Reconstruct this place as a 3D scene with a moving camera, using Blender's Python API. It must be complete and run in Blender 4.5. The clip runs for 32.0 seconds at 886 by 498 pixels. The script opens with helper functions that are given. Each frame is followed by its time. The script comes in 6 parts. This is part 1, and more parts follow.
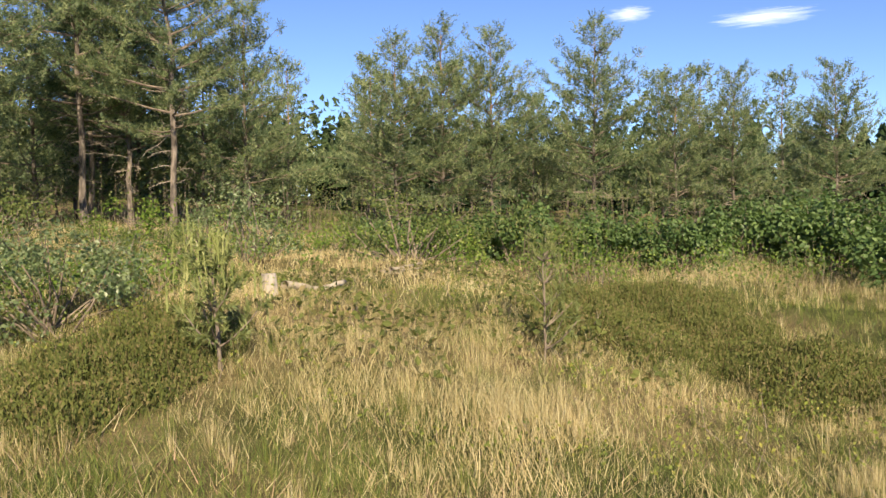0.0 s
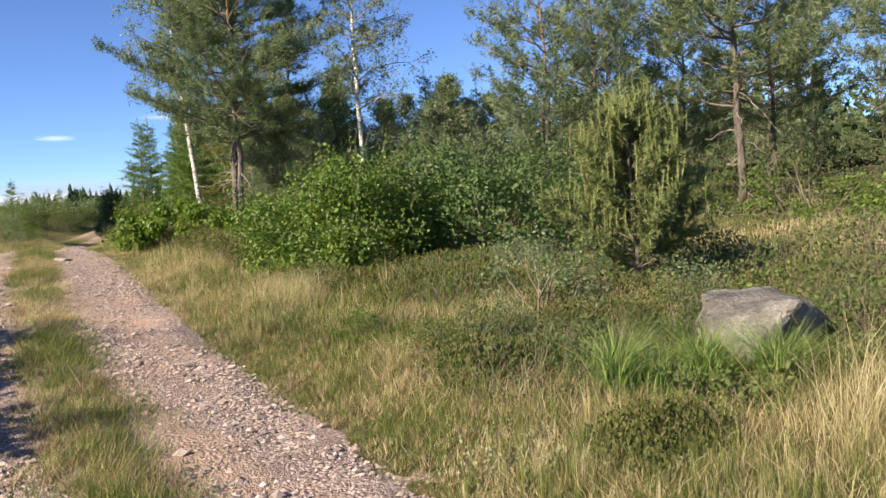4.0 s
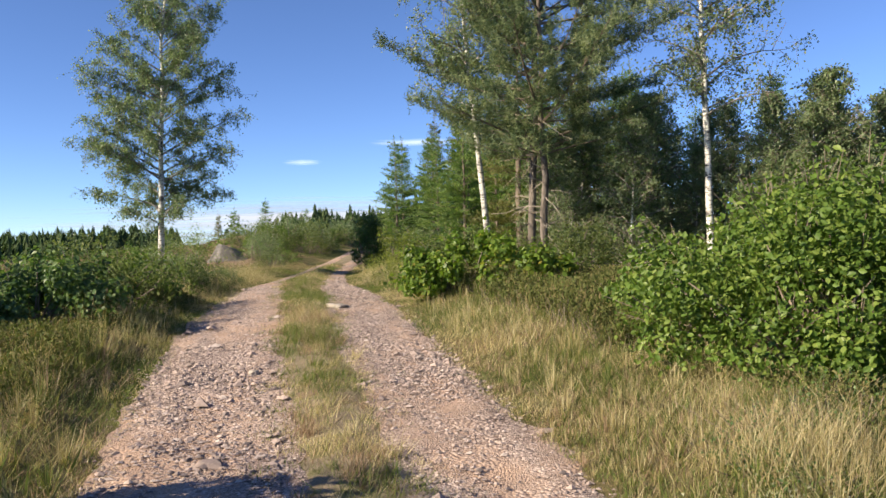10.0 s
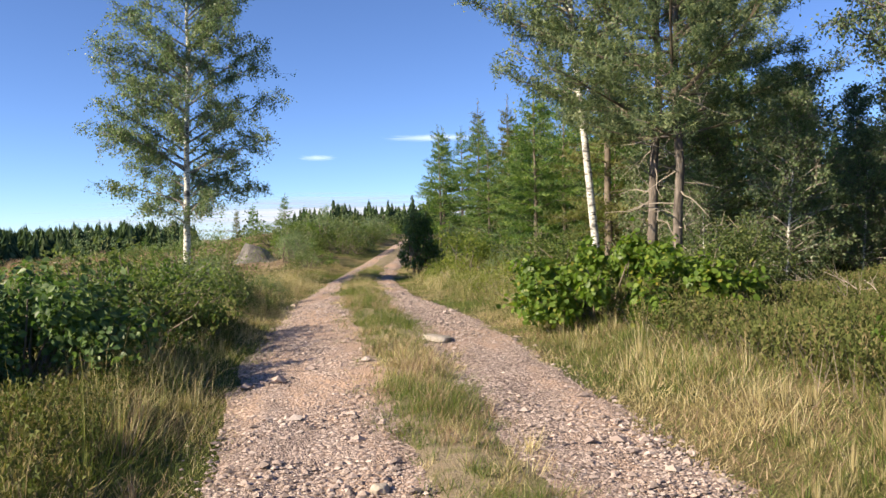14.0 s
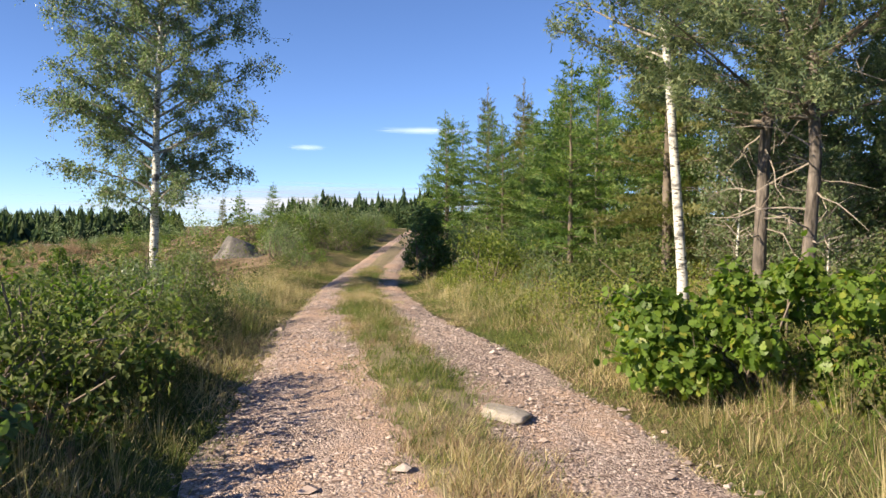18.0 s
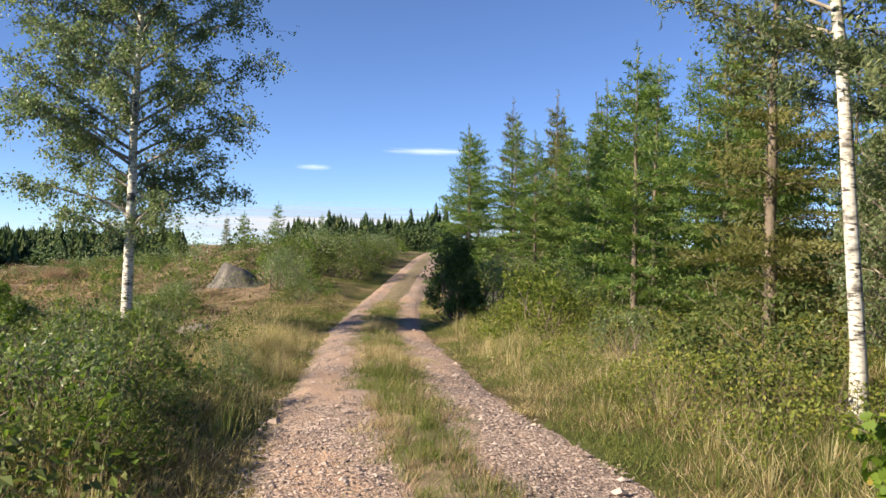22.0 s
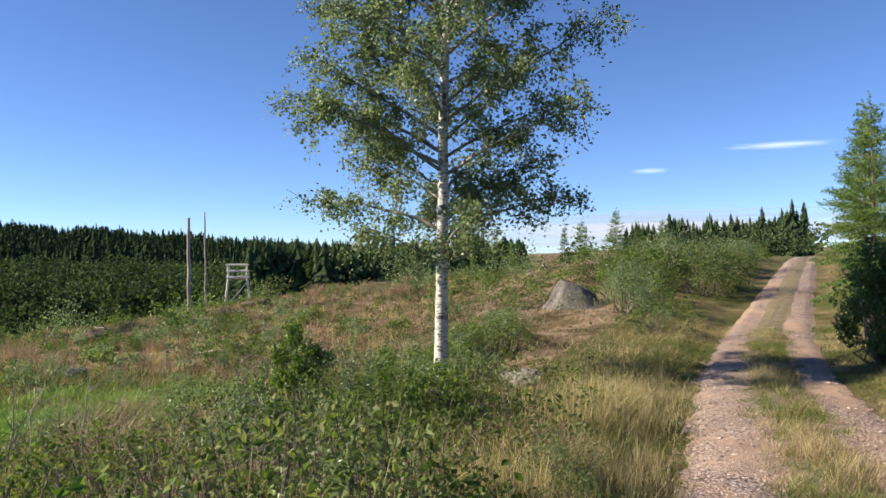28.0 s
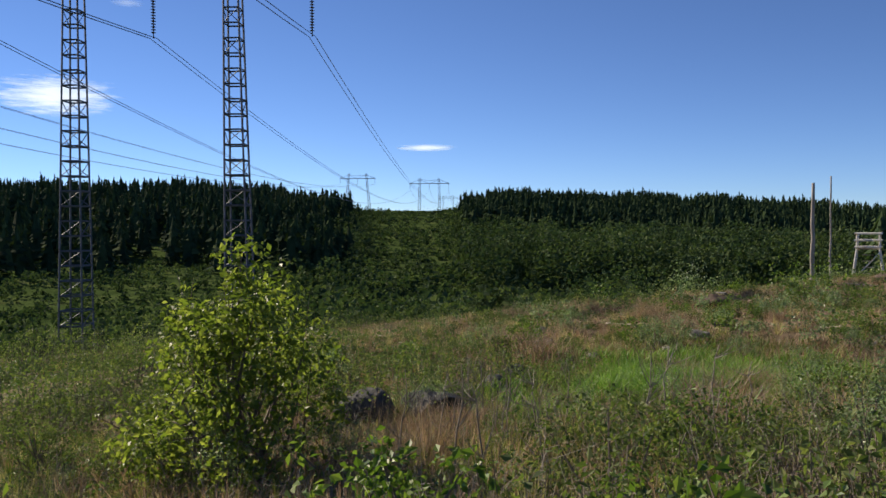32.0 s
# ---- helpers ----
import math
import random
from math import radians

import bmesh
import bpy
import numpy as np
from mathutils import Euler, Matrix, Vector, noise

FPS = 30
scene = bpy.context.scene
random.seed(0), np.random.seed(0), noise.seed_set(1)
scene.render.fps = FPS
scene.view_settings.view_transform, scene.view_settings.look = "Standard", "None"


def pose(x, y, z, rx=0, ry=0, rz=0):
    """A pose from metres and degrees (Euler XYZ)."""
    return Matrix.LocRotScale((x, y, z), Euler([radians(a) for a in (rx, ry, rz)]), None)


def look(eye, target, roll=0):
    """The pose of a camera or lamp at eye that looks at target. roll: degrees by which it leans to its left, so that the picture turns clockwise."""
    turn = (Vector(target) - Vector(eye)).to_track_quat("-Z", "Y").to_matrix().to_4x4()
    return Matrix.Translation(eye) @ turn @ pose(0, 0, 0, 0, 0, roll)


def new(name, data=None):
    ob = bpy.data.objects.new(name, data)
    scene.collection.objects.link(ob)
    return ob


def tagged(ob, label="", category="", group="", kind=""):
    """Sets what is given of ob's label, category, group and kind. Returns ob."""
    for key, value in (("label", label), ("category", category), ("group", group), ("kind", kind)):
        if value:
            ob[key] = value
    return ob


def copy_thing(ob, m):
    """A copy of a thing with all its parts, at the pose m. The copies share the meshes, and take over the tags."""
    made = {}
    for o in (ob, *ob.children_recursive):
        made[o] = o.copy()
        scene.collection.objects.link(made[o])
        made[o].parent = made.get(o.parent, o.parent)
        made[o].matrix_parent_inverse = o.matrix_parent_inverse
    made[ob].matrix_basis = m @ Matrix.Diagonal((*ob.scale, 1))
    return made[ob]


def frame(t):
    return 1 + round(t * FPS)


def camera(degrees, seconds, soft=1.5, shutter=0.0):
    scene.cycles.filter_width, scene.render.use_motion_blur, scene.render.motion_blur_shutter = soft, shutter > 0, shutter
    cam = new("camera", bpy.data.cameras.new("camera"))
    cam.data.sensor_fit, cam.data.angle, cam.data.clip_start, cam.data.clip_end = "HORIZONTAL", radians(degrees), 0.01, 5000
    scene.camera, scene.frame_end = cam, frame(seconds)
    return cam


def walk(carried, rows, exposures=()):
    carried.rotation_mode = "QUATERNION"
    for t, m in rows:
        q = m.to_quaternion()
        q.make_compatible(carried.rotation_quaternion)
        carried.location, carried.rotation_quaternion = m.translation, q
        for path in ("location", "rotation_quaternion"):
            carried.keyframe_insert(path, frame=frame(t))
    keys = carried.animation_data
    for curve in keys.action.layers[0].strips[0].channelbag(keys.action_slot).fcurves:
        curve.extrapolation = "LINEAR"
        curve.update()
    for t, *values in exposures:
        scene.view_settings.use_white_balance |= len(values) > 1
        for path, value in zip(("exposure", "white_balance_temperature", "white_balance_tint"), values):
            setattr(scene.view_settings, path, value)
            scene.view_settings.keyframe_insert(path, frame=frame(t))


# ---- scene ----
EXPOSURES = ((0, 1.16, 7600, 10), (1.2, 1.1, 7200, 10), (2, 0.9, 6900, 10), (3, 1.15, 6900, 10), (6, 1.07, 6900, 10), (8, 1.05, 7000, 10), (13, 1.15, 7000, 10), (19, 1.18, 7100, 10), (22, 1.1, 7200, 10), (24.5, 1.1, 7500, 10),
             (27, 1.13, 7000, 10), (28, 0.98, 6800, 10), (29, 0.74, 6600, 10), (30, 0.5, 6500, 10), (32, 0.38, 6800, 10))
cam = camera(58.29, 32.0)

# seconds, eye, heading to the left of north, pitch, lean
ROWS = (
    (0, -0.454, 0.041, 1.594, -90.71, -3.32, -1.18),
    (0.5, -0.399, 0.246, 1.624, -85.33, -3.43, -2.11),
    (1, -0.342, 0.427, 1.627, -78.56, -3.00, -1.59),
    (1.5, -0.194, 0.644, 1.629, -67.60, -1.96, -1.42),
    (2, -0.134, 0.936, 1.613, -57.83, -2.41, -2.21),
    (2.5, -0.129, 1.130, 1.650, -50.10, -2.70, -3.29),
    (3, -0.036, 1.398, 1.638, -41.66, -1.91, -3.31),
    (3.5, -0.005, 1.614, 1.661, -35.56, -3.31, -3.67),
    (5.5, -0.134, 2.844, 1.759, -28.46, -2.03, -1.32),
    (6, -0.181, 3.264, 1.788, -28.18, -1.90, -2.05),
    (6.5, -0.142, 3.680, 1.785, -26.27, -1.98, -2.30),
    (7, -0.105, 4.044, 1.796, -24.84, -2.76, -1.93),
    (7.5, -0.102, 4.465, 1.824, -25.23, -2.81, -1.57),
    (8, -0.002, 4.914, 1.803, -24.58, -2.70, -1.49),
    (8.5, 0.052, 5.298, 1.851, -21.89, -2.49, -0.45),
    (9, 0.034, 5.714, 1.882, -20.07, -1.65, -0.51),
    (9.5, 0.043, 6.094, 1.902, -18.51, -0.76, -1.51),
    (10, 0.096, 6.528, 1.952, -16.94, -0.90, -1.28),
    (10.5, 0.091, 6.915, 1.930, -15.46, -1.86, -1.27),
    (11, 0.059, 7.297, 1.972, -14.47, -2.18, -1.42),
    (11.5, 0.087, 7.763, 1.977, -12.91, -2.06, -0.46),
    (12, 0.049, 8.100, 1.990, -12.03, -1.82, 0.25),
    (12.5, -0.051, 8.527, 2.031, -14.17, -1.50, 0.29),
    (13, -0.090, 8.869, 2.017, -15.01, -1.48, 0.01),
    (13.5, -0.136, 9.287, 2.055, -14.16, -1.55, -0.12),
    (14, -0.260, 9.653, 2.100, -15.91, -1.19, -1.18),
    (14.5, -0.283, 9.985, 2.097, -17.98, -1.88, -1.50),
    (16.5, -0.044, 11.523, 2.139, -21.10, -3.03, 0.01),
    (17, -0.043, 11.890, 2.151, -19.37, -2.71, 0.04),
    (17.5, -0.067, 12.289, 2.225, -18.84, -2.20, -0.12),
    (18, 0.006, 12.663, 2.232, -16.80, -1.66, 0.44),
    (18.5, 0.062, 13.014, 2.259, -16.96, -1.97, 0.54),
    (19, 0.015, 13.394, 2.298, -18.33, -1.67, 0.82),
    (19.5, 0.046, 13.720, 2.304, -18.31, -1.59, -0.42),
    (20, 0.131, 14.079, 2.338, -18.13, -1.92, -0.26),
    (20.5, 0.158, 14.421, 2.348, -19.44, -1.66, 0.21),
    (21, 0.202, 14.810, 2.402, -20.48, -1.08, 0.54),
    (21.5, 0.302, 15.213, 2.412, -17.98, -0.33, 1.32),
    (22, 0.334, 15.517, 2.431, -16.42, -0.17, 1.06),
    (22.5, 0.305, 15.846, 2.463, -16.89, -0.09, 0.31),
    (23, 0.332, 16.186, 2.455, -18.11, 0.06, -0.37),
    (23.5, 0.373, 16.523, 2.511, -18.87, 0.52, -0.11),
    (24, 0.379, 16.898, 2.513, -20.68, -0.03, 0.53),
    (24.5, 0.381, 17.234, 2.541, -21.77, 0.48, 0.86),
    (26.5, 0.628, 18.360, 2.561, -12.83, -0.53, 0.42),
    (27, 0.656, 18.588, 2.583, -5.18, -0.25, -0.07),
    (27.5, 0.592, 18.811, 2.584, 0.94, -0.08, -0.63),
    (28, 0.494, 18.986, 2.591, 7.58, 0.23, -0.73),
    (28.5, 0.461, 19.115, 2.599, 17.28, 0.90, -0.98),
    (29, 0.445, 19.189, 2.597, 25.10, 1.28, -1.29),
    (29.5, 0.425, 19.194, 2.600, 31.34, 1.36, -1.81),
    (30, 0.425, 19.157, 2.610, 36.09, 1.34, -1.90),
    (30.5, 0.415, 19.138, 2.626, 40.05, 1.42, -1.65),
    (31, 0.398, 19.110, 2.632, 43.66, 0.99, -0.96),
    (31.5, 0.349, 19.104, 2.635, 47.31, -0.45, -0.28),
    (32, 0.323, 19.091, 2.625, 50.14, -1.82, -0.27),
)
walk(cam, [(t, pose(x, y, z) @ pose(0, 0, 0, 0, 0, yaw) @ pose(0, 0, 0, 90 + pitch) @ pose(0, 0, 0, 0, 0, roll))
           for t, x, y, z, yaw, pitch, roll in ROWS],
     exposures=EXPOSURES)
# ---------------- light ----------------
SUN_EL, SUN_AZ = 29.0, 261.0          # degrees; azimuth clockwise from +y
world = bpy.data.worlds.new("sky")
scene.world = world
world.use_nodes = True
wn = world.node_tree.nodes
sky = wn.new("ShaderNodeTexSky")
sky.sky_type = "NISHITA"
sky.sun_disc = False
sky.sun_elevation, sky.sun_rotation = radians(SUN_EL), radians(SUN_AZ)
sky.altitude, sky.air_density, sky.dust_density, sky.ozone_density = 1500.0, 0.72, 0.0, 3.6
tint = wn.new("ShaderNodeMix")
tint.data_type, tint.blend_type = "RGBA", "MULTIPLY"
tint.inputs[0].default_value, tint.inputs[7].default_value = 1.0, (0.82, 0.95, 1.20, 1)
world.node_tree.links.new(sky.outputs[0], tint.inputs[6])
world.node_tree.links.new(tint.outputs[2], wn["Background"].inputs[0])
wn["Background"].inputs[1].default_value = 0.080

sun = new("sun", bpy.data.lights.new("sun", "SUN"))
sun.data.energy, sun.data.angle, sun.data.color = 5.0, radians(0.55), (1.0, 0.88, 0.70)
_az, _el = radians(SUN_AZ), radians(SUN_EL)
sun.matrix_world = look((math.sin(_az) * 50 * math.cos(_el), math.cos(_az) * 50 * math.cos(_el), 50 * math.sin(_el)), (0, 0, 0))

# ---------------- materials ----------------


def mat_base(name):
    m = bpy.data.materials.new(name)
    m.use_nodes = True
    nt = m.node_tree
    return m, nt, nt.nodes, nt.links, nt.nodes["Principled BSDF"]


def ramp(nt, stops, fac):
    r = nt.nodes.new("ShaderNodeValToRGB")
    els = r.color_ramp.elements
    while len(els) < len(stops):
        els.new(0.5)
    for e, (p, c) in zip(els, stops):
        e.position, e.color = p, (*c, 1)
    nt.links.new(fac, r.inputs[0])
    return r.outputs[0]


def noise_tex(nt, scale, detail=4.0, rough=0.55, stretch=None):
    tc = nt.nodes.new("ShaderNodeTexCoord")
    n = nt.nodes.new("ShaderNodeTexNoise")
    n.inputs["Scale"].default_value, n.inputs["Detail"].default_value, n.inputs["Roughness"].default_value = scale, detail, rough
    if stretch:
        mp = nt.nodes.new("ShaderNodeMapping")
        mp.inputs["Scale"].default_value = stretch
        nt.links.new(tc.outputs["Object"], mp.inputs[0])
        nt.links.new(mp.outputs[0], n.inputs["Vector"])
    else:
        nt.links.new(tc.outputs["Object"], n.inputs["Vector"])
    return n.outputs["Fac"]


def mix_col(nt, fac, a, b, mode="MIX"):
    mx = nt.nodes.new("ShaderNodeMix")
    mx.data_type, mx.blend_type = "RGBA", mode
    for sock, v in ((mx.inputs[0], fac), (mx.inputs[6], a), (mx.inputs[7], b)):
        if isinstance(v, (int, float)):
            sock.default_value = v
        elif isinstance(v, tuple):
            sock.default_value = (*v, 1)
        else:
            nt.links.new(v, sock)
    return mx.outputs[2]


def bump(nt, height, strength, distance, bsdf):
    b = nt.nodes.new("ShaderNodeBump")
    b.inputs["Strength"].default_value, b.inputs["Distance"].default_value = strength, distance
    nt.links.new(height, b.inputs["Height"])
    nt.links.new(b.outputs[0], bsdf.inputs["Normal"])


def leaf_mat(name, stops, through_light=0.35, rough=0.55, patch=None, spec=0.35, lit=(1.0, 1.12, 0.55)):
    """Foliage: colour by leaf, slow drift over the plant, light passing through."""
    m, nt, nodes, links, bsdf = mat_base(name)
    geo = nodes.new("ShaderNodeNewGeometry")
    col = ramp(nt, stops, geo.outputs["Random Per Island"])
    drift = noise_tex(nt, 0.9, 3.0)
    shade = ramp(nt, ((0.3, (0.72, 0.76, 0.72)), (0.7, (1.0, 1.0, 1.0))), drift)
    col = mix_col(nt, 1.0, col, shade, "MULTIPLY")
    if patch:
        col = mix_col(nt, ramp(nt, ((patch[1], (0, 0, 0)), (patch[2], (1, 1, 1))), noise_tex(nt, patch[3], 3.0)), col, patch[0])
    links.new(col, bsdf.inputs["Base Color"])
    bsdf.inputs["Roughness"].default_value = rough
    bsdf.inputs["Specular IOR Level"].default_value = spec
    tr = nodes.new("ShaderNodeBsdfTranslucent")
    links.new(mix_col(nt, 1.0, col, lit, "MULTIPLY"), tr.inputs[0])
    ms = nodes.new("ShaderNodeMixShader")
    ms.inputs[0].default_value = through_light
    links.new(bsdf.outputs[0], ms.inputs[1])
    links.new(tr.outputs[0], ms.inputs[2])
    links.new(ms.outputs[0], nodes["Material Output"].inputs[0])
    return m


def plain_mat(name, stops, scale, detail=5.0, rough=0.85, stretch=None, bump_s=0.5, bump_d=0.01, fine=None):
    m, nt, nodes, links, bsdf = mat_base(name)
    n = noise_tex(nt, scale, detail, 0.6, stretch)
    col = ramp(nt, stops, n)
    if fine:
        n2 = noise_tex(nt, fine, 3.0, 0.6)
        col = mix_col(nt, 1.0, col, ramp(nt, ((0.3, (0.7, 0.7, 0.7)), (0.7, (1.1, 1.1, 1.1))), n2), "MULTIPLY")
        bump(nt, n2, bump_s, bump_d, bsdf)
    else:
        bump(nt, n, bump_s, bump_d, bsdf)
    links.new(col, bsdf.inputs["Base Color"])
    bsdf.inputs["Roughness"].default_value = rough
    bsdf.inputs["Specular IOR Level"].default_value = 0.25
    return m


M_PINE = leaf_mat("pine_needles", ((0.0, (0.066, 0.108, 0.058)), (0.5, (0.160, 0.215, 0.106)), (1.0, (0.33, 0.37, 0.19))), 0.40, lit=(1.0, 1.08, 0.75))
M_YPINE = leaf_mat("young_pine_needles", ((0.0, (0.12, 0.16, 0.06)), (1.0, (0.27, 0.29, 0.12))), 0.3)
M_SPRUCE = leaf_mat("spruce_needles", ((0.0, (0.065, 0.13, 0.04)), (0.5, (0.14, 0.235, 0.065)), (1.0, (0.30, 0.38, 0.11))), 0.42)
M_SPRUCE_OLIVE = leaf_mat("worn_spruce_needles", ((0.0, (0.11, 0.125, 0.045)), (1.0, (0.25, 0.24, 0.09))), 0.35)
M_BIRCH = leaf_mat("birch_leaves", ((0.0, (0.13, 0.19, 0.095)), (0.6, (0.235, 0.305, 0.15)), (1.0, (0.38, 0.43, 0.25))), 0.55, 0.38, spec=0.55, lit=(1.0, 1.1, 0.8))
M_BUSH = leaf_mat("bush_leaves", ((0.0, (0.070, 0.13, 0.025)), (0.5, (0.146, 0.235, 0.045)), (1.0, (0.259, 0.33, 0.08))), 0.42, 0.45, spec=0.3)
M_BUSH_DARK = leaf_mat("dark_bush_leaves", ((0.0, (0.065, 0.125, 0.045)), (1.0, (0.17, 0.25, 0.09))), 0.4, 0.45, spec=0.3)
M_OAK = leaf_mat("oak_leaves", ((0.0, (0.10, 0.175, 0.033)), (0.8, (0.23, 0.335, 0.06)), (0.95, (0.35, 0.38, 0.075)), (1.0, (0.42, 0.33, 0.085))), 0.5, 0.42, spec=0.3)
# birch leaves turned yellow-green, the glow of sun through them put in colour
M_SUNLEAF = leaf_mat("sunlit_birch_leaves", ((0.0, (0.12, 0.17, 0.035)), (0.6, (0.23, 0.28, 0.06)), (1.0, (0.38, 0.40, 0.12))), 0.58, 0.45)
M_WILLOW = leaf_mat("shrub_leaves", ((0.0, (0.075, 0.11, 0.04)), (0.6, (0.15, 0.195, 0.065)), (1.0, (0.27, 0.29, 0.12))), 0.45, 0.6, spec=0.2)
M_BILB = leaf_mat("low_shrub_leaves", ((0.0, (0.12, 0.165, 0.035)), (0.7, (0.25, 0.29, 0.06)), (1.0, (0.37, 0.34, 0.085))), 0.38, 0.5)
M_STRAW = leaf_mat("dry_grass", ((0.0, (0.34, 0.26, 0.14)), (0.6, (0.60, 0.49, 0.29)), (1.0, (0.77, 0.67, 0.46))), 0.38, 0.6, spec=0.2)
M_REDGRASS = leaf_mat("reddish_grass", ((0.0, (0.22, 0.145, 0.095)), (0.6, (0.44, 0.305, 0.21)), (1.0, (0.62, 0.48, 0.35))), 0.35, 0.6, spec=0.15, lit=(1.0, 0.96, 0.82))
M_GRASS = leaf_mat("green_grass", ((0.0, (0.08, 0.12, 0.03)), (0.6, (0.165, 0.21, 0.052)), (1.0, (0.30, 0.285, 0.10))), 0.35, 0.55, spec=0.3)
M_RUSH = leaf_mat("rush_grass", ((0.0, (0.13, 0.24, 0.05)), (0.8, (0.25, 0.41, 0.09)), (1.0, (0.45, 0.50, 0.18))), 0.38, 0.5)
M_HEATHER = leaf_mat("heather", ((0.0, (0.070, 0.090, 0.030)), (0.6, (0.145, 0.165, 0.050)), (1.0, (0.235, 0.18, 0.10))), 0.3, 0.7, spec=0.15)
# far conifers with the backlit hill's shade put into the colours
M_FARSPR_SHADED = leaf_mat("far_spruce_shaded", ((0.0, (0.020, 0.040, 0.022)), (0.7, (0.042, 0.068, 0.034)), (1.0, (0.075, 0.105, 0.045))), 0.1, 0.95, spec=0.03)
# lighter copy of the far conifers, daylight put into the colours
M_FARSPR_LIT = leaf_mat("far_spruce_lit", ((0.0, (0.035, 0.065, 0.035)), (0.6, (0.075, 0.115, 0.055)), (1.0, (0.13, 0.165, 0.08))), 0.25, 0.9, spec=0.05)
# bluish cast of the distant air is mixed into these leaf colours
M_FARDEC = leaf_mat("far_leaf_trees", ((0.0, (0.042, 0.075, 0.038)), (0.7, (0.095, 0.135, 0.062)), (1.0, (0.16, 0.195, 0.09))), 0.25, 0.9, patch=((0.040, 0.065, 0.030), 0.46, 0.62, 0.05), spec=0.05)
M_BARK = plain_mat("pine_bark", ((0.35, (0.045, 0.039, 0.034)), (0.55, (0.145, 0.122, 0.104)), (0.75, (0.28, 0.24, 0.205))), 14.0, stretch=(1, 1, 0.25), bump_s=1.0, bump_d=0.03)
M_BARK_RED = plain_mat("upper_pine_bark", ((0.3, (0.17, 0.10, 0.065)), (0.7, (0.34, 0.20, 0.125))), 9.0, stretch=(1, 1, 0.3), bump_s=0.6)
M_TWIG = plain_mat("twigs", ((0.3, (0.09, 0.07, 0.055)), (0.7, (0.24, 0.20, 0.16))), 6.0)
M_DEADTWIG = plain_mat("dead_twigs", ((0.3, (0.20, 0.17, 0.14)), (0.7, (0.36, 0.31, 0.26))), 6.0)
M_BIRCHLIMB = plain_mat("birch_limb_bark", ((0.35, (0.12, 0.10, 0.085)), (0.6, (0.34, 0.31, 0.27))), 8.0)
M_WOOD = plain_mat("bare_wood", ((0.3, (0.30, 0.25, 0.19)), (0.7, (0.52, 0.46, 0.37))), 5.0, stretch=(1, 1, 0.2))
M_GREYWOOD = plain_mat("weathered_wood", ((0.3, (0.20, 0.18, 0.16)), (0.7, (0.42, 0.38, 0.33))), 5.0, stretch=(1, 1, 0.2))
M_WHITEWOOD = plain_mat("whitewashed_wood", ((0.3, (0.55, 0.52, 0.46)), (0.7, (0.75, 0.72, 0.66))), 5.0)
M_ROCK = plain_mat("granite", ((0.3, (0.11, 0.102, 0.09)), (0.52, (0.24, 0.22, 0.195)), (0.70, (0.42, 0.395, 0.35))), 4.0, 9.0, fine=26.0, bump_s=1.0, bump_d=0.04)
M_GREYROCK = plain_mat("grey_granite", ((0.3, (0.075, 0.072, 0.068)), (0.52, (0.155, 0.145, 0.135)), (0.72, (0.28, 0.265, 0.24))), 3.0, 9.0, fine=18.0, bump_s=1.0, bump_d=0.05)
M_ROCK_DARK = plain_mat("dark_granite", ((0.3, (0.035, 0.036, 0.038)), (0.7, (0.13, 0.128, 0.125))), 3.0, 8.0, fine=22.0, bump_s=0.8, bump_d=0.03)
M_PALEROCK = plain_mat("pale_stone", ((0.3, (0.30, 0.26, 0.22)), (0.7, (0.47, 0.42, 0.37))), 6.0, fine=40.0, bump_s=0.4)
M_STEEL = plain_mat("galvanised_steel", ((0.3, (0.085, 0.09, 0.11)), (0.7, (0.16, 0.17, 0.20))), 2.0, rough=0.7)
M_STEEL.node_tree.nodes["Principled BSDF"].inputs["Metallic"].default_value = 0.5
M_GLASSINS = plain_mat("insulator_glaze", ((0.3, (0.05, 0.04, 0.04)), (0.7, (0.10, 0.08, 0.07))), 3.0, rough=0.25)
M_LICHEN = plain_mat("lichen", ((0.3, (0.22, 0.23, 0.14)), (0.7, (0.36, 0.37, 0.25))), 12.0)
M_SOIL = plain_mat("soil", ((0.3, (0.07, 0.05, 0.035)), (0.7, (0.15, 0.11, 0.08))), 5.0, fine=30.0)


def birch_bark():
    m, nt, nodes, links, bsdf = mat_base("birch_bark")
    marks = noise_tex(nt, 7.0, 3.0, 0.6, (1.6, 1.6, 6.0))
    col = ramp(nt, ((0.38, (0.06, 0.055, 0.05)), (0.46, (0.52, 0.50, 0.45)), (0.7, (0.70, 0.68, 0.63))), marks)
    big = noise_tex(nt, 2.2, 4.0, 0.6, (1, 1, 1.6))
    col = mix_col(nt, ramp(nt, ((0.55, (0, 0, 0)), (0.63, (1, 1, 1))), big), col, (0.07, 0.065, 0.06))
    links.new(col, bsdf.inputs["Base Color"])
    bsdf.inputs["Roughness"].default_value = 0.6
    bump(nt, marks, 0.4, 0.01, bsdf)
    return m


M_BIRCHBARK = birch_bark()


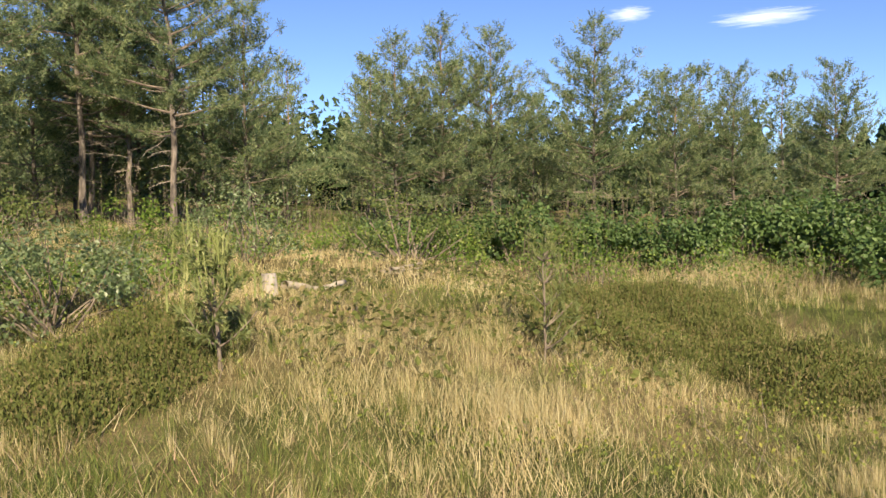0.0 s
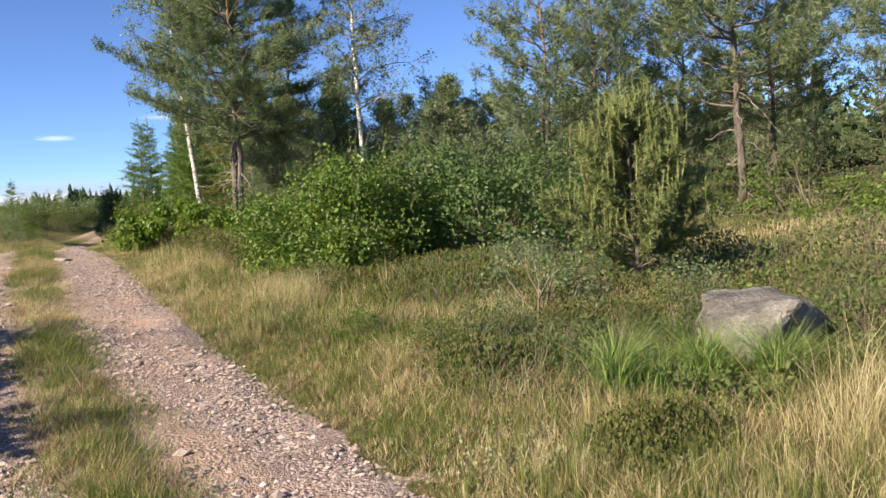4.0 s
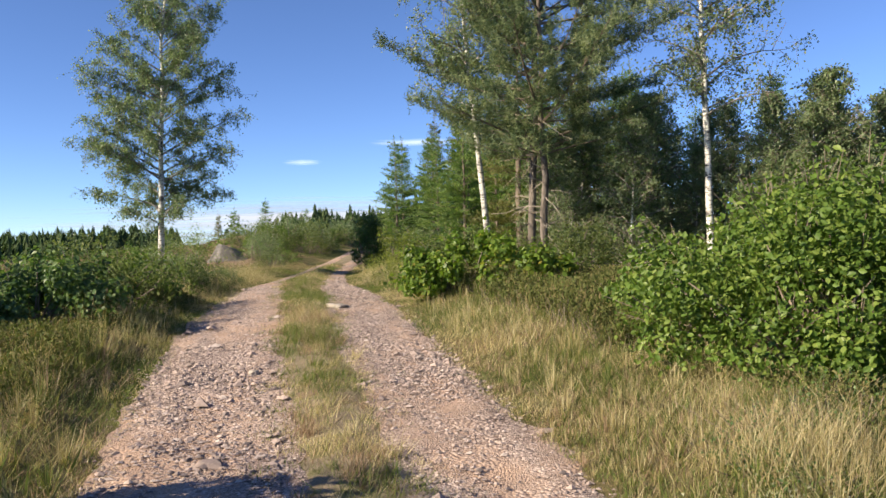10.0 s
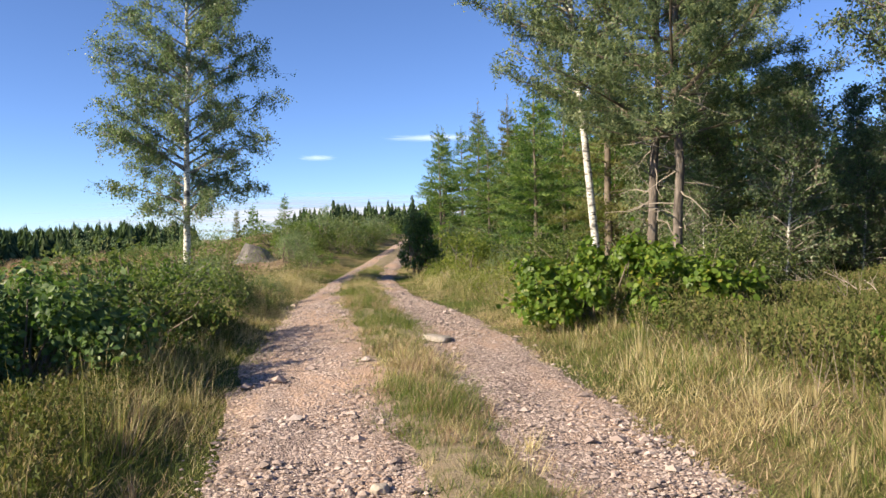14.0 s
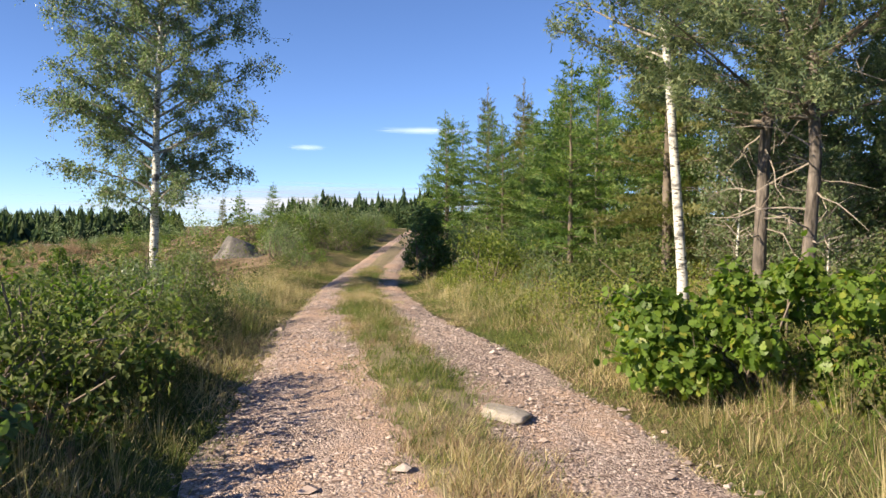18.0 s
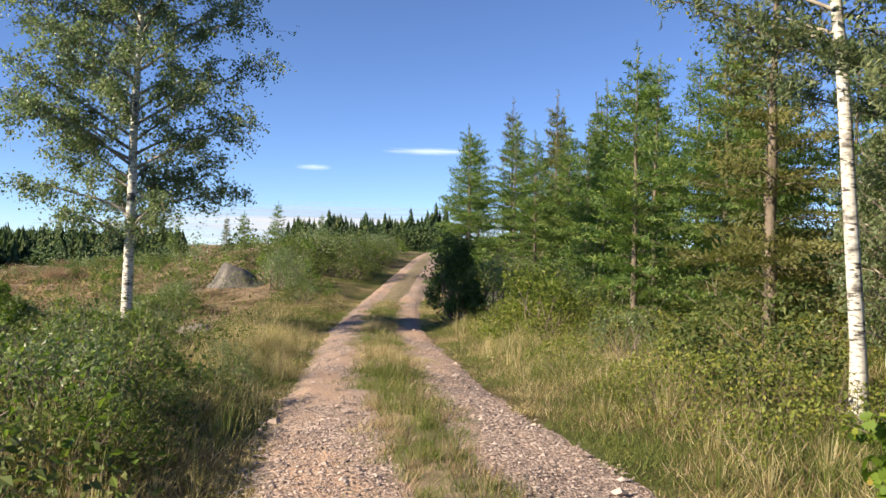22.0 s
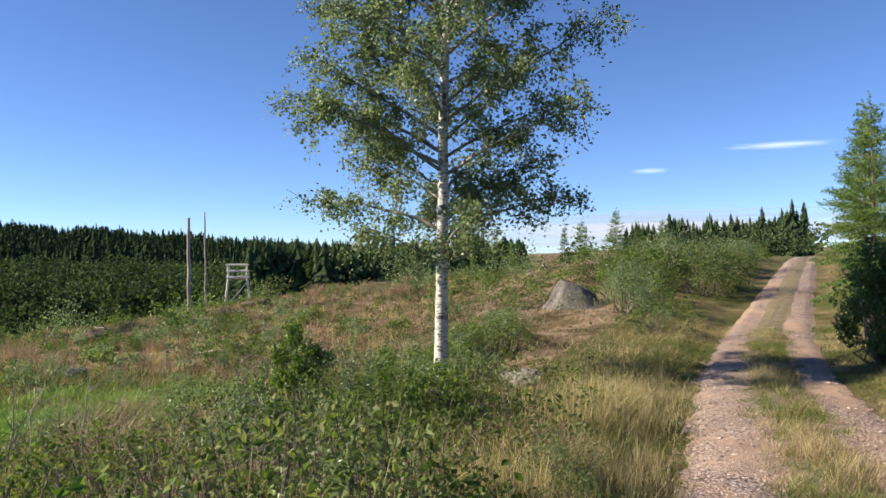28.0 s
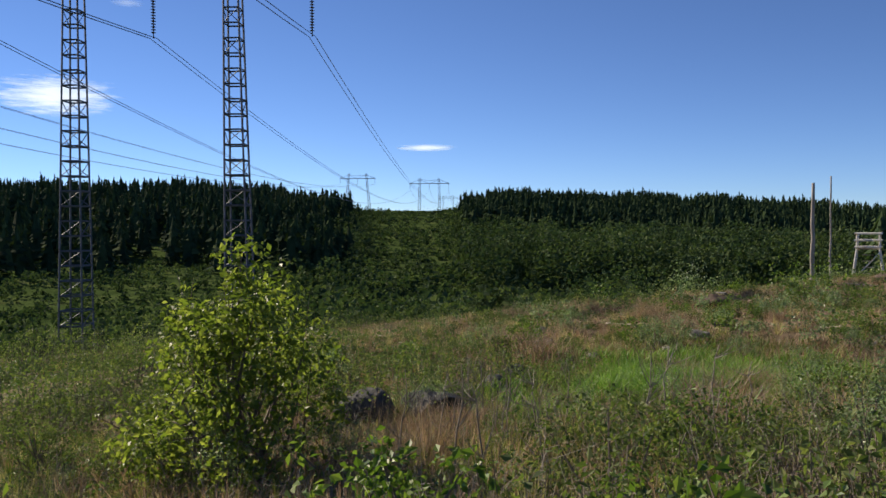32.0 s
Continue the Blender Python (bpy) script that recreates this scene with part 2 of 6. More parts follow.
def ground_mat():
    """Heath floor: dry grass, moss and bare litter."""
    m, nt, nodes, links, bsdf = mat_base("heath_floor")
    a, b, c = noise_tex(nt, 0.35, 5.0), noise_tex(nt, 2.2, 6.0, 0.65), noise_tex(nt, 45.0, 6.0, 0.8)
    dry = ramp(nt, ((0.3, (0.13, 0.10, 0.055)), (0.55, (0.26, 0.21, 0.115)), (0.75, (0.38, 0.31, 0.19))), b)
    green = ramp(nt, ((0.3, (0.06, 0.075, 0.025)), (0.7, (0.15, 0.17, 0.06))), b)
    col = mix_col(nt, ramp(nt, ((0.42, (0, 0, 0)), (0.58, (1, 1, 1))), a), dry, green)
    col = mix_col(nt, 1.0, col, ramp(nt, ((0.32, (0.35, 0.36, 0.33)), (0.66, (1.25, 1.22, 1.15))), c), "MULTIPLY")
    links.new(col, bsdf.inputs["Base Color"])
    bsdf.inputs["Roughness"].default_value = 0.95
    bsdf.inputs["Specular IOR Level"].default_value = 0.1
    bump(nt, c, 0.8, 0.04, bsdf)
    return m


def gravel_mat(name, lo, mid, hi):
    """Packed crushed stone of two sizes, shade painted into its gaps, with sandy streaks."""
    m, nt, nodes, links, bsdf = mat_base(name)
    tc = nodes.new("ShaderNodeTexCoord")
    warp = nodes.new("ShaderNodeVectorMath")
    warp.operation = "MULTIPLY_ADD"
    warp.inputs[1].default_value = (0.03, 0.03, 0.03)
    nz = nodes.new("ShaderNodeTexNoise")
    nz.inputs["Scale"].default_value = 9.0
    links.new(tc.outputs["Object"], nz.inputs["Vector"])
    links.new(nz.outputs["Color"], warp.inputs[0])
    links.new(tc.outputs["Object"], warp.inputs[2])
    cells, height = [], []
    for scale in (38.0, 84.0):
        v = nodes.new("ShaderNodeTexVoronoi")
        v.inputs["Scale"].default_value = scale
        links.new(warp.outputs[0], v.inputs["Vector"])
        cells.append(ramp(nt, ((0.15, lo), (0.5, mid), (0.85, hi)), v.outputs["Color"]))
        height.append(ramp(nt, ((0.1, (1, 1, 1)), (0.75, (0, 0, 0))), v.outputs["Distance"]))
    pick = ramp(nt, ((0.45, (0, 0, 0)), (0.55, (1, 1, 1))), noise_tex(nt, 3.5, 5.0, 0.7))
    col, hgt = mix_col(nt, pick, cells[0], cells[1]), mix_col(nt, pick, height[0], height[1])
    # colour darkened between the stones, standing in for the shade there
    gap_shade = ramp(nt, ((0.0, (0.46, 0.42, 0.40)), (0.45, (1, 1, 1))), hgt)
    col = mix_col(nt, 1.0, col, gap_shade, "MULTIPLY")
    sand = ramp(nt, ((0.3, (0.36, 0.25, 0.19)), (0.7, (0.54, 0.40, 0.31))), noise_tex(nt, 70.0, 4.0, 0.7))
    streak = ramp(nt, ((0.46, (0, 0, 0)), (0.62, (1, 1, 1))), noise_tex(nt, 0.9, 6.0, 0.65, (1.6, 0.6, 1.0)))
    col = mix_col(nt, streak, col, sand)
    col = mix_col(nt, 1.0, col, ramp(nt, ((0.3, (0.80, 0.78, 0.78)), (0.7, (1.06, 1.03, 1.0))), noise_tex(nt, 0.5, 3.0)), "MULTIPLY")
    links.new(col, bsdf.inputs["Base Color"])
    bsdf.inputs["Roughness"].default_value = 0.9
    bsdf.inputs["Specular IOR Level"].default_value = 0.15
    bump(nt, mix_col(nt, 0.3, hgt, noise_tex(nt, 45.0, 4.0, 0.7)), 0.8, 0.016, bsdf)
    return m


def stone_mat():
    """Single crushed stones: pinkish, grey and pale by stone."""
    m, nt, nodes, links, bsdf = mat_base("gravel_stones")
    geo = nodes.new("ShaderNodeNewGeometry")
    col = ramp(nt, ((0.0, (0.15, 0.125, 0.12)), (0.4, (0.36, 0.285, 0.255)), (0.75, (0.44, 0.35, 0.31)), (1.0, (0.53, 0.45, 0.41))), geo.outputs["Random Per Island"])
    n = noise_tex(nt, 60.0, 3.0)
    col = mix_col(nt, 1.0, col, ramp(nt, ((0.3, (0.8, 0.8, 0.8)), (0.7, (1.08, 1.08, 1.08))), n), "MULTIPLY")
    links.new(col, bsdf.inputs["Base Color"])
    bsdf.inputs["Roughness"].default_value = 0.85
    bsdf.inputs["Specular IOR Level"].default_value = 0.2
    bump(nt, n, 0.4, 0.004, bsdf)
    return m


M_GROUND = ground_mat()
M_GRAVEL = gravel_mat("pink_gravel", (0.18, 0.14, 0.125), (0.42, 0.335, 0.30), (0.64, 0.545, 0.49))
M_STONES = stone_mat()
M_VALLEY = plain_mat("valley_scrub_floor", ((0.3, (0.035, 0.06, 0.02)), (0.55, (0.075, 0.11, 0.035)), (0.75, (0.13, 0.15, 0.055))), 0.12, 7.0, fine=1.3, bump_s=0.6, bump_d=0.3)
M_FIELD = plain_mat("felled_field_floor", ((0.3, (0.07, 0.06, 0.035)), (0.45, (0.14, 0.108, 0.066)), (0.58, (0.31, 0.23, 0.165)), (0.72, (0.16, 0.138, 0.085))), 0.9, 9.0, fine=9.0, bump_s=0.9, bump_d=0.12)
M_VALLEY.node_tree.nodes["Principled BSDF"].inputs["Specular IOR Level"].default_value = 0.0
M_FIELD.node_tree.nodes["Principled BSDF"].inputs["Specular IOR Level"].default_value = 0.0
M_STRIP = plain_mat("trodden_strip", ((0.3, (0.15, 0.125, 0.065)), (0.5, (0.30, 0.24, 0.165)), (0.62, (0.19, 0.175, 0.075)), (0.8, (0.36, 0.29, 0.22))), 4.5, 8.0, fine=60.0, bump_s=0.9, bump_d=0.02)
M_TUFT = leaf_mat("rush_tuft_blades", ((0.0, (0.11, 0.19, 0.045)), (0.7, (0.21, 0.32, 0.085)), (1.0, (0.42, 0.41, 0.18))), 0.35, 0.5)
M_CANDLE = leaf_mat("pine_candles", ((0.0, (0.20, 0.24, 0.085)), (0.6, (0.30, 0.33, 0.13)), (1.0, (0.43, 0.43, 0.21))), 0.3, 0.6, spec=0.2)

# ---------------- mesh helpers ----------------


class Geo:
    """Collects vertices and triangles, with a material number for each batch."""

    def __init__(self):
        self.v, self.t, self.m, self.n = [], [], [], 0

    def add(self, v, t, m=0):
        v, t = np.asarray(v, float).reshape(-1, 3), np.asarray(t, int).reshape(-1, 3)
        self.v.append(v)
        self.t.append(t + self.n)
        self.m.append(np.full(len(t), m))
        self.n += len(v)
        return self

    def mesh(self, name, mats, smooth=False):
        me = bpy.data.meshes.new(name)
        v, t, m = np.concatenate(self.v), np.concatenate(self.t), np.concatenate(self.m)
        me.vertices.add(len(v))
        me.vertices.foreach_set("co", v.astype(np.float32).ravel())
        me.loops.add(len(t) * 3)
        me.loops.foreach_set("vertex_index", t.astype(np.int32).ravel())
        me.polygons.add(len(t))
        me.polygons.foreach_set("loop_start", np.arange(0, len(t) * 3, 3, dtype=np.int32))
        for x in mats if isinstance(mats, (list, tuple)) else (mats,):
            me.materials.append(x)
        me.polygons.foreach_set("material_index", m.astype(np.int32))
        me.polygons.foreach_set("use_smooth", np.full(len(t), smooth))
        me.update(calc_edges=True)
        return me


def part(name, geo, material, parent, label="", smooth=False):
    ob = new(name, geo.mesh(name, material, smooth))
    ob.parent = parent
    if label:
        ob["label"] = label
    return ob


def thing(name, label, category, group="", at=None, kind=""):
    ob = new(name)
    ob.empty_display_size = 0.2
    if at:
        ob.location = at
    return tagged(ob, label, category, group, kind)


def unit(a):
    return a / np.maximum(np.linalg.norm(a, axis=-1, keepdims=True), 1e-9)


def tube(geo, pts, radii, sides=6, m=0, cap=True):
    """A tapered tube along points."""
    p, r = np.asarray(pts, float), np.broadcast_to(np.asarray(radii, float), (len(pts),))
    d = unit(np.gradient(p, axis=0))
    ref = np.where(np.abs(d[:, 2:3]) > 0.9, np.array([[1.0, 0, 0]]), np.array([[0, 0, 1.0]]))
    a = unit(np.cross(d, ref))
    b = np.cross(d, a)
    ang = np.arange(sides) * 2 * np.pi / sides
    v = p[:, None] + r[:, None, None] * (np.cos(ang)[None, :, None] * a[:, None] + np.sin(ang)[None, :, None] * b[:, None])
    n, k = len(p), np.arange(sides)
    i = (np.arange(n - 1)[:, None] * sides + k).ravel()
    j = (np.arange(n - 1)[:, None] * sides + (k + 1) % sides).ravel()
    t = np.concatenate([np.stack([i, j, j + sides], 1), np.stack([i, j + sides, i + sides], 1)])
    v = v.reshape(-1, 3)
    if cap:
        v = np.concatenate([v, p[-1:]])
        e = (n - 1) * sides + k
        t = np.concatenate([t, np.stack([e, (n - 1) * sides + (k + 1) % sides, np.full(sides, n * sides)], 1)])
    geo.add(v, t, m)


def sticks(geo, a, b, ra, rb, m=0):
    """Many thin three-sided twigs from a to b at once."""
    a, b = np.asarray(a, float), np.asarray(b, float)
    if not len(a):
        return
    d = unit(b - a)
    s = unit(np.cross(d, np.array([0.31, 0.17, 0.93])))
    u = np.cross(d, s)
    ang = np.arange(3) * 2.0944
    ring = np.cos(ang)[None, :, None] * s[:, None] + np.sin(ang)[None, :, None] * u[:, None]
    v = np.concatenate([a[:, None] + ring * np.reshape(ra, (-1, 1, 1)), b[:, None] + ring * np.reshape(rb, (-1, 1, 1))], 1)
    t = np.array([[0, 1, 4], [0, 4, 3], [1, 2, 5], [1, 5, 4], [2, 0, 3], [2, 3, 5]])
    geo.add(v.reshape(-1, 3), (np.arange(len(a))[:, None, None] * 6 + t).reshape(-1, 3), m)


def leaves(geo, pos, out, size, rng, aspect=0.62, fold=0.18, m=0, full=False, spread=0.9, lobes=False):
    """Folded leaves at pos that face roughly along out."""
    n = len(pos)
    if not n:
        return
    nor = unit(out + rng.normal(0, spread, (n, 3)))
    a = unit(np.cross(nor, rng.normal(0, 1, (n, 3))))
    a[:, 2] -= 0.25
    a = unit(a)
    b = unit(np.cross(nor, a))
    nor = np.cross(a, b)
    s = (size * rng.uniform(0.65, 1.25, n))[:, None]
    if lobes:
        # a wavy-edged leaf of six lobes
        half = [(0.18, 0.16), (0.30, 0.34), (0.38, 0.18), (0.54, 0.44), (0.64, 0.24), (0.80, 0.36)]
        pts = [0 * a] + [f * a + w * sg * b + fold * 0.6 * w * nor for sg in (1, -1) for f, w in half] + [a, 0.55 * a]
        one = [0, 1, 2, 3, 4, 5, 6, 13]
        two = [0, 7, 8, 9, 10, 11, 12, 13]
        t = np.array([[one[k], one[k + 1], 14] for k in range(7)] + [[two[k + 1], two[k], 14] for k in range(7)])
    elif full:
        w = aspect * 0.5
        pts = [0 * a, 0.32 * a + w * 0.8 * b + fold * 0.5 * nor, 0.32 * a - w * 0.8 * b + fold * 0.5 * nor,
               0.66 * a + w * b + fold * 0.6 * nor, 0.66 * a - w * b + fold * 0.6 * nor, a - fold * 0.4 * nor, 0.5 * a]
        t = np.array([[0, 1, 6], [1, 3, 6], [3, 5, 6], [0, 6, 2], [2, 6, 4], [4, 6, 5]])
    else:
        w = aspect * 0.5
        pts = [0 * a, 0.5 * a + w * b + fold * nor, a, 0.5 * a - w * b + fold * nor]
        t = np.array([[0, 1, 2], [0, 2, 3]])
    v = np.stack([pos + s * p for p in pts], 1)
    geo.add(v.reshape(-1, 3), (np.arange(n)[:, None, None] * len(pts) + t).reshape(-1, 3), m)


def needles(geo, pos, axis, rng, count=10, length=0.11, width=0.010, reach=0.14, m=0, splay=0.9):
    """Tufts of thin needles round twig ends."""
    n = len(pos)
    if not n:
        return
    pos, axis = np.repeat(pos, count, 0), np.repeat(unit(axis), count, 0)
    b = pos + axis * rng.uniform(-0.2, 1, (n * count, 1)) * reach
    d = unit(axis + rng.normal(0, splay, (n * count, 3)))
    s = unit(np.cross(d, rng.normal(0, 1, (n * count, 3)))) * width
    tip = b + d * length * rng.uniform(0.7, 1.25, (n * count, 1))
    v = np.stack([b - s, b + s, tip], 1)
    # one island a tuft pair, so that tufts differ in colour
    geo.add(v.reshape(-1, 3), np.arange(len(b) * 3).reshape(-1, 3), m)


def brushes(geo, pos, axis, rng, count=8, length=0.10, reach=0.16, m=0, splay=0.8):
    """Needled twigs: each a row of needles sharing one stem, so that a twig has one colour."""
    n = len(pos)
    if not n:
        return
    axis = unit(np.asarray(axis, float))
    f = (np.arange(count + 1) / count - 0.15)[None, :, None] * reach
    stem = pos[:, None] + axis[:, None] * f
    mid = (stem[:, 1:] + stem[:, :-1]) / 2
    d = unit(0.75 * axis[:, None] + rng.normal(0, splay, (n, count, 3)))
    tip = mid + d * (length * rng.uniform(0.65, 1.2, (n, count, 1)))
    v = np.concatenate([stem, tip], 1).reshape(-1, 3)
    k = np.arange(count)
    t = np.stack([k, k + 1, k + count + 1], 1)
    geo.add(v, (np.arange(n)[:, None, None] * (2 * count + 1) + t).reshape(-1, 3), m)


def blades(geo, pos, height, rng, width=0.006, lean=0.35, m=0, two=True, wind=(0.25, 0.05)):
    """Grass blades: bent strips."""
    n = len(pos)
    if not n:
        return
    h = (height * rng.uniform(0.55, 1.25, n))[:, None]
    ang = rng.uniform(0, 2 * np.pi, n)
    side = np.stack([np.cos(ang), np.sin(ang), 0 * ang], 1)
    ben = rng.normal(0, lean, (n, 2)) + np.array(wind) * lean
    off = np.concatenate([ben, np.zeros((n, 1))], 1) * h
    up = np.array([[0, 0, 1.0]]) * h
    w = width * rng.uniform(0.6, 1.3, (n, 1))
    if two:
        v = np.stack([pos - side * w, pos + side * w, pos + 0.55 * up + 0.3 * off - side * w * 0.7, pos + 0.55 * up + 0.3 * off + side * w * 0.7, pos + 0.95 * up + off], 1)
        t = np.array([[0, 1, 3], [0, 3, 2], [2, 3, 4]])
    else:
        v = np.stack([pos - side * w, pos + side * w, pos + 0.95 * up + 0.8 * off], 1)
        t = np.array([[0, 1, 2]])
    geo.add(v.reshape(-1, 3), (np.arange(n)[:, None, None] * v.shape[1] + t).reshape(-1, 3), m)


# ---------------- the lie of the land ----------------
ROAD_Y = (-30, 0, 9, 12.7, 15.4, 18.9, 21.7, 23, 25.2, 28, 30.2, 34.5, 39, 46, 55, 62, 70, 90, 120, 400)
ROAD_X = (0.0, 0.42, 0.75, 1.0, 1.2, 1.6, 1.87, 2.06, 2.48, 2.98, 3.42, 4.54, 5.96, 8.25, 11.2, 13.4, 16, 23, 34, 140)
ROAD_Z = (-1.57, 0, 0.47, 0.72, 0.93, 1.08, 1.10, 1.06, 1.0, 0.93, 0.91, 0.95, 1.14, 1.5, 1.88, 2.0, 2.0, 1.8, 1.5, 1.0)
EDGE_Y = (8, 14, 18, 20, 22, 30, 39, 60)
EDGE_L = (1.5, 1.44, 1.32, 1.21, 1.1, 0.95, 0.8, 0.72)
EDGE_R = (1.4, 1.38, 1.34, 1.27, 1.14, 0.96, 0.82, 0.72)
DROP_D = (-400, -60, -30, -15, -4, 1.6, 3, 6, 10, 20, 30, 40, 50, 80, 150, 400, 4000)
DROP_Z = (-2, -1.6, -1.0, -0.45, -0.08, 0, 0.0, 0.4, 1.1, 1.7, 2.85, 4.6, 6.6, 9.5, 11.5, 12, 12)


def road_x(y):
    return np.interp(y, ROAD_Y, ROAD_X)


def road_z(y):
    fine = np.arange(-30, 120, 0.5)
    z = np.interp(fine, ROAD_Y, ROAD_Z)
    k = np.hanning(15)
    z = np.convolve(np.pad(z, 7, mode="edge"), k / k.sum(), "valid")
    return np.where(np.asarray(y) < 115, np.interp(y, fine, z), np.interp(y, ROAD_Y, ROAD_Z))


def road_d(x, y):
    """Metres to the right of the road's middle."""
    slope = (road_x(np.asarray(y) + 0.5) - road_x(np.asarray(y) - 0.5))
    return (x - road_x(y)) / np.sqrt(1 + slope**2)


def verge(x, y):
    """Metres out from the gravel's edge; negative on the road."""
    d = road_d(x, y)
    return np.abs(d) - np.where(d < 0, np.interp(y, EDGE_Y, EDGE_L), np.interp(y, EDGE_Y, EDGE_R))


def waves(x, y, s, seed):
    return np.sin(x / s + seed + 1.3 * np.sin(y / s * 0.7 + seed)) * np.sin(y / s * 1.1 + seed * 2.1 + 1.1 * np.sin(x / s * 0.6))


def smooth(a, lo, hi):
    t = np.clip((np.asarray(a, float) - lo) / (hi - lo), 0, 1)
    return t * t * (3 - 2 * t)


def land(x, y):
    x, y = np.asarray(x, float), np.asarray(y, float)
    d = road_d(x, y)
    near = road_z(y) - np.interp(-d, DROP_D, DROP_Z)
    away = smooth(np.abs(d), 1.5, 4)
    near = near + away * (0.10 * waves(x, y, 1.9, 1) + 0.16 * waves(x, y, 5.3, 4)) + 0.05 * smooth(verge(x, y), 0.3, 0.9)
    near = near - 0.075 * (1 - smooth(verge(x, y), 0.20, 0.65))
    near = near + smooth(-d, 2.5, 7) * (0.9 * np.exp(-((x - 2) ** 2) / 26 - ((y - 50) ** 2) / 50) + 0.45 * np.exp(-((x + 8) ** 2) / 90 - ((y - 57) ** 2) / 60))
    near = near + 0.24 * np.exp(-((x - 8.2) ** 2) / 5.0 - ((y - 1.6) ** 2) / 5.0)
    rough = smooth(-d, 2.6, 4.5) * smooth(y, 19, 23) + smooth(d, 3.5, 5.5) * smooth(10.5 - y, 0, 2)
    near = near + rough * (0.11 * np.abs(waves(x, y, 0.62, 5)) + 0.12 * waves(x, y, 1.15, 9))
    # the valley and the wooded hill across it
    ex, ey = x, y - 18
    r = np.hypot(ex, ey)
    left = np.degrees(np.arctan2(-ex, ey))
    hill_top = np.interp(left, (-180, -12, 0, 10, 18, 26, 36, 46, 51, 57, 65, 80, 110, 180), (2, 3, -3, -5, -2, 4.4, 9.0, 12.0, 7.6, 9.6, 17.5, 16.2, 10, 4))
    hill = np.interp(r, (0, 130, 230, 330, 450, 900, 4000), (0, 0, 0.28, 0.68, 1.0, 1.0, 0.9))
    valley = -10.0 + (hill_top + 10.0) * hill + 0.8 * waves(x, y, 23, 2)
    w = smooth(left, 2, 16) * smooth(r, 70, 150) * (1 - smooth(left, 150, 175))
    return near * (1 - w) + valley * w


def grid_sheet(xs, ys):
    gx, gy = np.meshgrid(xs, ys)
    v = np.stack([gx, gy, land(gx, gy)], -1).reshape(-1, 3)
    nx, ny = len(xs), len(ys)
    i = (np.arange(ny - 1)[:, None] * nx + np.arange(nx - 1)).ravel()
    t = np.concatenate([np.stack([i, i + 1, i + nx + 1], 1), np.stack([i, i + nx + 1, i + nx], 1)])
    return v, t


def spaced(lo, hi, fine, reach):
    mid = np.arange(lo, hi, fine)
    out = np.geomspace(1, reach, 46) - 1
    return np.concatenate([(lo - fine - out)[::-1], mid, hi + out])


ground_geo = Geo()
ground_geo.add(*grid_sheet(spaced(-12, 14, 0.22, 4200), spaced(-6, 48, 0.3, 4200)))
ground_mesh = ground_geo.mesh("ground", (M_GROUND, M_VALLEY, M_FIELD), True)
mid_pts = ground_geo.v[0][ground_geo.t[0]].mean(1)
mid_r = np.hypot(mid_pts[:, 0], mid_pts[:, 1] - 18)
mid_left = np.degrees(np.arctan2(-mid_pts[:, 0], mid_pts[:, 1] - 18))
in_valley = (mid_left > 3) & (mid_left < 160) & (mid_r > np.interp(mid_left, (3, 30, 45, 70, 160), (110, 85, 52, 40, 40)))
ground_mesh.polygons.foreach_set("material_index", np.where(in_valley, 1, np.where((mid_left > -8) & (mid_left < 160) & (mid_pts[:, 1] > 27 - 0.9 * np.minimum(mid_pts[:, 0] + 8, 0)) & (road_d(mid_pts[:, 0], mid_pts[:, 1]) < -3.0), 2, 0)).astype(np.int32))
tagged(new("ground", ground_mesh), "heath ground with dry grass, moss and brown litter", "ground", kind="structure")


# ---------------- the road ----------------
def ribbon(edges_lo, edges_hi, zoff, cells, seed, wob):
    """A strip of road between two distances from the middle, with wandering edges."""
    ys = np.concatenate([np.arange(-9, 36, 0.08), np.arange(36, 112, 0.5)])
    rng = np.random.default_rng(seed)

    def rough(s):
        k = np.hanning(s)
        return np.convolve(rng.normal(0, 1, len(ys) + s - 1), k / np.sqrt((k * k).sum()), "valid")

    lo = edges_lo(ys) + wob * (0.7 * rough(61) + 0.5 * rough(13) + 0.35 * rough(5))
    hi = edges_hi(ys) + wob * (0.7 * rough(61) + 0.5 * rough(13) + 0.35 * rough(5))
    f = np.linspace(0, 1, cells)
    d = lo[:, None] * (1 - f) + hi[:, None] * f
    sl = road_x(ys + 0.5) - road_x(ys - 0.5)
    nrm = np.sqrt(1 + sl**2)
    x = road_x(ys)[:, None] + d / nrm[:, None]
    y = ys[:, None] - d * (sl / nrm)[:, None]
    z = road_z(ys)[:, None] + zoff(d, ys[:, None]) + 0.010 * waves(x, y, 0.33, 3) + 0.008 * waves(x, y, 0.12, 6)
    n, m = len(ys), cells
    i = (np.arange(n - 1)[:, None] * m + np.arange(m - 1)).ravel()
    t = np.concatenate([np.stack([i, i + 1, i + m + 1], 1), np.stack([i, i + m + 1, i + m], 1)])
    return np.stack([x, y, z], -1).reshape(-1, 3), t


def track_z(d, y):
    out = np.abs(d) - np.where(d < 0, np.interp(y, EDGE_Y, EDGE_L), np.interp(y, EDGE_Y, EDGE_R))
    return 0.010 - 0.030 * np.exp(-((np.abs(d) - 0.95) / 0.32) ** 2) - 0.052 * smooth(out, -0.30, 0.0)


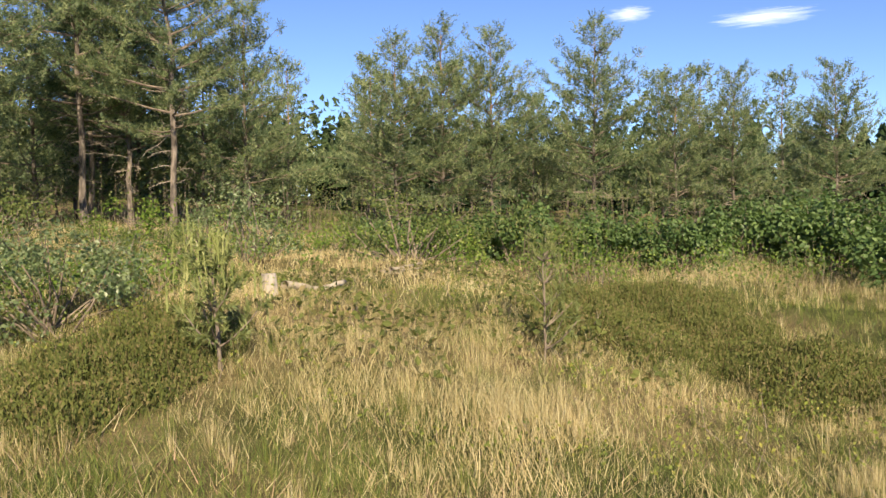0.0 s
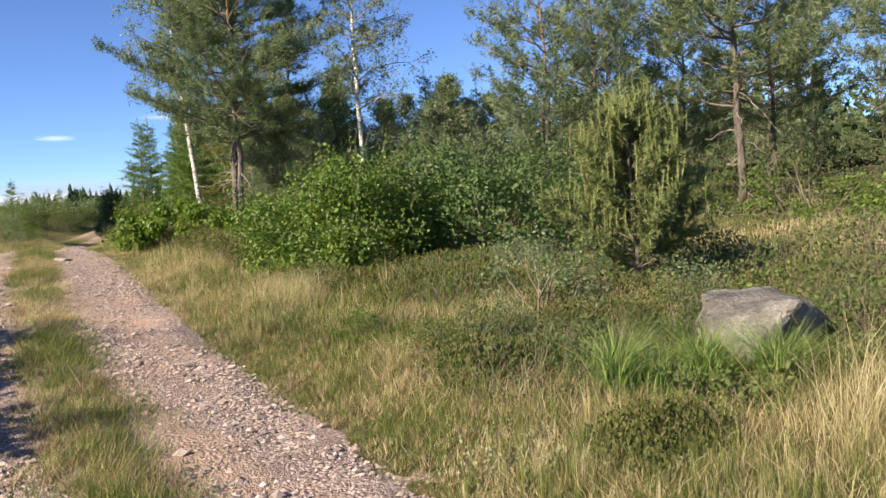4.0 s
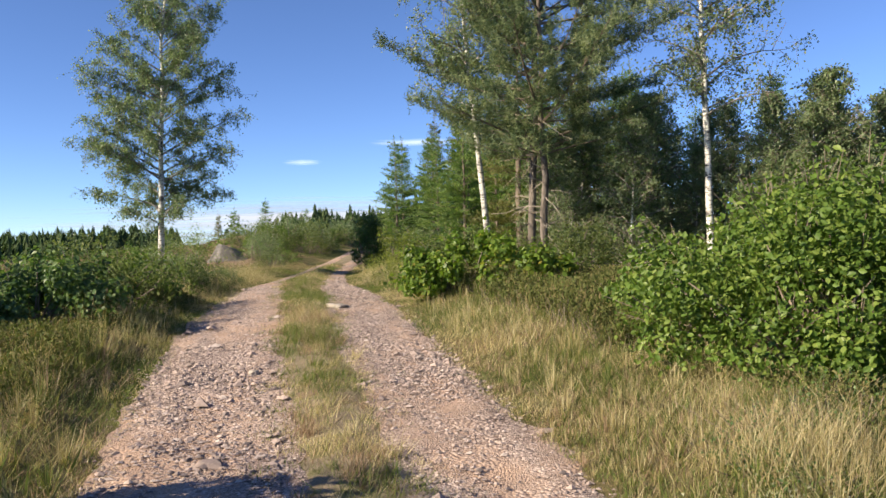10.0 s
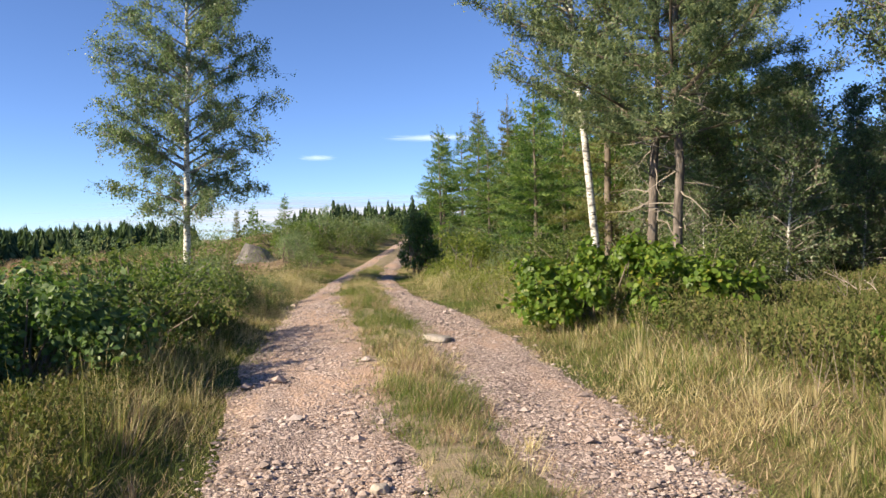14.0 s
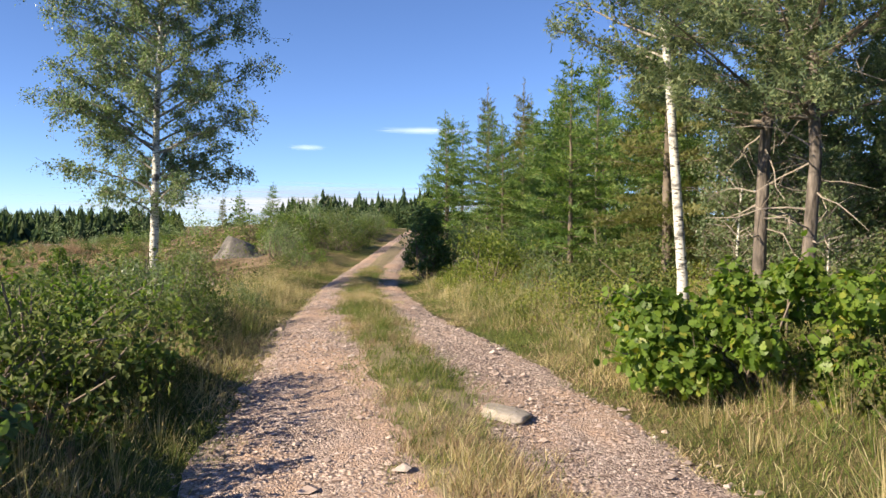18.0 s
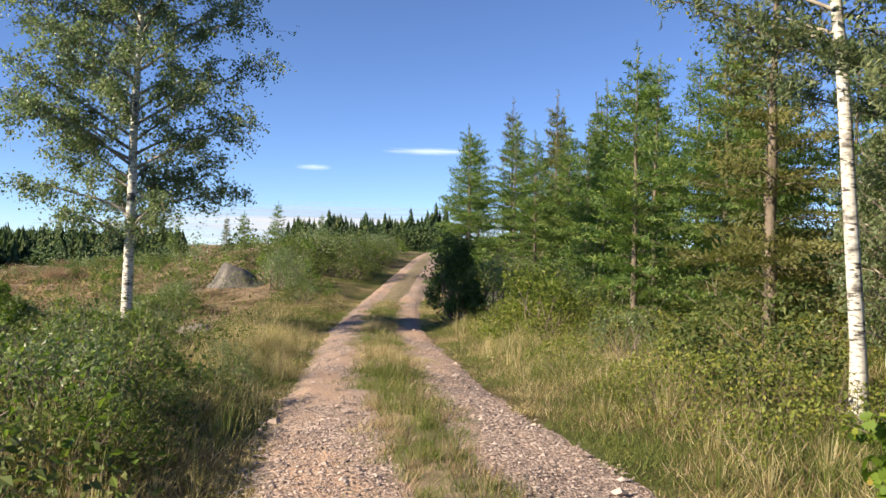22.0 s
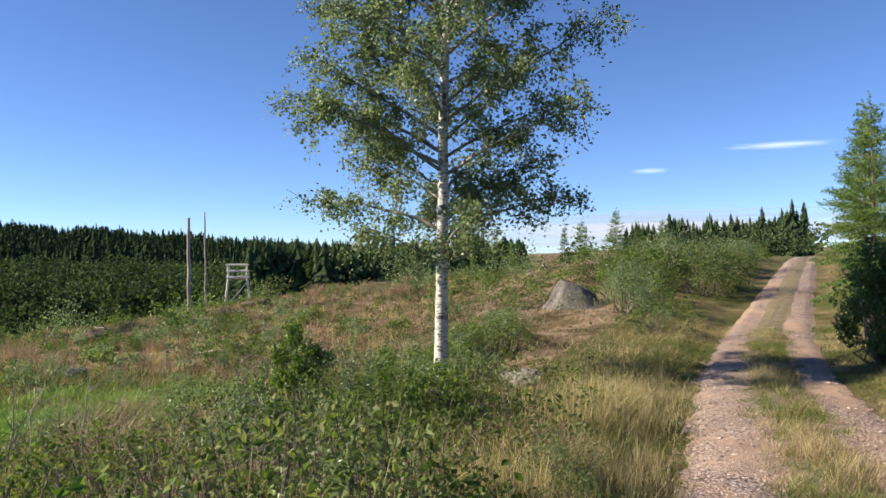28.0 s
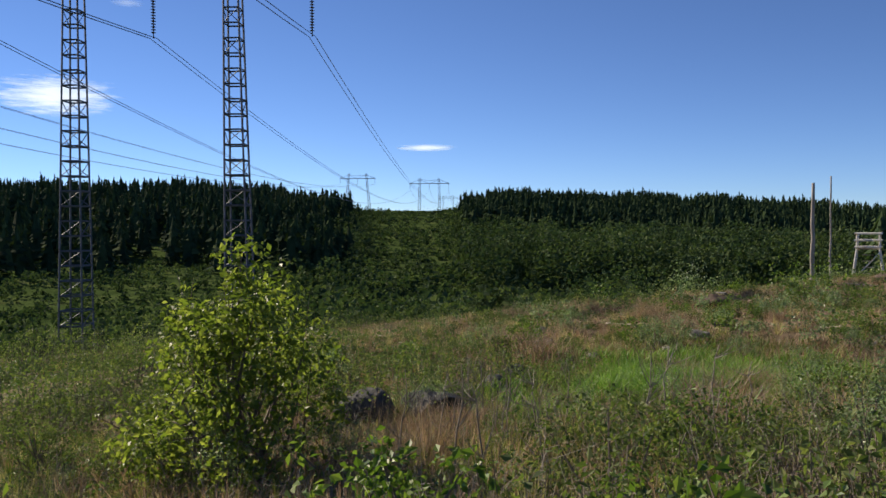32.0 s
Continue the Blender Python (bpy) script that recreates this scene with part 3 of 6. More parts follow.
road_geo = Geo()
road_geo.add(*ribbon(lambda y: -np.interp(y, EDGE_Y, EDGE_L), lambda y: np.interp(y, EDGE_Y, EDGE_R), track_z, 32, 5, 0.06), 0)
road_geo.add(*ribbon(lambda y: 0 * y - 0.50, lambda y: 0 * y + 0.47, lambda d, y: 0.030 - 0.30 * np.abs(d) ** 2 + 0.007 * waves(d * 2, y, 0.9, 8) + 0.006 * waves(d * 3, y, 0.09, 4), 21, 7, 0.02), 1)
tagged(new("road", road_geo.mesh("road", (M_GRAVEL, M_STRIP), True)), "pink gravel forest track with two wheel ruts and grassy middle", "road", kind="structure")

rng = np.random.default_rng(11)


def on_road(d, y):
    sl = road_x(y + 0.5) - road_x(y - 0.5)
    return np.stack([road_x(y) + d / np.sqrt(1 + sl**2), y - d * sl / np.sqrt(1 + sl**2)], 1)


def pebbles(n, ylo, yhi, size, rim=0.0):
    """Loose stones, thickest between and beside the wheels' lines."""
    y = ylo + (yhi - ylo) * rng.random(n) ** 1.15
    side = rng.random(n) < 0.5
    d = np.where(side, 0.84 + rng.uniform(-0.58, 0.56, n), -0.9 + rng.uniform(-0.6, 0.62, n))
    patch = waves(d * 2, y, 1.3, 2) + 0.5 * waves(d * 3, y, 0.4, 5) > rng.uniform(-1.5, 0.9, n)
    if rim:
        d = np.where(side, np.interp(y, EDGE_Y, EDGE_R), -np.interp(y, EDGE_Y, EDGE_L)) + np.where(side, 1, -1) * rng.exponential(rim, n)
    keep = (np.abs(d) > 0.22 + 0.2 * rng.random(n)) & (verge(road_x(y) + d, y) < (0.4 if rim else 0.02)) & patch
    d, y = d[keep], y[keep]
    xy = on_road(d, y)
    s = size * np.exp(rng.normal(0, 0.38, len(d)))
    base = unit(np.array([[1, 0, 0], [-1, 0, 0], [0, 1, 0], [0, -1, 0], [0, 0, 1], [0, 0, -1], [.7, .7, .5], [-.7, .6, .5]], float))
    v = base[None] * rng.uniform(0.6, 1.1, (len(d), 8, 1))
    a = rng.uniform(0, 6.28, len(d))
    c, sn = np.cos(a)[:, None], np.sin(a)[:, None]
    v = np.stack([v[..., 0] * c - v[..., 1] * sn, (v[..., 0] * sn + v[..., 1] * c) * 0.75, v[..., 2] * 0.55], -1) * s[:, None, None]
    z = road_z(y) + track_z(d, y) + s * 0.16 - (0.022 if rim else 0)
    v += np.concatenate([xy, z[:, None]], 1)[:, None]
    t = np.array([[0, 6, 4], [0, 2, 6], [2, 7, 6], [6, 7, 4], [2, 1, 7], [7, 1, 4], [1, 3, 4], [3, 0, 4]])
    return v.reshape(-1, 3), (np.arange(len(d))[:, None, None] * 8 + t).reshape(-1, 3)


stones_geo = Geo()
stones_geo.add(*pebbles(56000, 5.5, 22, 0.0092))
stones_geo.add(*pebbles(15000, 5.5, 15, 0.017))
stones_geo.add(*pebbles(4200, 13, 24, 0.014))
stones_geo.add(*pebbles(320, 5.5, 24, 0.033))
stones_geo.add(*pebbles(4500, 5.5, 26, 0.010, 0.09))
stones_geo.add(*pebbles(7000, 20, 36, 0.014))
stones_geo.add(*pebbles(3000, -2, 6, 0.014))
tagged(new("gravel", stones_geo.mesh("gravel", M_STONES)), "loose pinkish gravel stones scattered along the ruts", "gravel", kind="stuff")


def boulder(name, x, y, size, flat, seed, material, label, category="rock", sink=0.25, squash=(1.0, 0.8), top=None, point=0.0):
    """A weathered stone with planes broken off and a rough skin."""
    r = np.random.default_rng(seed)
    bm = bmesh.new()
    bmesh.ops.create_icosphere(bm, subdivisions=4, radius=1.0)
    planes = [(unit(r.normal(0, 1, 3) + np.array([0, 0, 0.4])), r.uniform(0.48, 0.86)) for _ in range(13)]
    for v in bm.verts:
        c = np.array(v.co)
        for n, k in planes:
            over = c @ n - k
            if over > 0:
                c = c - n * over * 0.9
        q = Vector(c)
        c = c * (1 + 0.14 * noise.noise(q * 2.1 + Vector((seed, 0, 0))) + 0.07 * noise.noise(q * 6 + Vector((0, seed, 0))) + 0.03 * noise.noise(q * 15 + Vector((0, 0, seed))))
        k = 1 - point * max(0.0, c[2] + 0.2)
        v.co = Vector((c[0] * size * squash[0] * k + point * 0.3 * size * c[2], c[1] * size * squash[1] * k, c[2] * size * flat))
    me = bpy.data.meshes.new(name)
    bm.to_mesh(me)
    bm.free()
    me.materials.append(material)
    me.polygons.foreach_set("use_smooth", [True] * len(me.polygons))
    ob = new(name, me)
    z = float(land(x, y)) if top is None else top - size * flat * 0.8
    ob.matrix_world = pose(x, y, z + (size * flat * (0.75 - 2 * sink) if top is None else 0), 0, 0, r.uniform(0, 360))
    return tagged(ob, label, category)

# ---------------- plants ----------------


def curve_pts(a, d, length, n, rise, rng, wob=0.06):
    """A limb that leaves a along d and bends by rise."""
    s = np.linspace(0, 1, n)[:, None]
    p = a + d * length * s + np.array([0, 0, rise * length]) * s**2
    p[1:] += rng.normal(0, wob * length / n, (n - 1, 3)).cumsum(0)
    return p


def pine_tree(h, seed, low=0.4, spread=1.7, dense=1.0, bare=True, lean=(0, 0), name="pine_tree", label="tall pine with bare lower trunk and bluish green crown", thick=0.72, per=8, length=0.085, pad=26, shoot=0.23):
    r = np.random.default_rng(seed)
    root = thing(name, label, "tree", "pines of the wood")
    wood, twigs, crown, limbs = Geo(), Geo(), Geo(), Geo()
    zs = np.linspace(0, h, 14)
    wob = r.normal(0, 0.035 * h / 8, (14, 2)).cumsum(0)
    wob -= wob[0]
    trunk = np.concatenate([wob + np.outer(zs / h, lean), zs[:, None]], 1)
    trunk[0, 2] = -0.25
    rad = thick * (0.012 * h + 0.015) * (1 - zs / h * 0.93)
    rad[0] *= 1.35
    k = 8
    tube(wood, trunk[: k + 1], rad[: k + 1], 9, 0, False)
    tube(wood, trunk[k:], rad[k:], 8, 1)

    def at_z(z):
        return np.array([np.interp(z, zs, trunk[:, 0]), np.interp(z, zs, trunk[:, 1]), z])

    z = low * h
    tp, ta, sa, sb, ra, rb = [], [], [], [], [], []
    while z < h * 0.985:
        u = (z - low * h) / (h - low * h)
        reach = spread * (1 - u) ** 0.75 * (0.55 + 0.45 * min(1, u * 4 + 0.35)) + 0.18
        a0 = r.uniform(0, 6.28)
        arms = int(r.integers(4, 7))
        for q in range(arms):
            a = a0 + q * 6.28 / arms + r.normal(0, 0.25)
            L = reach * r.uniform(0.5, 1.2)
            d = unit(np.array([np.cos(a), np.sin(a), r.normal(0.10 + 0.6 * u, 0.12)]))
            p = curve_pts(at_z(z + r.normal(0, 0.10)), d, L, 6, r.uniform(0.05, 0.30), r)
            tube(limbs, p[[0, 1, 3, 5]], np.linspace(0.008 + 0.010 * L, 0.005, 4), 4 if bare else 3)
            side = unit(np.cross(d, [0, 0, 1.0]))
            for s in np.linspace(0.30, 1, max(2, int(L * 3.2))):
                b = np.array([np.interp(s, np.linspace(0, 1, 6), p[:, c]) for c in range(3)])
                for sg in (-1, 1):
                    td = unit(d * r.uniform(0.5, 1.0) + sg * side * r.uniform(0.3, 1.1) + np.array([0, 0, r.normal(0.12, 0.12)]))
                    w = (0.16 + 0.30 * L * (1.1 - s)) * r.uniform(0.6, 1.15)
                    e = b + td * w
                    if bare:
                        sa.append(b), sb.append(e), ra.append(0.006), rb.append(0.004)
                    k = max(3, int(w * pad * dense))
                    f = r.uniform(0.25, 1.05, (k, 1)) ** 0.7
                    tp.append(b + (e - b) * f + r.normal(0, 0.045, (k, 3)))
                    ta.append(td * 0.7 + r.normal(0, 0.45, (k, 3)) + np.array([0, 0, 0.75]))
        z += r.uniform(0.34, 0.56) * (1 if h > 6.5 else 0.78)
    if bare:
        sticks(twigs, sa, sb, ra, rb)
    brushes(crown, np.concatenate(tp), np.concatenate(ta), r, per, length, shoot, splay=0.75)
    part("trunk", wood, (M_BARK, M_BARK_RED), root, "grey-brown flaky trunk, reddish above", True)
    tagged(part("limbwork", limbs, M_TWIG, root), kind="stuff")
    if bare:
        tagged(part("twigwork", twigs, M_TWIG, root), kind="stuff")
    part("crown", crown, M_PINE, root, "open bluish green needle crown")
    if bare:
        dead = Geo()
        for z in np.arange(0.12 * h, low * h + 1.0, 0.10):
            a = r.uniform(0, 6.28)
            L = r.uniform(0.35, 1.4) * (0.5 + z / h)
            d = unit(np.array([np.cos(a), np.sin(a), r.normal(0.05, 0.25)]))
            p = curve_pts(at_z(z), d, L, 5, r.uniform(-0.35, 0.1), r, 0.2)
            tube(dead, p, np.linspace(0.011, 0.003, 5), 3)
            q = p[2] + r.normal(0, 0.2, (3, 3)) * L
            sticks(dead, np.repeat(p[2:3], 3, 0), q, 0.004, 0.002)
        tagged(part("deadwood", dead, M_DEADTWIG, root, "bare dead lower branches"), kind="stuff")
    return root


def spruce_tree(h, seed, base=1.3, needle=M_SPRUCE, name="spruce_tree", label="young green spruce with drooping branches", dense=1.0, low=0.06):
    r = np.random.default_rng(seed)
    root = thing(name, label, "tree", "spruces along the road")
    wood, crown = Geo(), Geo()
    zs = np.linspace(0, h, 10)
    trunk = np.stack([r.normal(0, 0.01, 10).cumsum(), r.normal(0, 0.01, 10).cumsum(), zs], 1)
    trunk[0, 2] = -0.2
    tube(wood, trunk, (0.011 * h + 0.012) * (1 - zs / h * 0.94), 7)
    z, pos, axs = low * h + 0.1, [], []
    while z < h * 0.92:
        u = z / h
        reach = base * (1 - u) ** 1.0 * min(1, 0.6 + u * 3) + 0.05
        a0 = r.uniform(0, 6.28)
        n = int(r.integers(5, 8))
        for q in range(n):
            a = a0 + q * 6.28 / n + r.normal(0, 0.2)
            L = reach * r.uniform(0.4, 1.25)
            zq = z + r.normal(0, 0.10)
            d = unit(np.array([np.cos(a), np.sin(a), 0.25 + 0.5 * u + r.normal(0, 0.12)]))
            p = curve_pts(np.array([np.interp(zq, zs, trunk[:, 0]), np.interp(zq, zs, trunk[:, 1]), zq]), d, L, 5, -0.42 + 0.35 * u, r, 0.09)
            p[-1, 2] += 0.08 * L
            tube(wood, p, np.linspace(0.006 + 0.008 * L, 0.003, 5), 3)
            side = unit(np.cross(d, [0, 0, 1.0]))
            m = max(4, int(L * 10 * dense))
            for s in np.linspace(0.15, 1, m):
                b = np.array([np.interp(s, np.linspace(0, 1, 5), p[:, c]) for c in range(3)])
                w = (0.14 * min(1.0, L / 0.55) + 0.30 * L * (1 - s)) * r.uniform(0.6, 1.1)
                for sg in (-1, 1):
                    td = unit(d * 0.75 + sg * side * r.uniform(0.6, 1.1) + np.array([0, 0, r.normal(-0.22, 0.16)]))
                    for f in np.arange(0.05, w + 0.05, 0.10):
                        pos.append(b + td * f), axs.append(td)
                pos.append(b), axs.append(d)
        z += r.uniform(0.17, 0.28) * (0.7 + 0.1 * h)
    for f in np.arange(0.90, 1.0, 0.012):
        pos.append(np.array([np.interp(f * h, zs, trunk[:, 0]), np.interp(f * h, zs, trunk[:, 1]), f * h])), axs.append(np.array([0.0, 0.0, 1.0]))
    brushes(crown, np.array(pos) + r.normal(0, 0.02, (len(pos), 3)), np.array(axs), r, 5, 0.085, 0.17, splay=0.7)
    part("trunk", wood, M_TWIG, root, "thin brown trunk", True)
    part("crown", crown, needle, root, "layered needle branches")
    return root


def birch_tree(h, seed, low=0.2, spread=2.1, twigs_n=900, per=12, leaf=0.055, lean=(0, 0), label="slender birch with white bark and airy leaves", thick=1.0, bend=0.05):
    r = np.random.default_rng(seed)
    root = thing("birch_tree", label, "tree", "birches by the road")
    wood, limbs, crown = Geo(), Geo(), Geo()
    n = 16
    zs = np.linspace(0, h, n)
    wob = r.normal(0, bend, (n, 2)).cumsum(0) * np.linspace(0, 1, n)[:, None]
    trunk = np.concatenate([wob + np.outer((zs / h) ** 1.2, lean), zs[:, None]], 1)
    trunk[0, 2] = -0.25
    rad = thick * (0.0125 * h + 0.01) * (1 - zs / h) ** 0.9 + 0.006
    rad[0] *= 1.4
    tube(wood, trunk, rad, 10)

    def at_z(z):
        return np.array([np.interp(z, zs, trunk[:, 0]), np.interp(z, zs, trunk[:, 1]), z])

    ends = []
    z = low * h
    while z < h * 0.96:
        u = (z - low * h) / (h * (1 - low))
        reach = spread * (np.sin(np.pi * min(1, 0.22 + 0.78 * u)) ** 0.8 * 0.85 + 0.15) * (1.05 - 0.45 * u)
        a = r.uniform(0, 6.28)
        L = reach * r.uniform(0.55, 1.15)
        d = unit(np.array([np.cos(a), np.sin(a), 0.55 + 0.5 * u]))
        p = curve_pts(at_z(z), d, L, 7, r.uniform(-0.35, 0.05), r, 0.09)
        limb = Geo()
        tube(limb, p, np.linspace(0.008 + 0.009 * L, 0.004, 7), 5)
        part("branch", limb, M_BIRCHLIMB, root, "", True)
        for s in np.linspace(0.25, 1, max(4, int(L * 6))):
            b = np.array([np.interp(s, np.linspace(0, 1, 7), p[:, c]) for c in range(3)])
            e = b + unit(d * 0.4 + r.normal(0, 0.6, 3)) * r.uniform(0.15, 0.5) * min(1, L)
            ends.append((b, e))
        z += r.uniform(0.05, 0.13) * h / 9
    A, B = np.array([a for a, _ in ends]), np.array([b for _, b in ends])
    sticks(limbs, A, B, 0.006, 0.003)
    # hanging twigs with leaves
    pick = r.integers(0, len(A), twigs_n)
    f = r.uniform(0.2, 1, (twigs_n, 1))
    st = A[pick] * (1 - f) + B[pick] * f
    en = st + np.concatenate([r.normal(0, 0.16, (twigs_n, 2)), -np.abs(r.normal(0.16, 0.16, (twigs_n, 1))) + 0.05], 1)
    sticks(limbs, st, en, 0.003, 0.0015)
    g = r.uniform(0, 1.05, (twigs_n, per, 1))
    pos = (st[:, None] * (1 - g) + en[:, None] * g + r.normal(0, 0.05, (twigs_n, per, 3))).reshape(-1, 3)
    leaves(crown, pos, np.array([[-0.3, 0, 0.5]]), leaf, r, 0.72, 0.1, spread=1.0)
    part("trunk", wood, M_BIRCHBARK, root, "white bark with black scars", True)
    tagged(part("twigwork", limbs, M_TWIG, root), kind="stuff")
    part("crown", crown, M_BIRCH, root, "airy crown of small leaves")
    return root


def shrub(name, rx, h, seed, n, leaf, material, label, lumps=14, full=False, group="", category="bush", spread=0.7, aspect=0.62, inner=0.35, split=False, lobes=False, taper=0.0):
    """A many-stemmed bush: lumps of leaves on an uneven outline."""
    r = np.random.default_rng(seed)
    root = thing(name, label, category, group)
    wood, crown = Geo(), Geo()
    skirt = max(4, lumps // 3)
    lumps += skirt
    az, el = r.uniform(0, 6.28, lumps), np.arcsin(r.uniform(-0.35, 1, lumps))
    k = r.uniform(0.45, 0.92, lumps)
    c = np.stack([np.cos(az) * np.cos(el) * rx * k, np.sin(az) * np.cos(el) * rx * k, h * (0.36 + 0.50 * np.sin(el) * k)], 1)
    c[:skirt] = np.stack([np.cos(az) * rx * 0.72, np.sin(az) * rx * 0.72, np.full(lumps, 0.16 * h)], 1)[:skirt]
    rad = r.uniform(0.20, 0.44, lumps) * min(rx, h * 0.8)
    slim = 1 - taper * np.clip(c[:, 2] / h, 0, 1)
    c[:, :2] *= slim[:, None]
    rad *= slim
    for q in range(lumps):
        a = np.array([r.normal(0, 0.08 * rx), r.normal(0, 0.08 * rx), -0.1])
        mid = (a + c[q]) / 2 + r.normal(0, 0.06 * h, 3)
        stem = Geo() if split else wood
        tube(stem, np.stack([a, mid, c[q]]), (0.010 + 0.005 * h, 0.007 + 0.003 * h, 0.004), 5)
        if split:
            part("stem", stem, M_TWIG, root, "", True)
    which = r.integers(0, lumps, n)
    d = unit(r.normal(0, 1, (n, 3)))
    q = r.uniform(inner, 1.0, (n, 1)) ** 0.6
    pos = c[which] + d * rad[which][:, None] * q * np.array([1, 1, 0.8])
    # shoots that break the outline
    ns = max(4, n // 110)
    w2 = r.integers(0, lumps, ns)
    sd = unit(c[w2] - np.array([0, 0, 0.2 * h]) + r.normal(0, 0.35, (ns, 3)) + np.array([0, 0, 0.5 * h]))
    s0 = c[w2] + sd * rad[w2][:, None] * 0.7
    s1 = s0 + sd * (r.uniform(0.2, 0.6, (ns, 1)) * rad[w2][:, None] + 0.05)
    sticks(wood, s0, s1, 0.005, 0.002)
    g = r.uniform(0.1, 1.0, (ns, 9, 1))
    pos2 = (s0[:, None] * (1 - g) + s1[:, None] * g + r.normal(0, leaf * 0.4, (ns, 9, 3))).reshape(-1, 3)
    pos, out = np.concatenate([pos, pos2]), np.concatenate([d, np.repeat(sd, 9, 0)])
    keep = pos[:, 2] > 0.02
    leaves(crown, pos[keep], out[keep] * 0.8 + np.array([0, 0, 0.5]), leaf, r, aspect, 0.12, full=full, spread=spread, lobes=lobes)
    tagged(part("stemwork", wood, M_TWIG, root), kind="stuff")
    part("foliage", crown, material, root)
    return root


def sapling_pine(h, seed, label="small pine sapling with pale upright shoots", spread=0.5, candles=True, dense=1.0):
    r = np.random.default_rng(seed)
    root = thing("pine_sapling", label, "tree", "pine saplings")
    wood, crown = Geo(), Geo()
    zs = np.linspace(0, h, 7)
    trunk = np.stack([r.normal(0, 0.012, 7).cumsum(), r.normal(0, 0.012, 7).cumsum(), zs], 1)
    trunk[0, 2] = -0.1
    tube(wood, trunk, 0.008 * h * (1 - zs / h * 0.8) + 0.003, 6)
    pos, axs = [], []
    z = 0.12 * h
    while z < h * 0.95:
        u = z / h
        L0 = spread * (1 - u) ** 0.7 + 0.08
        for q in range(4):
            a = r.uniform(0, 6.28)
            L = L0 * r.uniform(0.6, 1.1)
            d = unit(np.array([np.cos(a), np.sin(a), 0.5]))
            p = curve_pts(np.array([np.interp(z, zs, trunk[:, 0]), np.interp(z, zs, trunk[:, 1]), z]), d, L, 5, 0.35, r, 0.05)
            tube(wood, p, np.linspace(0.010, 0.004, 5), 4)
            for s in np.linspace(0.3, 1, max(3, int(L * 13 * dense))):
                b = np.array([np.interp(s, np.linspace(0, 1, 5), p[:, c]) for c in range(3)])
                pos.append(b), axs.append(unit(d + r.normal(0, 0.5, 3)))
            for f in np.arange(0, 0.12 * h + 0.06 if candles else 0, 0.045):
                pos.append(p[-1] + np.array([0, 0, f])), axs.append(np.array([0, 0, 1.0]))
        z += 0.20 * h
    for f in np.arange(0, 0.25, 0.05):
        pos.append(trunk[-1] + np.array([0, 0, f])), axs.append(np.array([0, 0, 1.0]))
    needles(crown, np.array(pos), np.array(axs), r, 14, 0.06, 0.004, 0.07, splay=0.6)
    part("trunk", wood, M_TWIG, root, "", True)
    part("crown", crown, M_YPINE, root, "pale green needle tufts")
    return root


def candle_pine(h, seed, label, spread=0.85, tier=0.12, arms=6, shoots=24, low=0.08):
    """A young pine in early summer: every shoot ends in upright pale candles."""
    r = np.random.default_rng(seed)
    root = thing("young_pine", label, "tree", "pine saplings")
    wood, crown, candle = Geo(), Geo(), Geo()
    zs = np.linspace(0, h, 8)
    trunk = np.stack([r.normal(0, 0.012, 8).cumsum(), r.normal(0, 0.012, 8).cumsum(), zs], 1)
    trunk[0, 2] = -0.1
    tube(wood, trunk, 0.020 * h * (1 - zs / h * 0.8) + 0.004, 7)
    pos, axs, ca, cb = [], [], [], []

    def shoot(p, k):
        for _ in range(k):
            s = p + r.normal(0, 0.05, 3)
            ca.append(s), cb.append(s + np.array([r.normal(0, 0.02), r.normal(0, 0.02), r.uniform(0.10, 0.22)]))

    z = low * h
    while z < h * 0.97:
        u = z / h
        a0 = r.uniform(0, 6.28)
        for q in range(arms):
            a = a0 + q * 6.283 / arms + r.normal(0, 0.2)
            L = (spread * (1 - u) ** 0.7 + 0.10) * r.uniform(0.55, 1.1)
            d = unit(np.array([np.cos(a), np.sin(a), 0.35 + 0.5 * u]))
            p = curve_pts(np.array([np.interp(z, zs, trunk[:, 0]), np.interp(z, zs, trunk[:, 1]), z]), d, L, 6, 0.35, r, 0.06)
            tube(wood, p, np.linspace(0.010, 0.004, 6), 4)
            for s in np.linspace(0.3, 1, max(3, int(L * shoots))):
                b = np.array([np.interp(s, np.linspace(0, 1, 6), p[:, c]) for c in range(3)])
                td = unit(d + r.normal(0, 0.55, 3) + np.array([0, 0, 0.3]))
                for f in (0.0, 0.07):
                    pos.append(b + td * f), axs.append(td)
                if s > 0.55 and r.random() < 0.6:
                    shoot(b + td * 0.1, 1)
            shoot(p[-1], 3)
        z += tier * h
    shoot(trunk[-1], 5)
    ca, cb = np.array(ca), np.array(cb)
    sticks(candle, ca, cb, 0.007, 0.004)
    f = np.linspace(0, 1, 9)
    cp = (ca[:, None] * (1 - f[None, :, None]) + cb[:, None] * f[None, :, None]).reshape(-1, 3)
    needles(candle, cp, np.repeat(cb - ca, 9, 0), r, 5, 0.035, 0.005, 0.03, splay=0.5)
    needles(crown, np.array(pos), np.array(axs), r, 26, 0.085, 0.006, 0.10, splay=0.7)
    part("trunk", wood, M_TWIG, root, "", True)
    part("crown", crown, M_YPINE, root, "olive green needle tufts")
    part("candle", candle, M_CANDLE, root, "pale upright spring shoots")
    return root


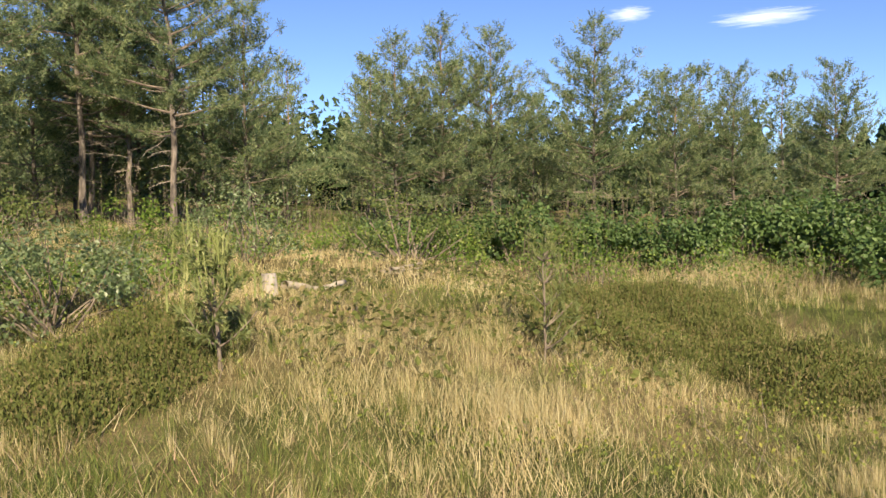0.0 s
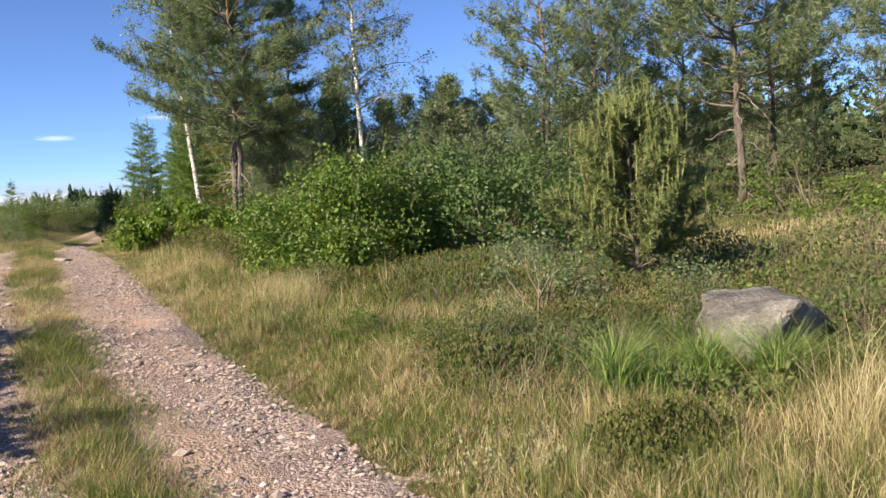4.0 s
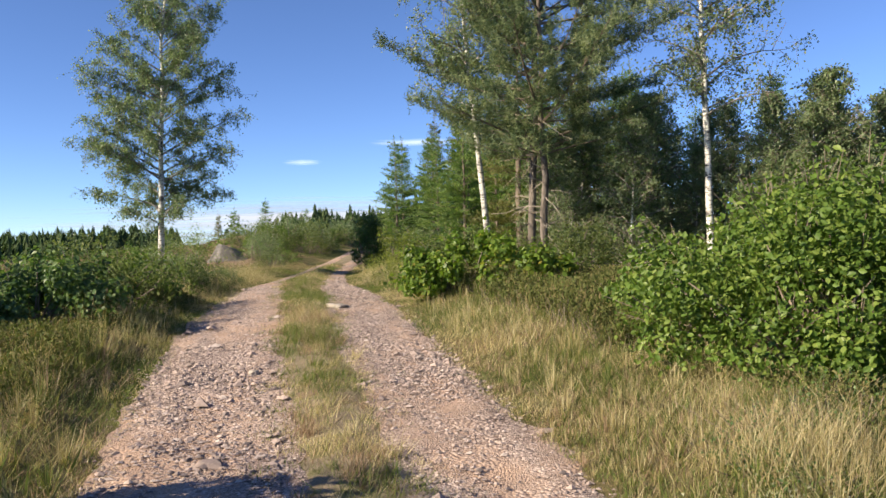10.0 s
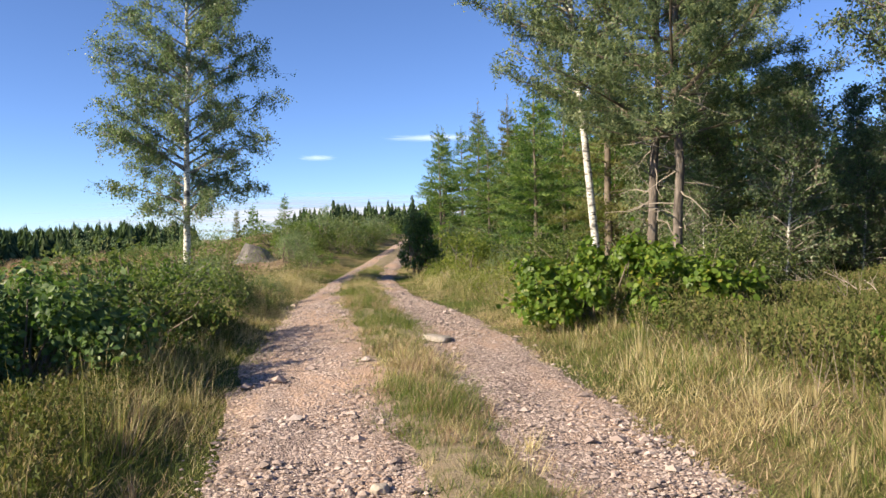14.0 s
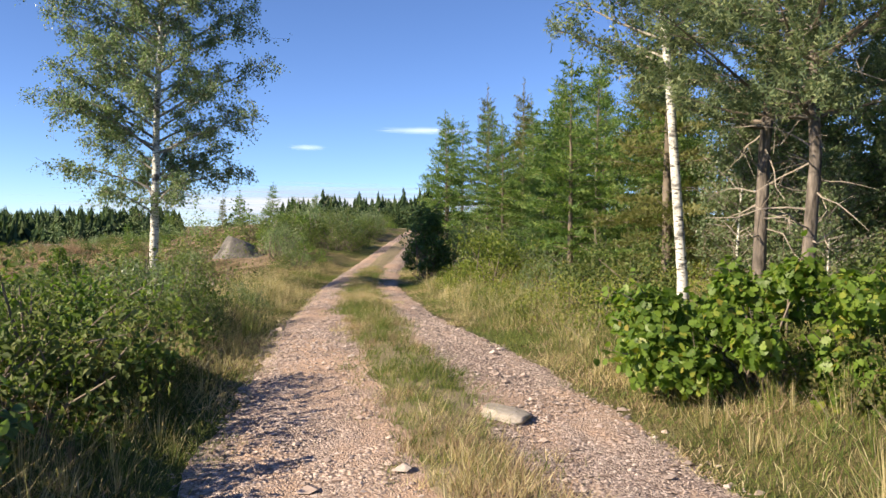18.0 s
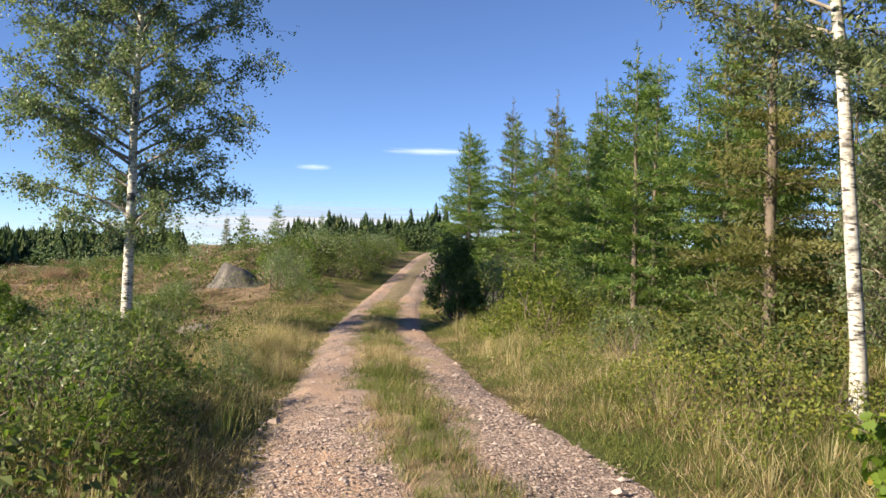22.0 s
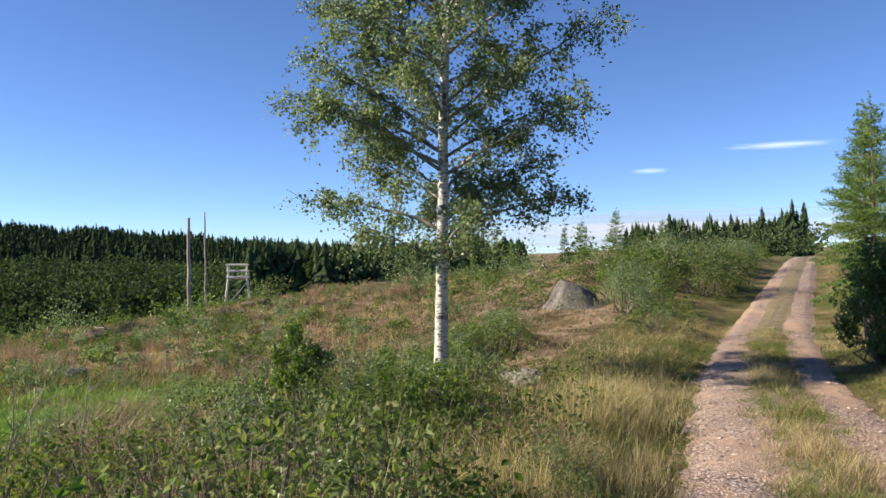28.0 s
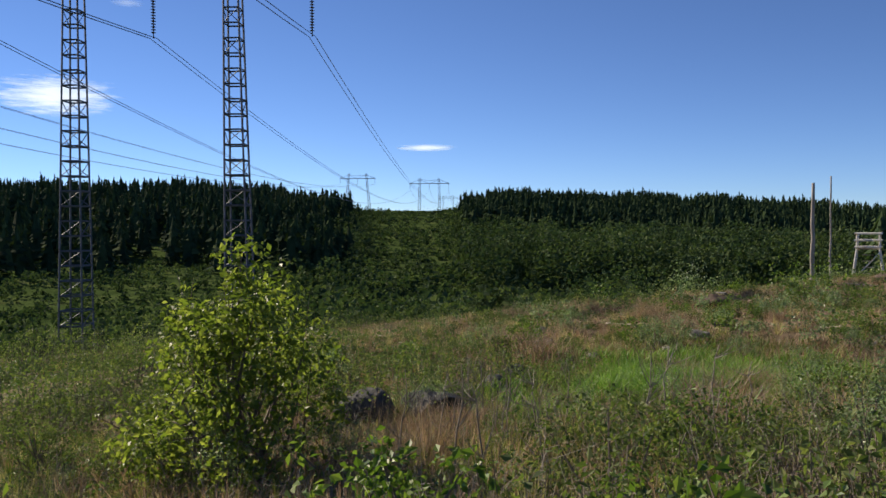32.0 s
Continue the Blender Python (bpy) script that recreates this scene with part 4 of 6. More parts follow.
def rush_tuft(x, y, h, n, seed, material=M_TUFT, label="dense tussock of green rushes", name="rush_tussock", spread=0.055, lean=0.5):
    r = np.random.default_rng(seed)
    g = Geo()
    pos = np.concatenate([r.normal(0, spread, (n, 2)), np.full((n, 1), -0.03)], 1)
    blades(g, pos, h, r, 0.0042, lean)
    ob = new(name, g.mesh(name, material))
    ob.location = (x, y, float(land(x, y)))
    return tagged(ob, label, "grass tuft", "tussocks")


def put(root, x, y, sink=0.0, turn=0.0, size=1.0):
    root.matrix_basis = pose(x, y, float(land(x, y)) - sink, 0, 0, turn) @ Matrix.Diagonal((size, size, size, 1))
    return root


def again(root, x, y, turn, size, sink=0.0):
    """Another plant of the same growth."""
    c = copy_thing(root, pose(x, y, float(land(x, y)) - sink, 0, 0, turn))
    c.scale = (size, size, size)
    return c

# ---------------- trees of the wood, right of the road ----------------
PINE_A = put(pine_tree(9.0, 21, 0.27, 2.5, 1.25, label="tall pine with bare grey trunk in the wood"), 18.0, 8.0)
PINE_B = put(pine_tree(8.0, 22, 0.27, 2.3, 1.25, label="pine with reddish upper trunk in the wood"), 14.5, 8.8)
PINE_C = put(pine_tree(5.4, 23, 0.18, 1.9, 1.35, label="young pine with full crown in the wood"), 20.9, -0.2)
PINE_D = put(pine_tree(6.0, 24, 0.16, 1.9, 1.35, label="young pine with sunlit open crown"), 12.4, 14.9)
PINE_E = put(pine_tree(7.0, 25, 0.14, 2.0, 0.8, False, label="pine deep in the wood", per=5, length=0.16, pad=15, shoot=0.30), 24.0, 11.0)
again(PINE_B, 13.0, 11.6, 100, 1.05)
put(pine_tree(5.2, 26, 0.10, 1.9, 1.4, label="broad sunlit pine with dead brown branches below"), 9.6, 13.2)
for x, y, k, s in ((19.9, 8.6, 0, 0.95), (18.9, 7.3, 1, 0.95), (17.3, 5.8, 0, 0.92), (20.0, 0.9, 2, 0.92), (21.6, -1.7, 2, 0.98), (22.3, -4.7, 2, 1.08),
                   (22.2, -6.9, 3, 0.75), (22.6, -8.7, 2, 0.85), (21.6, -11.2, 2, 0.9), (15.6, 12.6, 1, 0.8), (16.2, 15.6, 3, 1.0), (14.2, 16.2, 2, 0.9), (19.5, 4.6, 3, 0.95)):
    again((PINE_A, PINE_B, PINE_C, PINE_D)[k], x, y, 77 * x + 31 * y, s)
wood_rng = np.random.default_rng(5)
for i in range(26):
    y = -24 + i * 1.96 + wood_rng.normal(0, 0.7)
    again(PINE_E, wood_rng.uniform(23, 27), y, wood_rng.uniform(0, 360), wood_rng.uniform(0.5, 0.78))
for x, y, k in ((20.6, 10.4, 1.0), (21.8, 8.2, 1.0), (21.2, 6.2, 0.9), (22.9, 9.8, 0.95)):
    again(PINE_E, x, y, 61 * x, k)
for i in range(12):
    again(PINE_E, wood_rng.uniform(27, 33), -22 + i * 4.1, wood_rng.uniform(0, 360), wood_rng.uniform(0.6, 0.85))

put(pine_tree(8.8, 31, 0.27, 2.7, 1.6, label="broad dark pine beside the road, dead twigs below", thick=0.68, per=11, length=0.07, pad=34, shoot=0.21), 5.95, 20.2)
put(pine_tree(8.0, 32, 0.29, 2.3, 1.5, label="dark pine beside the road with ragged dead branches", thick=0.68, per=11, length=0.07, pad=34, shoot=0.21), 5.8, 19.2)
put(birch_tree(8.8, 41, 0.30, 1.6, 1500, 12, 0.05, (0.15, 0.2), "slim white birch rising out of the bushes", 0.5), 8.2, 17.85)
put(birch_tree(8.8, 42, 0.34, 1.5, 1400, 12, 0.05, (-1.0, 0.1), "leaning white birch in front of dark pines", 0.5), 5.35, 20.65)
put(birch_tree(9.8, 43, 0.17, 2.45, 6200, 14, 0.052, (-0.1, 0.0), "full-crowned birch with white trunk beside the road", 0.66, 0.04), -0.95, 29.5, 0, 210)

SPR_A = put(spruce_tree(4.6, 51, 1.35), 7.0, 27.05)
SPR_B = put(spruce_tree(6.2, 52, 1.15, M_SPRUCE_OLIVE, label="slim spruce with thin brownish needles"), 10.5, 41.6)
SPR_C = put(spruce_tree(5.2, 53, 1.5, label="bushy green spruce at the wood's edge"), 8.9, 29.6)
for x, y, k, s in ((7.5, 24.4, 1, 1.15), (14.3, 56.2, 2, 1.25), (9.0, 26.6, 2, 0.9), (10.6, 32.4, 0, 1.1), (8.6, 32.0, 0, 0.9), (11.8, 36.0, 2, 0.85), (10.5, 24.3, 2, 0.85),
                   (12.5, 28.2, 2, 1.1), (11.4, 20.2, 2, 0.72), (13.5, 40.0, 0, 1.1), (16.5, 47.0, 2, 1.05), (13.8, 23.0, 2, 0.8), (12.9, 46.5, 0, 1.1), (8.6, 22.9, 1, 1.1), (14.0, 32.0, 2, 1.1), (21.0, 60.0, 2, 1.2), (10.2, 29.0, 2, 1.0), (12.0, 31.0, 2, 1.05), (9.8, 35.5, 0, 1.0), (11.5, 26.0, 0, 1.15), (13.2, 43.5, 2, 1.0), (15.5, 51.0, 0, 1.2), (8.2, 25.4, 0, 0.85), (12.2, 38.6, 1, 1.0), (12.6, 24.6, 2, 0.72), (7.75, 38.0, 2, 0.92), (8.9, 41.5, 0, 1.1), (9.6, 39.0, 2, 1.0), (8.6, 35.0, 2, 0.85), (9.9, 33.6, 0, 1.2), (11.4, 34.2, 2, 1.2), (10.9, 38.2, 0, 1.2), (8.3, 30.6, 0, 0.9), (9.3, 27.9, 2, 1.05), (12.6, 33.6, 2, 1.25), (10.0, 36.8, 1, 0.95), (8.9, 21.0, 0, 0.75), (10.3, 22.2, 0, 0.7), (13.2, 20.4, 0, 0.75)):
    again((SPR_A, SPR_B, SPR_C)[k], x, y, 57 * x + 13 * y, s)

YOUNG_BIRCH = put(birch_tree(4.0, 44, 0.10, 1.25, 800, 14, 0.062, (0.2, 0.1), "young birch with fresh green leaves", 0.5), 9.6, 19.4, size=0.75)
for x, y, s in ((10.9, 18.2, 0.85), (8.6, 18.9, 0.55), (9.6, 16.8, 0.7), (12.0, 19.6, 0.75), (8.0, 22.6, 0.9), (7.2, 22.2, 0.7), (7.3, 18.9, 0.7), (8.4, 20.2, 0.85), (7.4, 21.1, 0.75), (9.4, 21.6, 0.9), (10.6, 20.9, 0.75), (6.7, 19.9, 0.5), (9.2, 17.4, 0.75), (10.4, 17.2, 0.85), (11.6, 17.9, 0.75), (12.6, 18.6, 0.8)):
    again(YOUNG_BIRCH, x, y, 83 * x, s)

# ---------------- bushes ----------------
put(shrub("leafy_bush", 1.5, 1.75, 61, 25000, 0.053, M_BUSH, "large bright green bush with broad glossy leaves", 48, True, split=True), 4.8, 11.75)
put(shrub("dark_bush", 1.5, 1.85, 62, 14000, 0.057, M_BUSH_DARK, "dark green broad-leaved bush behind a brighter one", 40, True, split=True), 6.9, 11.3)
put(shrub("oak_bush", 1.25, 1.02, 63, 9000, 0.066, M_OAK, "low oak bush with a few yellowing leaves", 26, split=True, lobes=True, taper=0.25), 3.95, 17.5)
put(shrub("willow_bush", 1.15, 1.15, 64, 5200, 0.05, M_WILLOW, "grey-green willow bush beside the oak bush", 16, split=True), 5.9, 18.3)
put(candle_pine(1.75, 65, "bushy young pine with many pale upright candles", tier=0.085, arms=7), 6.3, 7.9)
put(shrub("birch_shrub", 0.95, 1.05, 78, 3600, 0.045, M_BIRCH, "spreading low birch shrub in the clearing", 16, split=True), 6.35, 3.35)
put(candle_pine(0.76, 66, "small pine sapling with pale upright candles in tiers", 0.42, 0.34, 4, 9, 0.24), 5.28, 1.6)
put(sapling_pine(1.0, 67, "thin pine sapling above the heather", 0.28), 6.65, -0.95)

WILLOW = put(shrub("shrub", 0.75, 0.8, 71, 1500, 0.040, M_WILLOW, "grey-green willow shrub in the heath", 12, group="heath shrubs"), 5.6, 4.0)
BIRCHLET = put(shrub("shrub", 0.6, 0.95, 72, 1400, 0.038, M_BIRCH, "small birch shrub in the heath", 10, group="heath shrubs"), 4.6, 7.4)
GREENLET = put(shrub("shrub", 0.7, 0.7, 73, 1200, 0.050, M_BUSH, "fresh green leafy shrub in the heath", 10, group="heath shrubs"), -1.5, 17.9)
KINDS = (WILLOW, BIRCHLET, GREENLET)
bush_rng = np.random.default_rng(8)
FAR_SHRUBS = []


def shrub_at(kind, x, y, turn, size):
    """Near shrubs are plants of their own; those far out in the field grow together."""
    if y < 36:
        again(KINDS[kind], x, y, turn, size)
    else:
        FAR_SHRUBS.append((x, y, size, kind))


# the row under the wood's edge, seen across the clearing
for i in range(40):
    y = -16 + i * 0.83 + bush_rng.normal(0, 0.5)
    x = 13.5 + bush_rng.normal(0, 1.4) + (1.5 if y < 2 else -0.5) - 0.12 * max(0, y - 8)
    again(KINDS[int(bush_rng.integers(0, 3))], x, y, bush_rng.uniform(0, 360), bush_rng.uniform(0.9, 1.7))
ROWBUSH = put(shrub("leafy_bush", 0.95, 1.25, 91, 3000, 0.085, M_BUSH_DARK, "dense dark green bush below the wood's edge", 16, True, group="bushes below the wood"), 14.6, -1.7)
for x, y, s in ((14.9, -3.2, 0.9), (14.4, -4.6, 1.05), (14.8, -6.0, 1.1), (14.0, -7.3, 1.2), (13.2, -8.6, 1.25), (15.4, -0.3, 0.85), (13.6, -10.2, 1.3), (11.6, -7.2, 1.0), (11.2, -8.3, 1.1), (15.8, 1.0, 0.8), (15.9, -7.4, 1.2)):
    again(ROWBUSH, x, y, 97 * y, s)
# left verge of the road, and on towards the crest
for i in range(34):
    y = bush_rng.uniform(15.5, 46)
    d = -bush_rng.uniform(2.3, 4.6) - (0.8 if y > 30 else 0)
    p = on_road(np.array([d]), np.array([y]))[0]
    if p[0] < 2.4 and 29 < y < 39.5:
        continue
    again(KINDS[int(bush_rng.integers(0, 3))], p[0], p[1], bush_rng.uniform(0, 360), bush_rng.uniform(0.6, 1.1) * (1.35 if y > 33 else 1.0))
# right verge past the oak bush
for i in range(12):
    y = bush_rng.uniform(24.5, 46)
    p = on_road(np.array([bush_rng.uniform(2.6, 5.0)]), np.array([y]))[0]
    again(KINDS[int(bush_rng.integers(0, 2))], p[0], p[1], bush_rng.uniform(0, 360), bush_rng.uniform(0.7, 1.25))
# taller growth on both sides towards the crest
for i in range(34):
    y = bush_rng.uniform(30, 56)
    p = on_road(np.array([-bush_rng.uniform(1.9, 5.5)]), np.array([y]))[0]
    if p[0] < 2.5 and 28 < p[1] < 39.5:
        continue
    again(KINDS[int(bush_rng.integers(0, 3))], p[0], p[1], bush_rng.uniform(0, 360), bush_rng.uniform(0.9, 1.6) * (1.35 if y > 42 else 1.0))
for i in range(26):
    y = bush_rng.uniform(30.5, 58)
    p = on_road(np.array([bush_rng.uniform(2.0, 5.5)]), np.array([y]))[0]
    again(KINDS[int(bush_rng.integers(0, 3))], p[0], p[1], bush_rng.uniform(0, 360), bush_rng.uniform(1.2, 2.0))
# the clear-felled field
for i in range(170):
    y = bush_rng.uniform(26, 80)
    x = -3 - bush_rng.uniform(0, 0.72) * (y - 14)
    if (x + 7.7) ** 2 + (y - 31.5) ** 2 < 9 or (abs(x + 2.0 + 0.14 * (y - 20)) < 2.0):
        continue
    shrub_at(int(bush_rng.integers(0, 3)), x, y, bush_rng.uniform(0, 360), 0.4 + bush_rng.exponential(0.28))
for x, y, s in ((-11.7, 35.6, 1.1), (-11.8, 40.4, 1.1), (-7.0, 37.4, 1.15), (-6.2, 37.9, 0.9), (-12.1, 32.1, 1.2), (-12.9, 31.4, 0.9), (-11.3, 45.8, 1.2), (-10.8, 35.9, 0.8), (-3.1, 28.9, 0.9), (-13.5, 29.5, 1.1), (-14.5, 27.5, 1.2), (-12.5, 27.0, 0.9)):
    again(GREENLET if s > 1 else BIRCHLET, x, y, 130 * x, s)

for i in range(70):
    y = bush_rng.uniform(24.5, 46)
    x = -3.4 - bush_rng.uniform(0, 0.75) * (y - 17)
    if (x + 7.1) ** 2 + (y - 30.5) ** 2 < 7:
        continue
    again(KINDS[i % 3], x, y, bush_rng.uniform(0, 360), 0.3 + bush_rng.exponential(0.16))
put(shrub("leafy_bush", 0.8, 0.85, 77, 3000, 0.07, M_BUSH, "bright green leafy bush at the verge", 14, True, split=True), 4.75, 13.6)
for i in range(84):
    y = bush_rng.uniform(21.0, 37.5)
    x = float(road_x(y)) - 1.75 - bush_rng.uniform(0, 3.8)
    if (x - 0.3) ** 2 + (y - 28.3) ** 2 < 1.2 or (-0.2 < x < 2.3 and y > 28.5) or (x < -1.2 and y < 25.6 and i % 4):
        continue
    again(KINDS[i % 3], x, y, bush_rng.uniform(0, 360), bush_rng.uniform(0.6, 1.1))
for i in range(20):
    y = bush_rng.uniform(35, 62)
    p = on_road(np.array([-bush_rng.uniform(1.5, 3.2)]), np.array([y]))[0]
    again(KINDS[i % 3], p[0], p[1], bush_rng.uniform(0, 360), bush_rng.uniform(0.8, 1.5))
for kind, x, y, k in ((WILLOW, 3.3, 6.85, 0.62), (BIRCHLET, 3.75, 6.95, 0.5), (GREENLET, 3.05, 7.9, 0.45), (WILLOW, 4.9, 6.1, 0.6), (BIRCHLET, 5.4, 6.4, 0.7)):
    again(kind, x, y, 50 * x, k)
for x, y, k in ((-1.0, 18.25, 1.35), (-1.3, 17.5, 1.3), (-0.4, 20.4, 0.62), (-0.15, 21.3, 0.55)):
    again(WILLOW, x, y, 60 * y, k)
for i in range(6):
    y = 20.6 + 0.7 * i + bush_rng.uniform(-0.15, 0.15)
    again((WILLOW, BIRCHLET)[i % 2], float(road_x(y) - np.interp(y, EDGE_Y, EDGE_L)) - bush_rng.uniform(0.4, 0.9), y, 77 * i, bush_rng.uniform(0.42, 0.6))
put(shrub("dark_bush", 0.62, 2.1, 75, 8500, 0.06, M_BUSH_DARK, "dense dark roadside bush", 60), 5.12, 30.8)
put(shrub("upright_bush", 0.45, 1.35, 76, 4200, 0.052, M_BUSH, "upright dark green bush in the felled field", 18, split=True), -2.4, 27.6)
# bushes added out of view to throw solid shadow on the ruts
SHADE = put(shrub("dark_bush", 1.3, 2.5, 79, 12000, 0.115, M_BUSH_DARK, "tall dense unseen bush beside the road, set for its shadow", 40), -3.1, 10.0)
for x, y, k in ((-3.3, 8.0, 0.98), (-3.2, 6.3, 0.8), (-3.2, 9.1, 1.0), (-3.3, 7.1, 0.95), (-4.7, 9.5, 1.1), (-4.7, 7.7, 1.1), (-3.4, 16.2, 0.76)):
    again(SHADE, x, y, 70 * y, k)
for x, y, s in ((-3.3, 17.9, 1.4), (-1.0, 18.7, 1.2), (-2.4, 19.2, 1.3), (-3.4, 18.9, 1.4)):
    again(GREENLET, x, y, 90 * x, s)
for x, y, s in ((-5.7, 21.9, 0.9), (-6.9, 22.0, 1.0), (-6.2, 21.5, 0.8), (-7.3, 22.6, 1.1), (-5.5, 22.7, 0.8), (-7.6, 21.6, 0.9), (-8.4, 22.6, 1.1), (-9.6, 23.0, 1.2), (-10.8, 23.6, 1.1), (-11.6, 24.6, 1.3), (-10.4, 25.0, 0.9), (-13.0, 25.2, 1.3), (-12.6, 23.4, 1.2), (-14.4, 24.2, 1.4), (-15.5, 26.4, 1.3), (-11.2, 21.8, 1.1), (-9.0, 21.2, 1.0)):
    again(KINDS[int(abs(x * 10)) % 2], x, y, 111 * x, 0.8 * s)
put(shrub("birch_shrub", 1.15, 2.45, 74, 6200, 0.064, M_SUNLEAF, "sunlit young birch shrub with yellow-green leaves", 34, split=True, taper=0.6), -6.25, 22.24, size=1.08)

# ---------------- stones ----------------
boulder("flat_stone", 1.87, 17.42, 0.27, 0.2, 1, M_PALEROCK, "flat pale stone set in the gravel track", sink=0.3, top=1.075)
boulder("stone", 0.12, 11.45, 0.12, 0.4, 2, M_STONES, "small stone in the wheel rut", sink=0.2, top=0.655)
boulder("stone", 0.5, 13.62, 0.07, 0.5, 3, M_PALEROCK, "small pale stone at the rut's edge", sink=0.2, top=0.83)
boulder("rock", 5.1, 5.6, 0.6, 0.7, 4, M_ROCK, "grey lichen-covered rock among rushes", top=0.98)
boulder("boulder", 1.15, 39.0, 1.6, 0.55, 5, M_GREYROCK, "pointed grey boulder in the felled field", top=1.74, point=0.5)
boulder("rock", 6.55, 32.3, 0.36, 0.9, 10, M_ROCK, "grey stone under the spruces beside the road", top=1.45)
boulder("rock", 0.14, 29.2, 0.36, 0.5, 6, M_ROCK, "grey rock half hidden in the verge", top=1.12)
boulder("rock", -8.86, 25.22, 0.5, 0.85, 7, M_ROCK_DARK, "dark rock in the heath", top=0.36)
boulder("rock", -8.14, 26.01, 0.55, 0.8, 8, M_ROCK_DARK, "dark flat-topped rock in the heath", top=0.36)
boulder("rock", 6.05, 1.75, 0.25, 0.5, 9, M_ROCK, "grey stone beside the sapling", top=0.58)

# ---------------- grass and heath ----------------
grass_rng = np.random.default_rng(17)


def scatter(n, x0, x1, y0, y1):
    return grass_rng.uniform(x0, x1, n), grass_rng.uniform(y0, y1, n)


def laid(x, y):
    return np.stack([x, y, land(x, y) - 0.02], 1)


straw, green, heath, red = Geo(), Geo(), Geo(), Geo()
# verges close to the path
for x0, x1, y0, y1, n in ((1.6, 8, -4, 12, 92000), (2.0, 8, 12, 26, 70000), (-5, 2, 10, 30, 50000), (-10, -0.5, 18.5, 32, 36000)):
    x, y = scatter(n, x0, x1, y0, y1)
    d, out = road_d(x, y), verge(x, y)
    ok = out > -0.14 + 0.14 * waves(x, y, 0.4, 2)
    dry = waves(x, y, 1.3, 3) + 0.5 * waves(x, y, 0.5, 7) + np.where(d > 0, np.interp(y, (-4, 2.2, 3.2, 4.5, 5.5, 9.5, 11, 18, 20), (0.45, 0.5, 0.1, -0.1, -0.2, -0.1, 0.5, 0.4, -0.3)), 0.35) > grass_rng.normal(0.05, 0.35, n)
    short = np.clip(out / 0.7 + 0.3, 0.3, 1) * (0.62 + 0.5 * waves(x, y, 1.1, 9) + 0.25 * waves(x, y, 0.37, 4)).clip(0.45, 1.3)
    a, b = ok & dry, ok & ~dry
    for g, m, hh, w in ((straw, a, 0.19, 0.0020), (green, b, 0.17, 0.0030)):
        close = m & (out < 1.8)
        blades(g, laid(x[close], y[close]), hh * short[close], grass_rng, w, 0.45)
        rest = m & (out >= 1.8)
        blades(g, laid(x[rest], y[rest]), hh * short[rest], grass_rng, w * 1.2, 0.5, two=False)
# the trodden turf close to the gravel
n = 185000
y = grass_rng.uniform(-3, 36, n)
sgn = np.where(grass_rng.random(n) < 0.5, -1.0, 1.0)
out = grass_rng.exponential(0.75, n) - 0.26
p = on_road(sgn * (np.where(sgn < 0, np.interp(y, EDGE_Y, EDGE_L), np.interp(y, EDGE_Y, EDGE_R)) + out), y)
ok = (out < 3) & (out > -0.13 + 0.13 * waves(p[:, 0], y, 0.3, 2) + 0.07 * waves(p[:, 0], y, 0.1, 5))
p, out = p[ok], out[ok]
tone = 0.6 * waves(p[:, 0], p[:, 1], 0.7, 6) + 0.5 * waves(p[:, 0], p[:, 1], 0.25, 1) + grass_rng.normal(0, 0.35, len(p))
for g, m, hh in ((straw, tone > 0.42, 0.15), (red, (tone > 0.1) & (tone <= 0.42), 0.13), (green, tone <= 0.1, 0.12)):
    blades(g, laid(p[m, 0], p[m, 1]), hh * np.clip(0.5 + out[m], 0.5, 1.2), grass_rng, 0.0042, 0.95, two=False)
# middle of the road: short worn tufts, thinning out into the gravel
n = 5200
cy, cd = 4 + 31 * grass_rng.random(n) ** 1.25, grass_rng.normal(-0.01, 0.27, n)
ok = (np.abs(cd) < 0.62) & (waves(2 * cd, cy, 0.5, 3) + 0.6 * waves(3 * cd, cy, 0.17, 7) > grass_rng.uniform(-1.5, 0.55, n))
cy, cd = cy[ok], cd[ok]
count = 24
tall = 0.085 * np.exp(grass_rng.normal(0, 0.35, len(cd))) * np.clip(1.25 - 1.5 * np.abs(cd), 0.4, 1.2)
tone = 0.6 * waves(2 * cd, cy, 0.8, 2) + grass_rng.normal(0.0, 0.4, len(cd))
spread = 0.045 * np.exp(grass_rng.normal(0, 0.3, len(cd)))
for g, m in ((green, tone < 0.12), (red, (tone >= 0.12) & (tone < 0.5)), (straw, tone >= 0.5)):
    yy = np.repeat(cy[m], count) + grass_rng.normal(0, 1, m.sum() * count) * np.repeat(spread[m], count)
    dd = np.repeat(cd[m], count) + grass_rng.normal(0, 1, m.sum() * count) * np.repeat(spread[m], count)
    base = np.concatenate([on_road(dd, yy), (road_z(yy) + 0.022 - 0.07 * np.abs(dd))[:, None]], 1)
    blades(g, base, np.repeat(tall[m], count), grass_rng, 0.0026, 0.7, two=False)
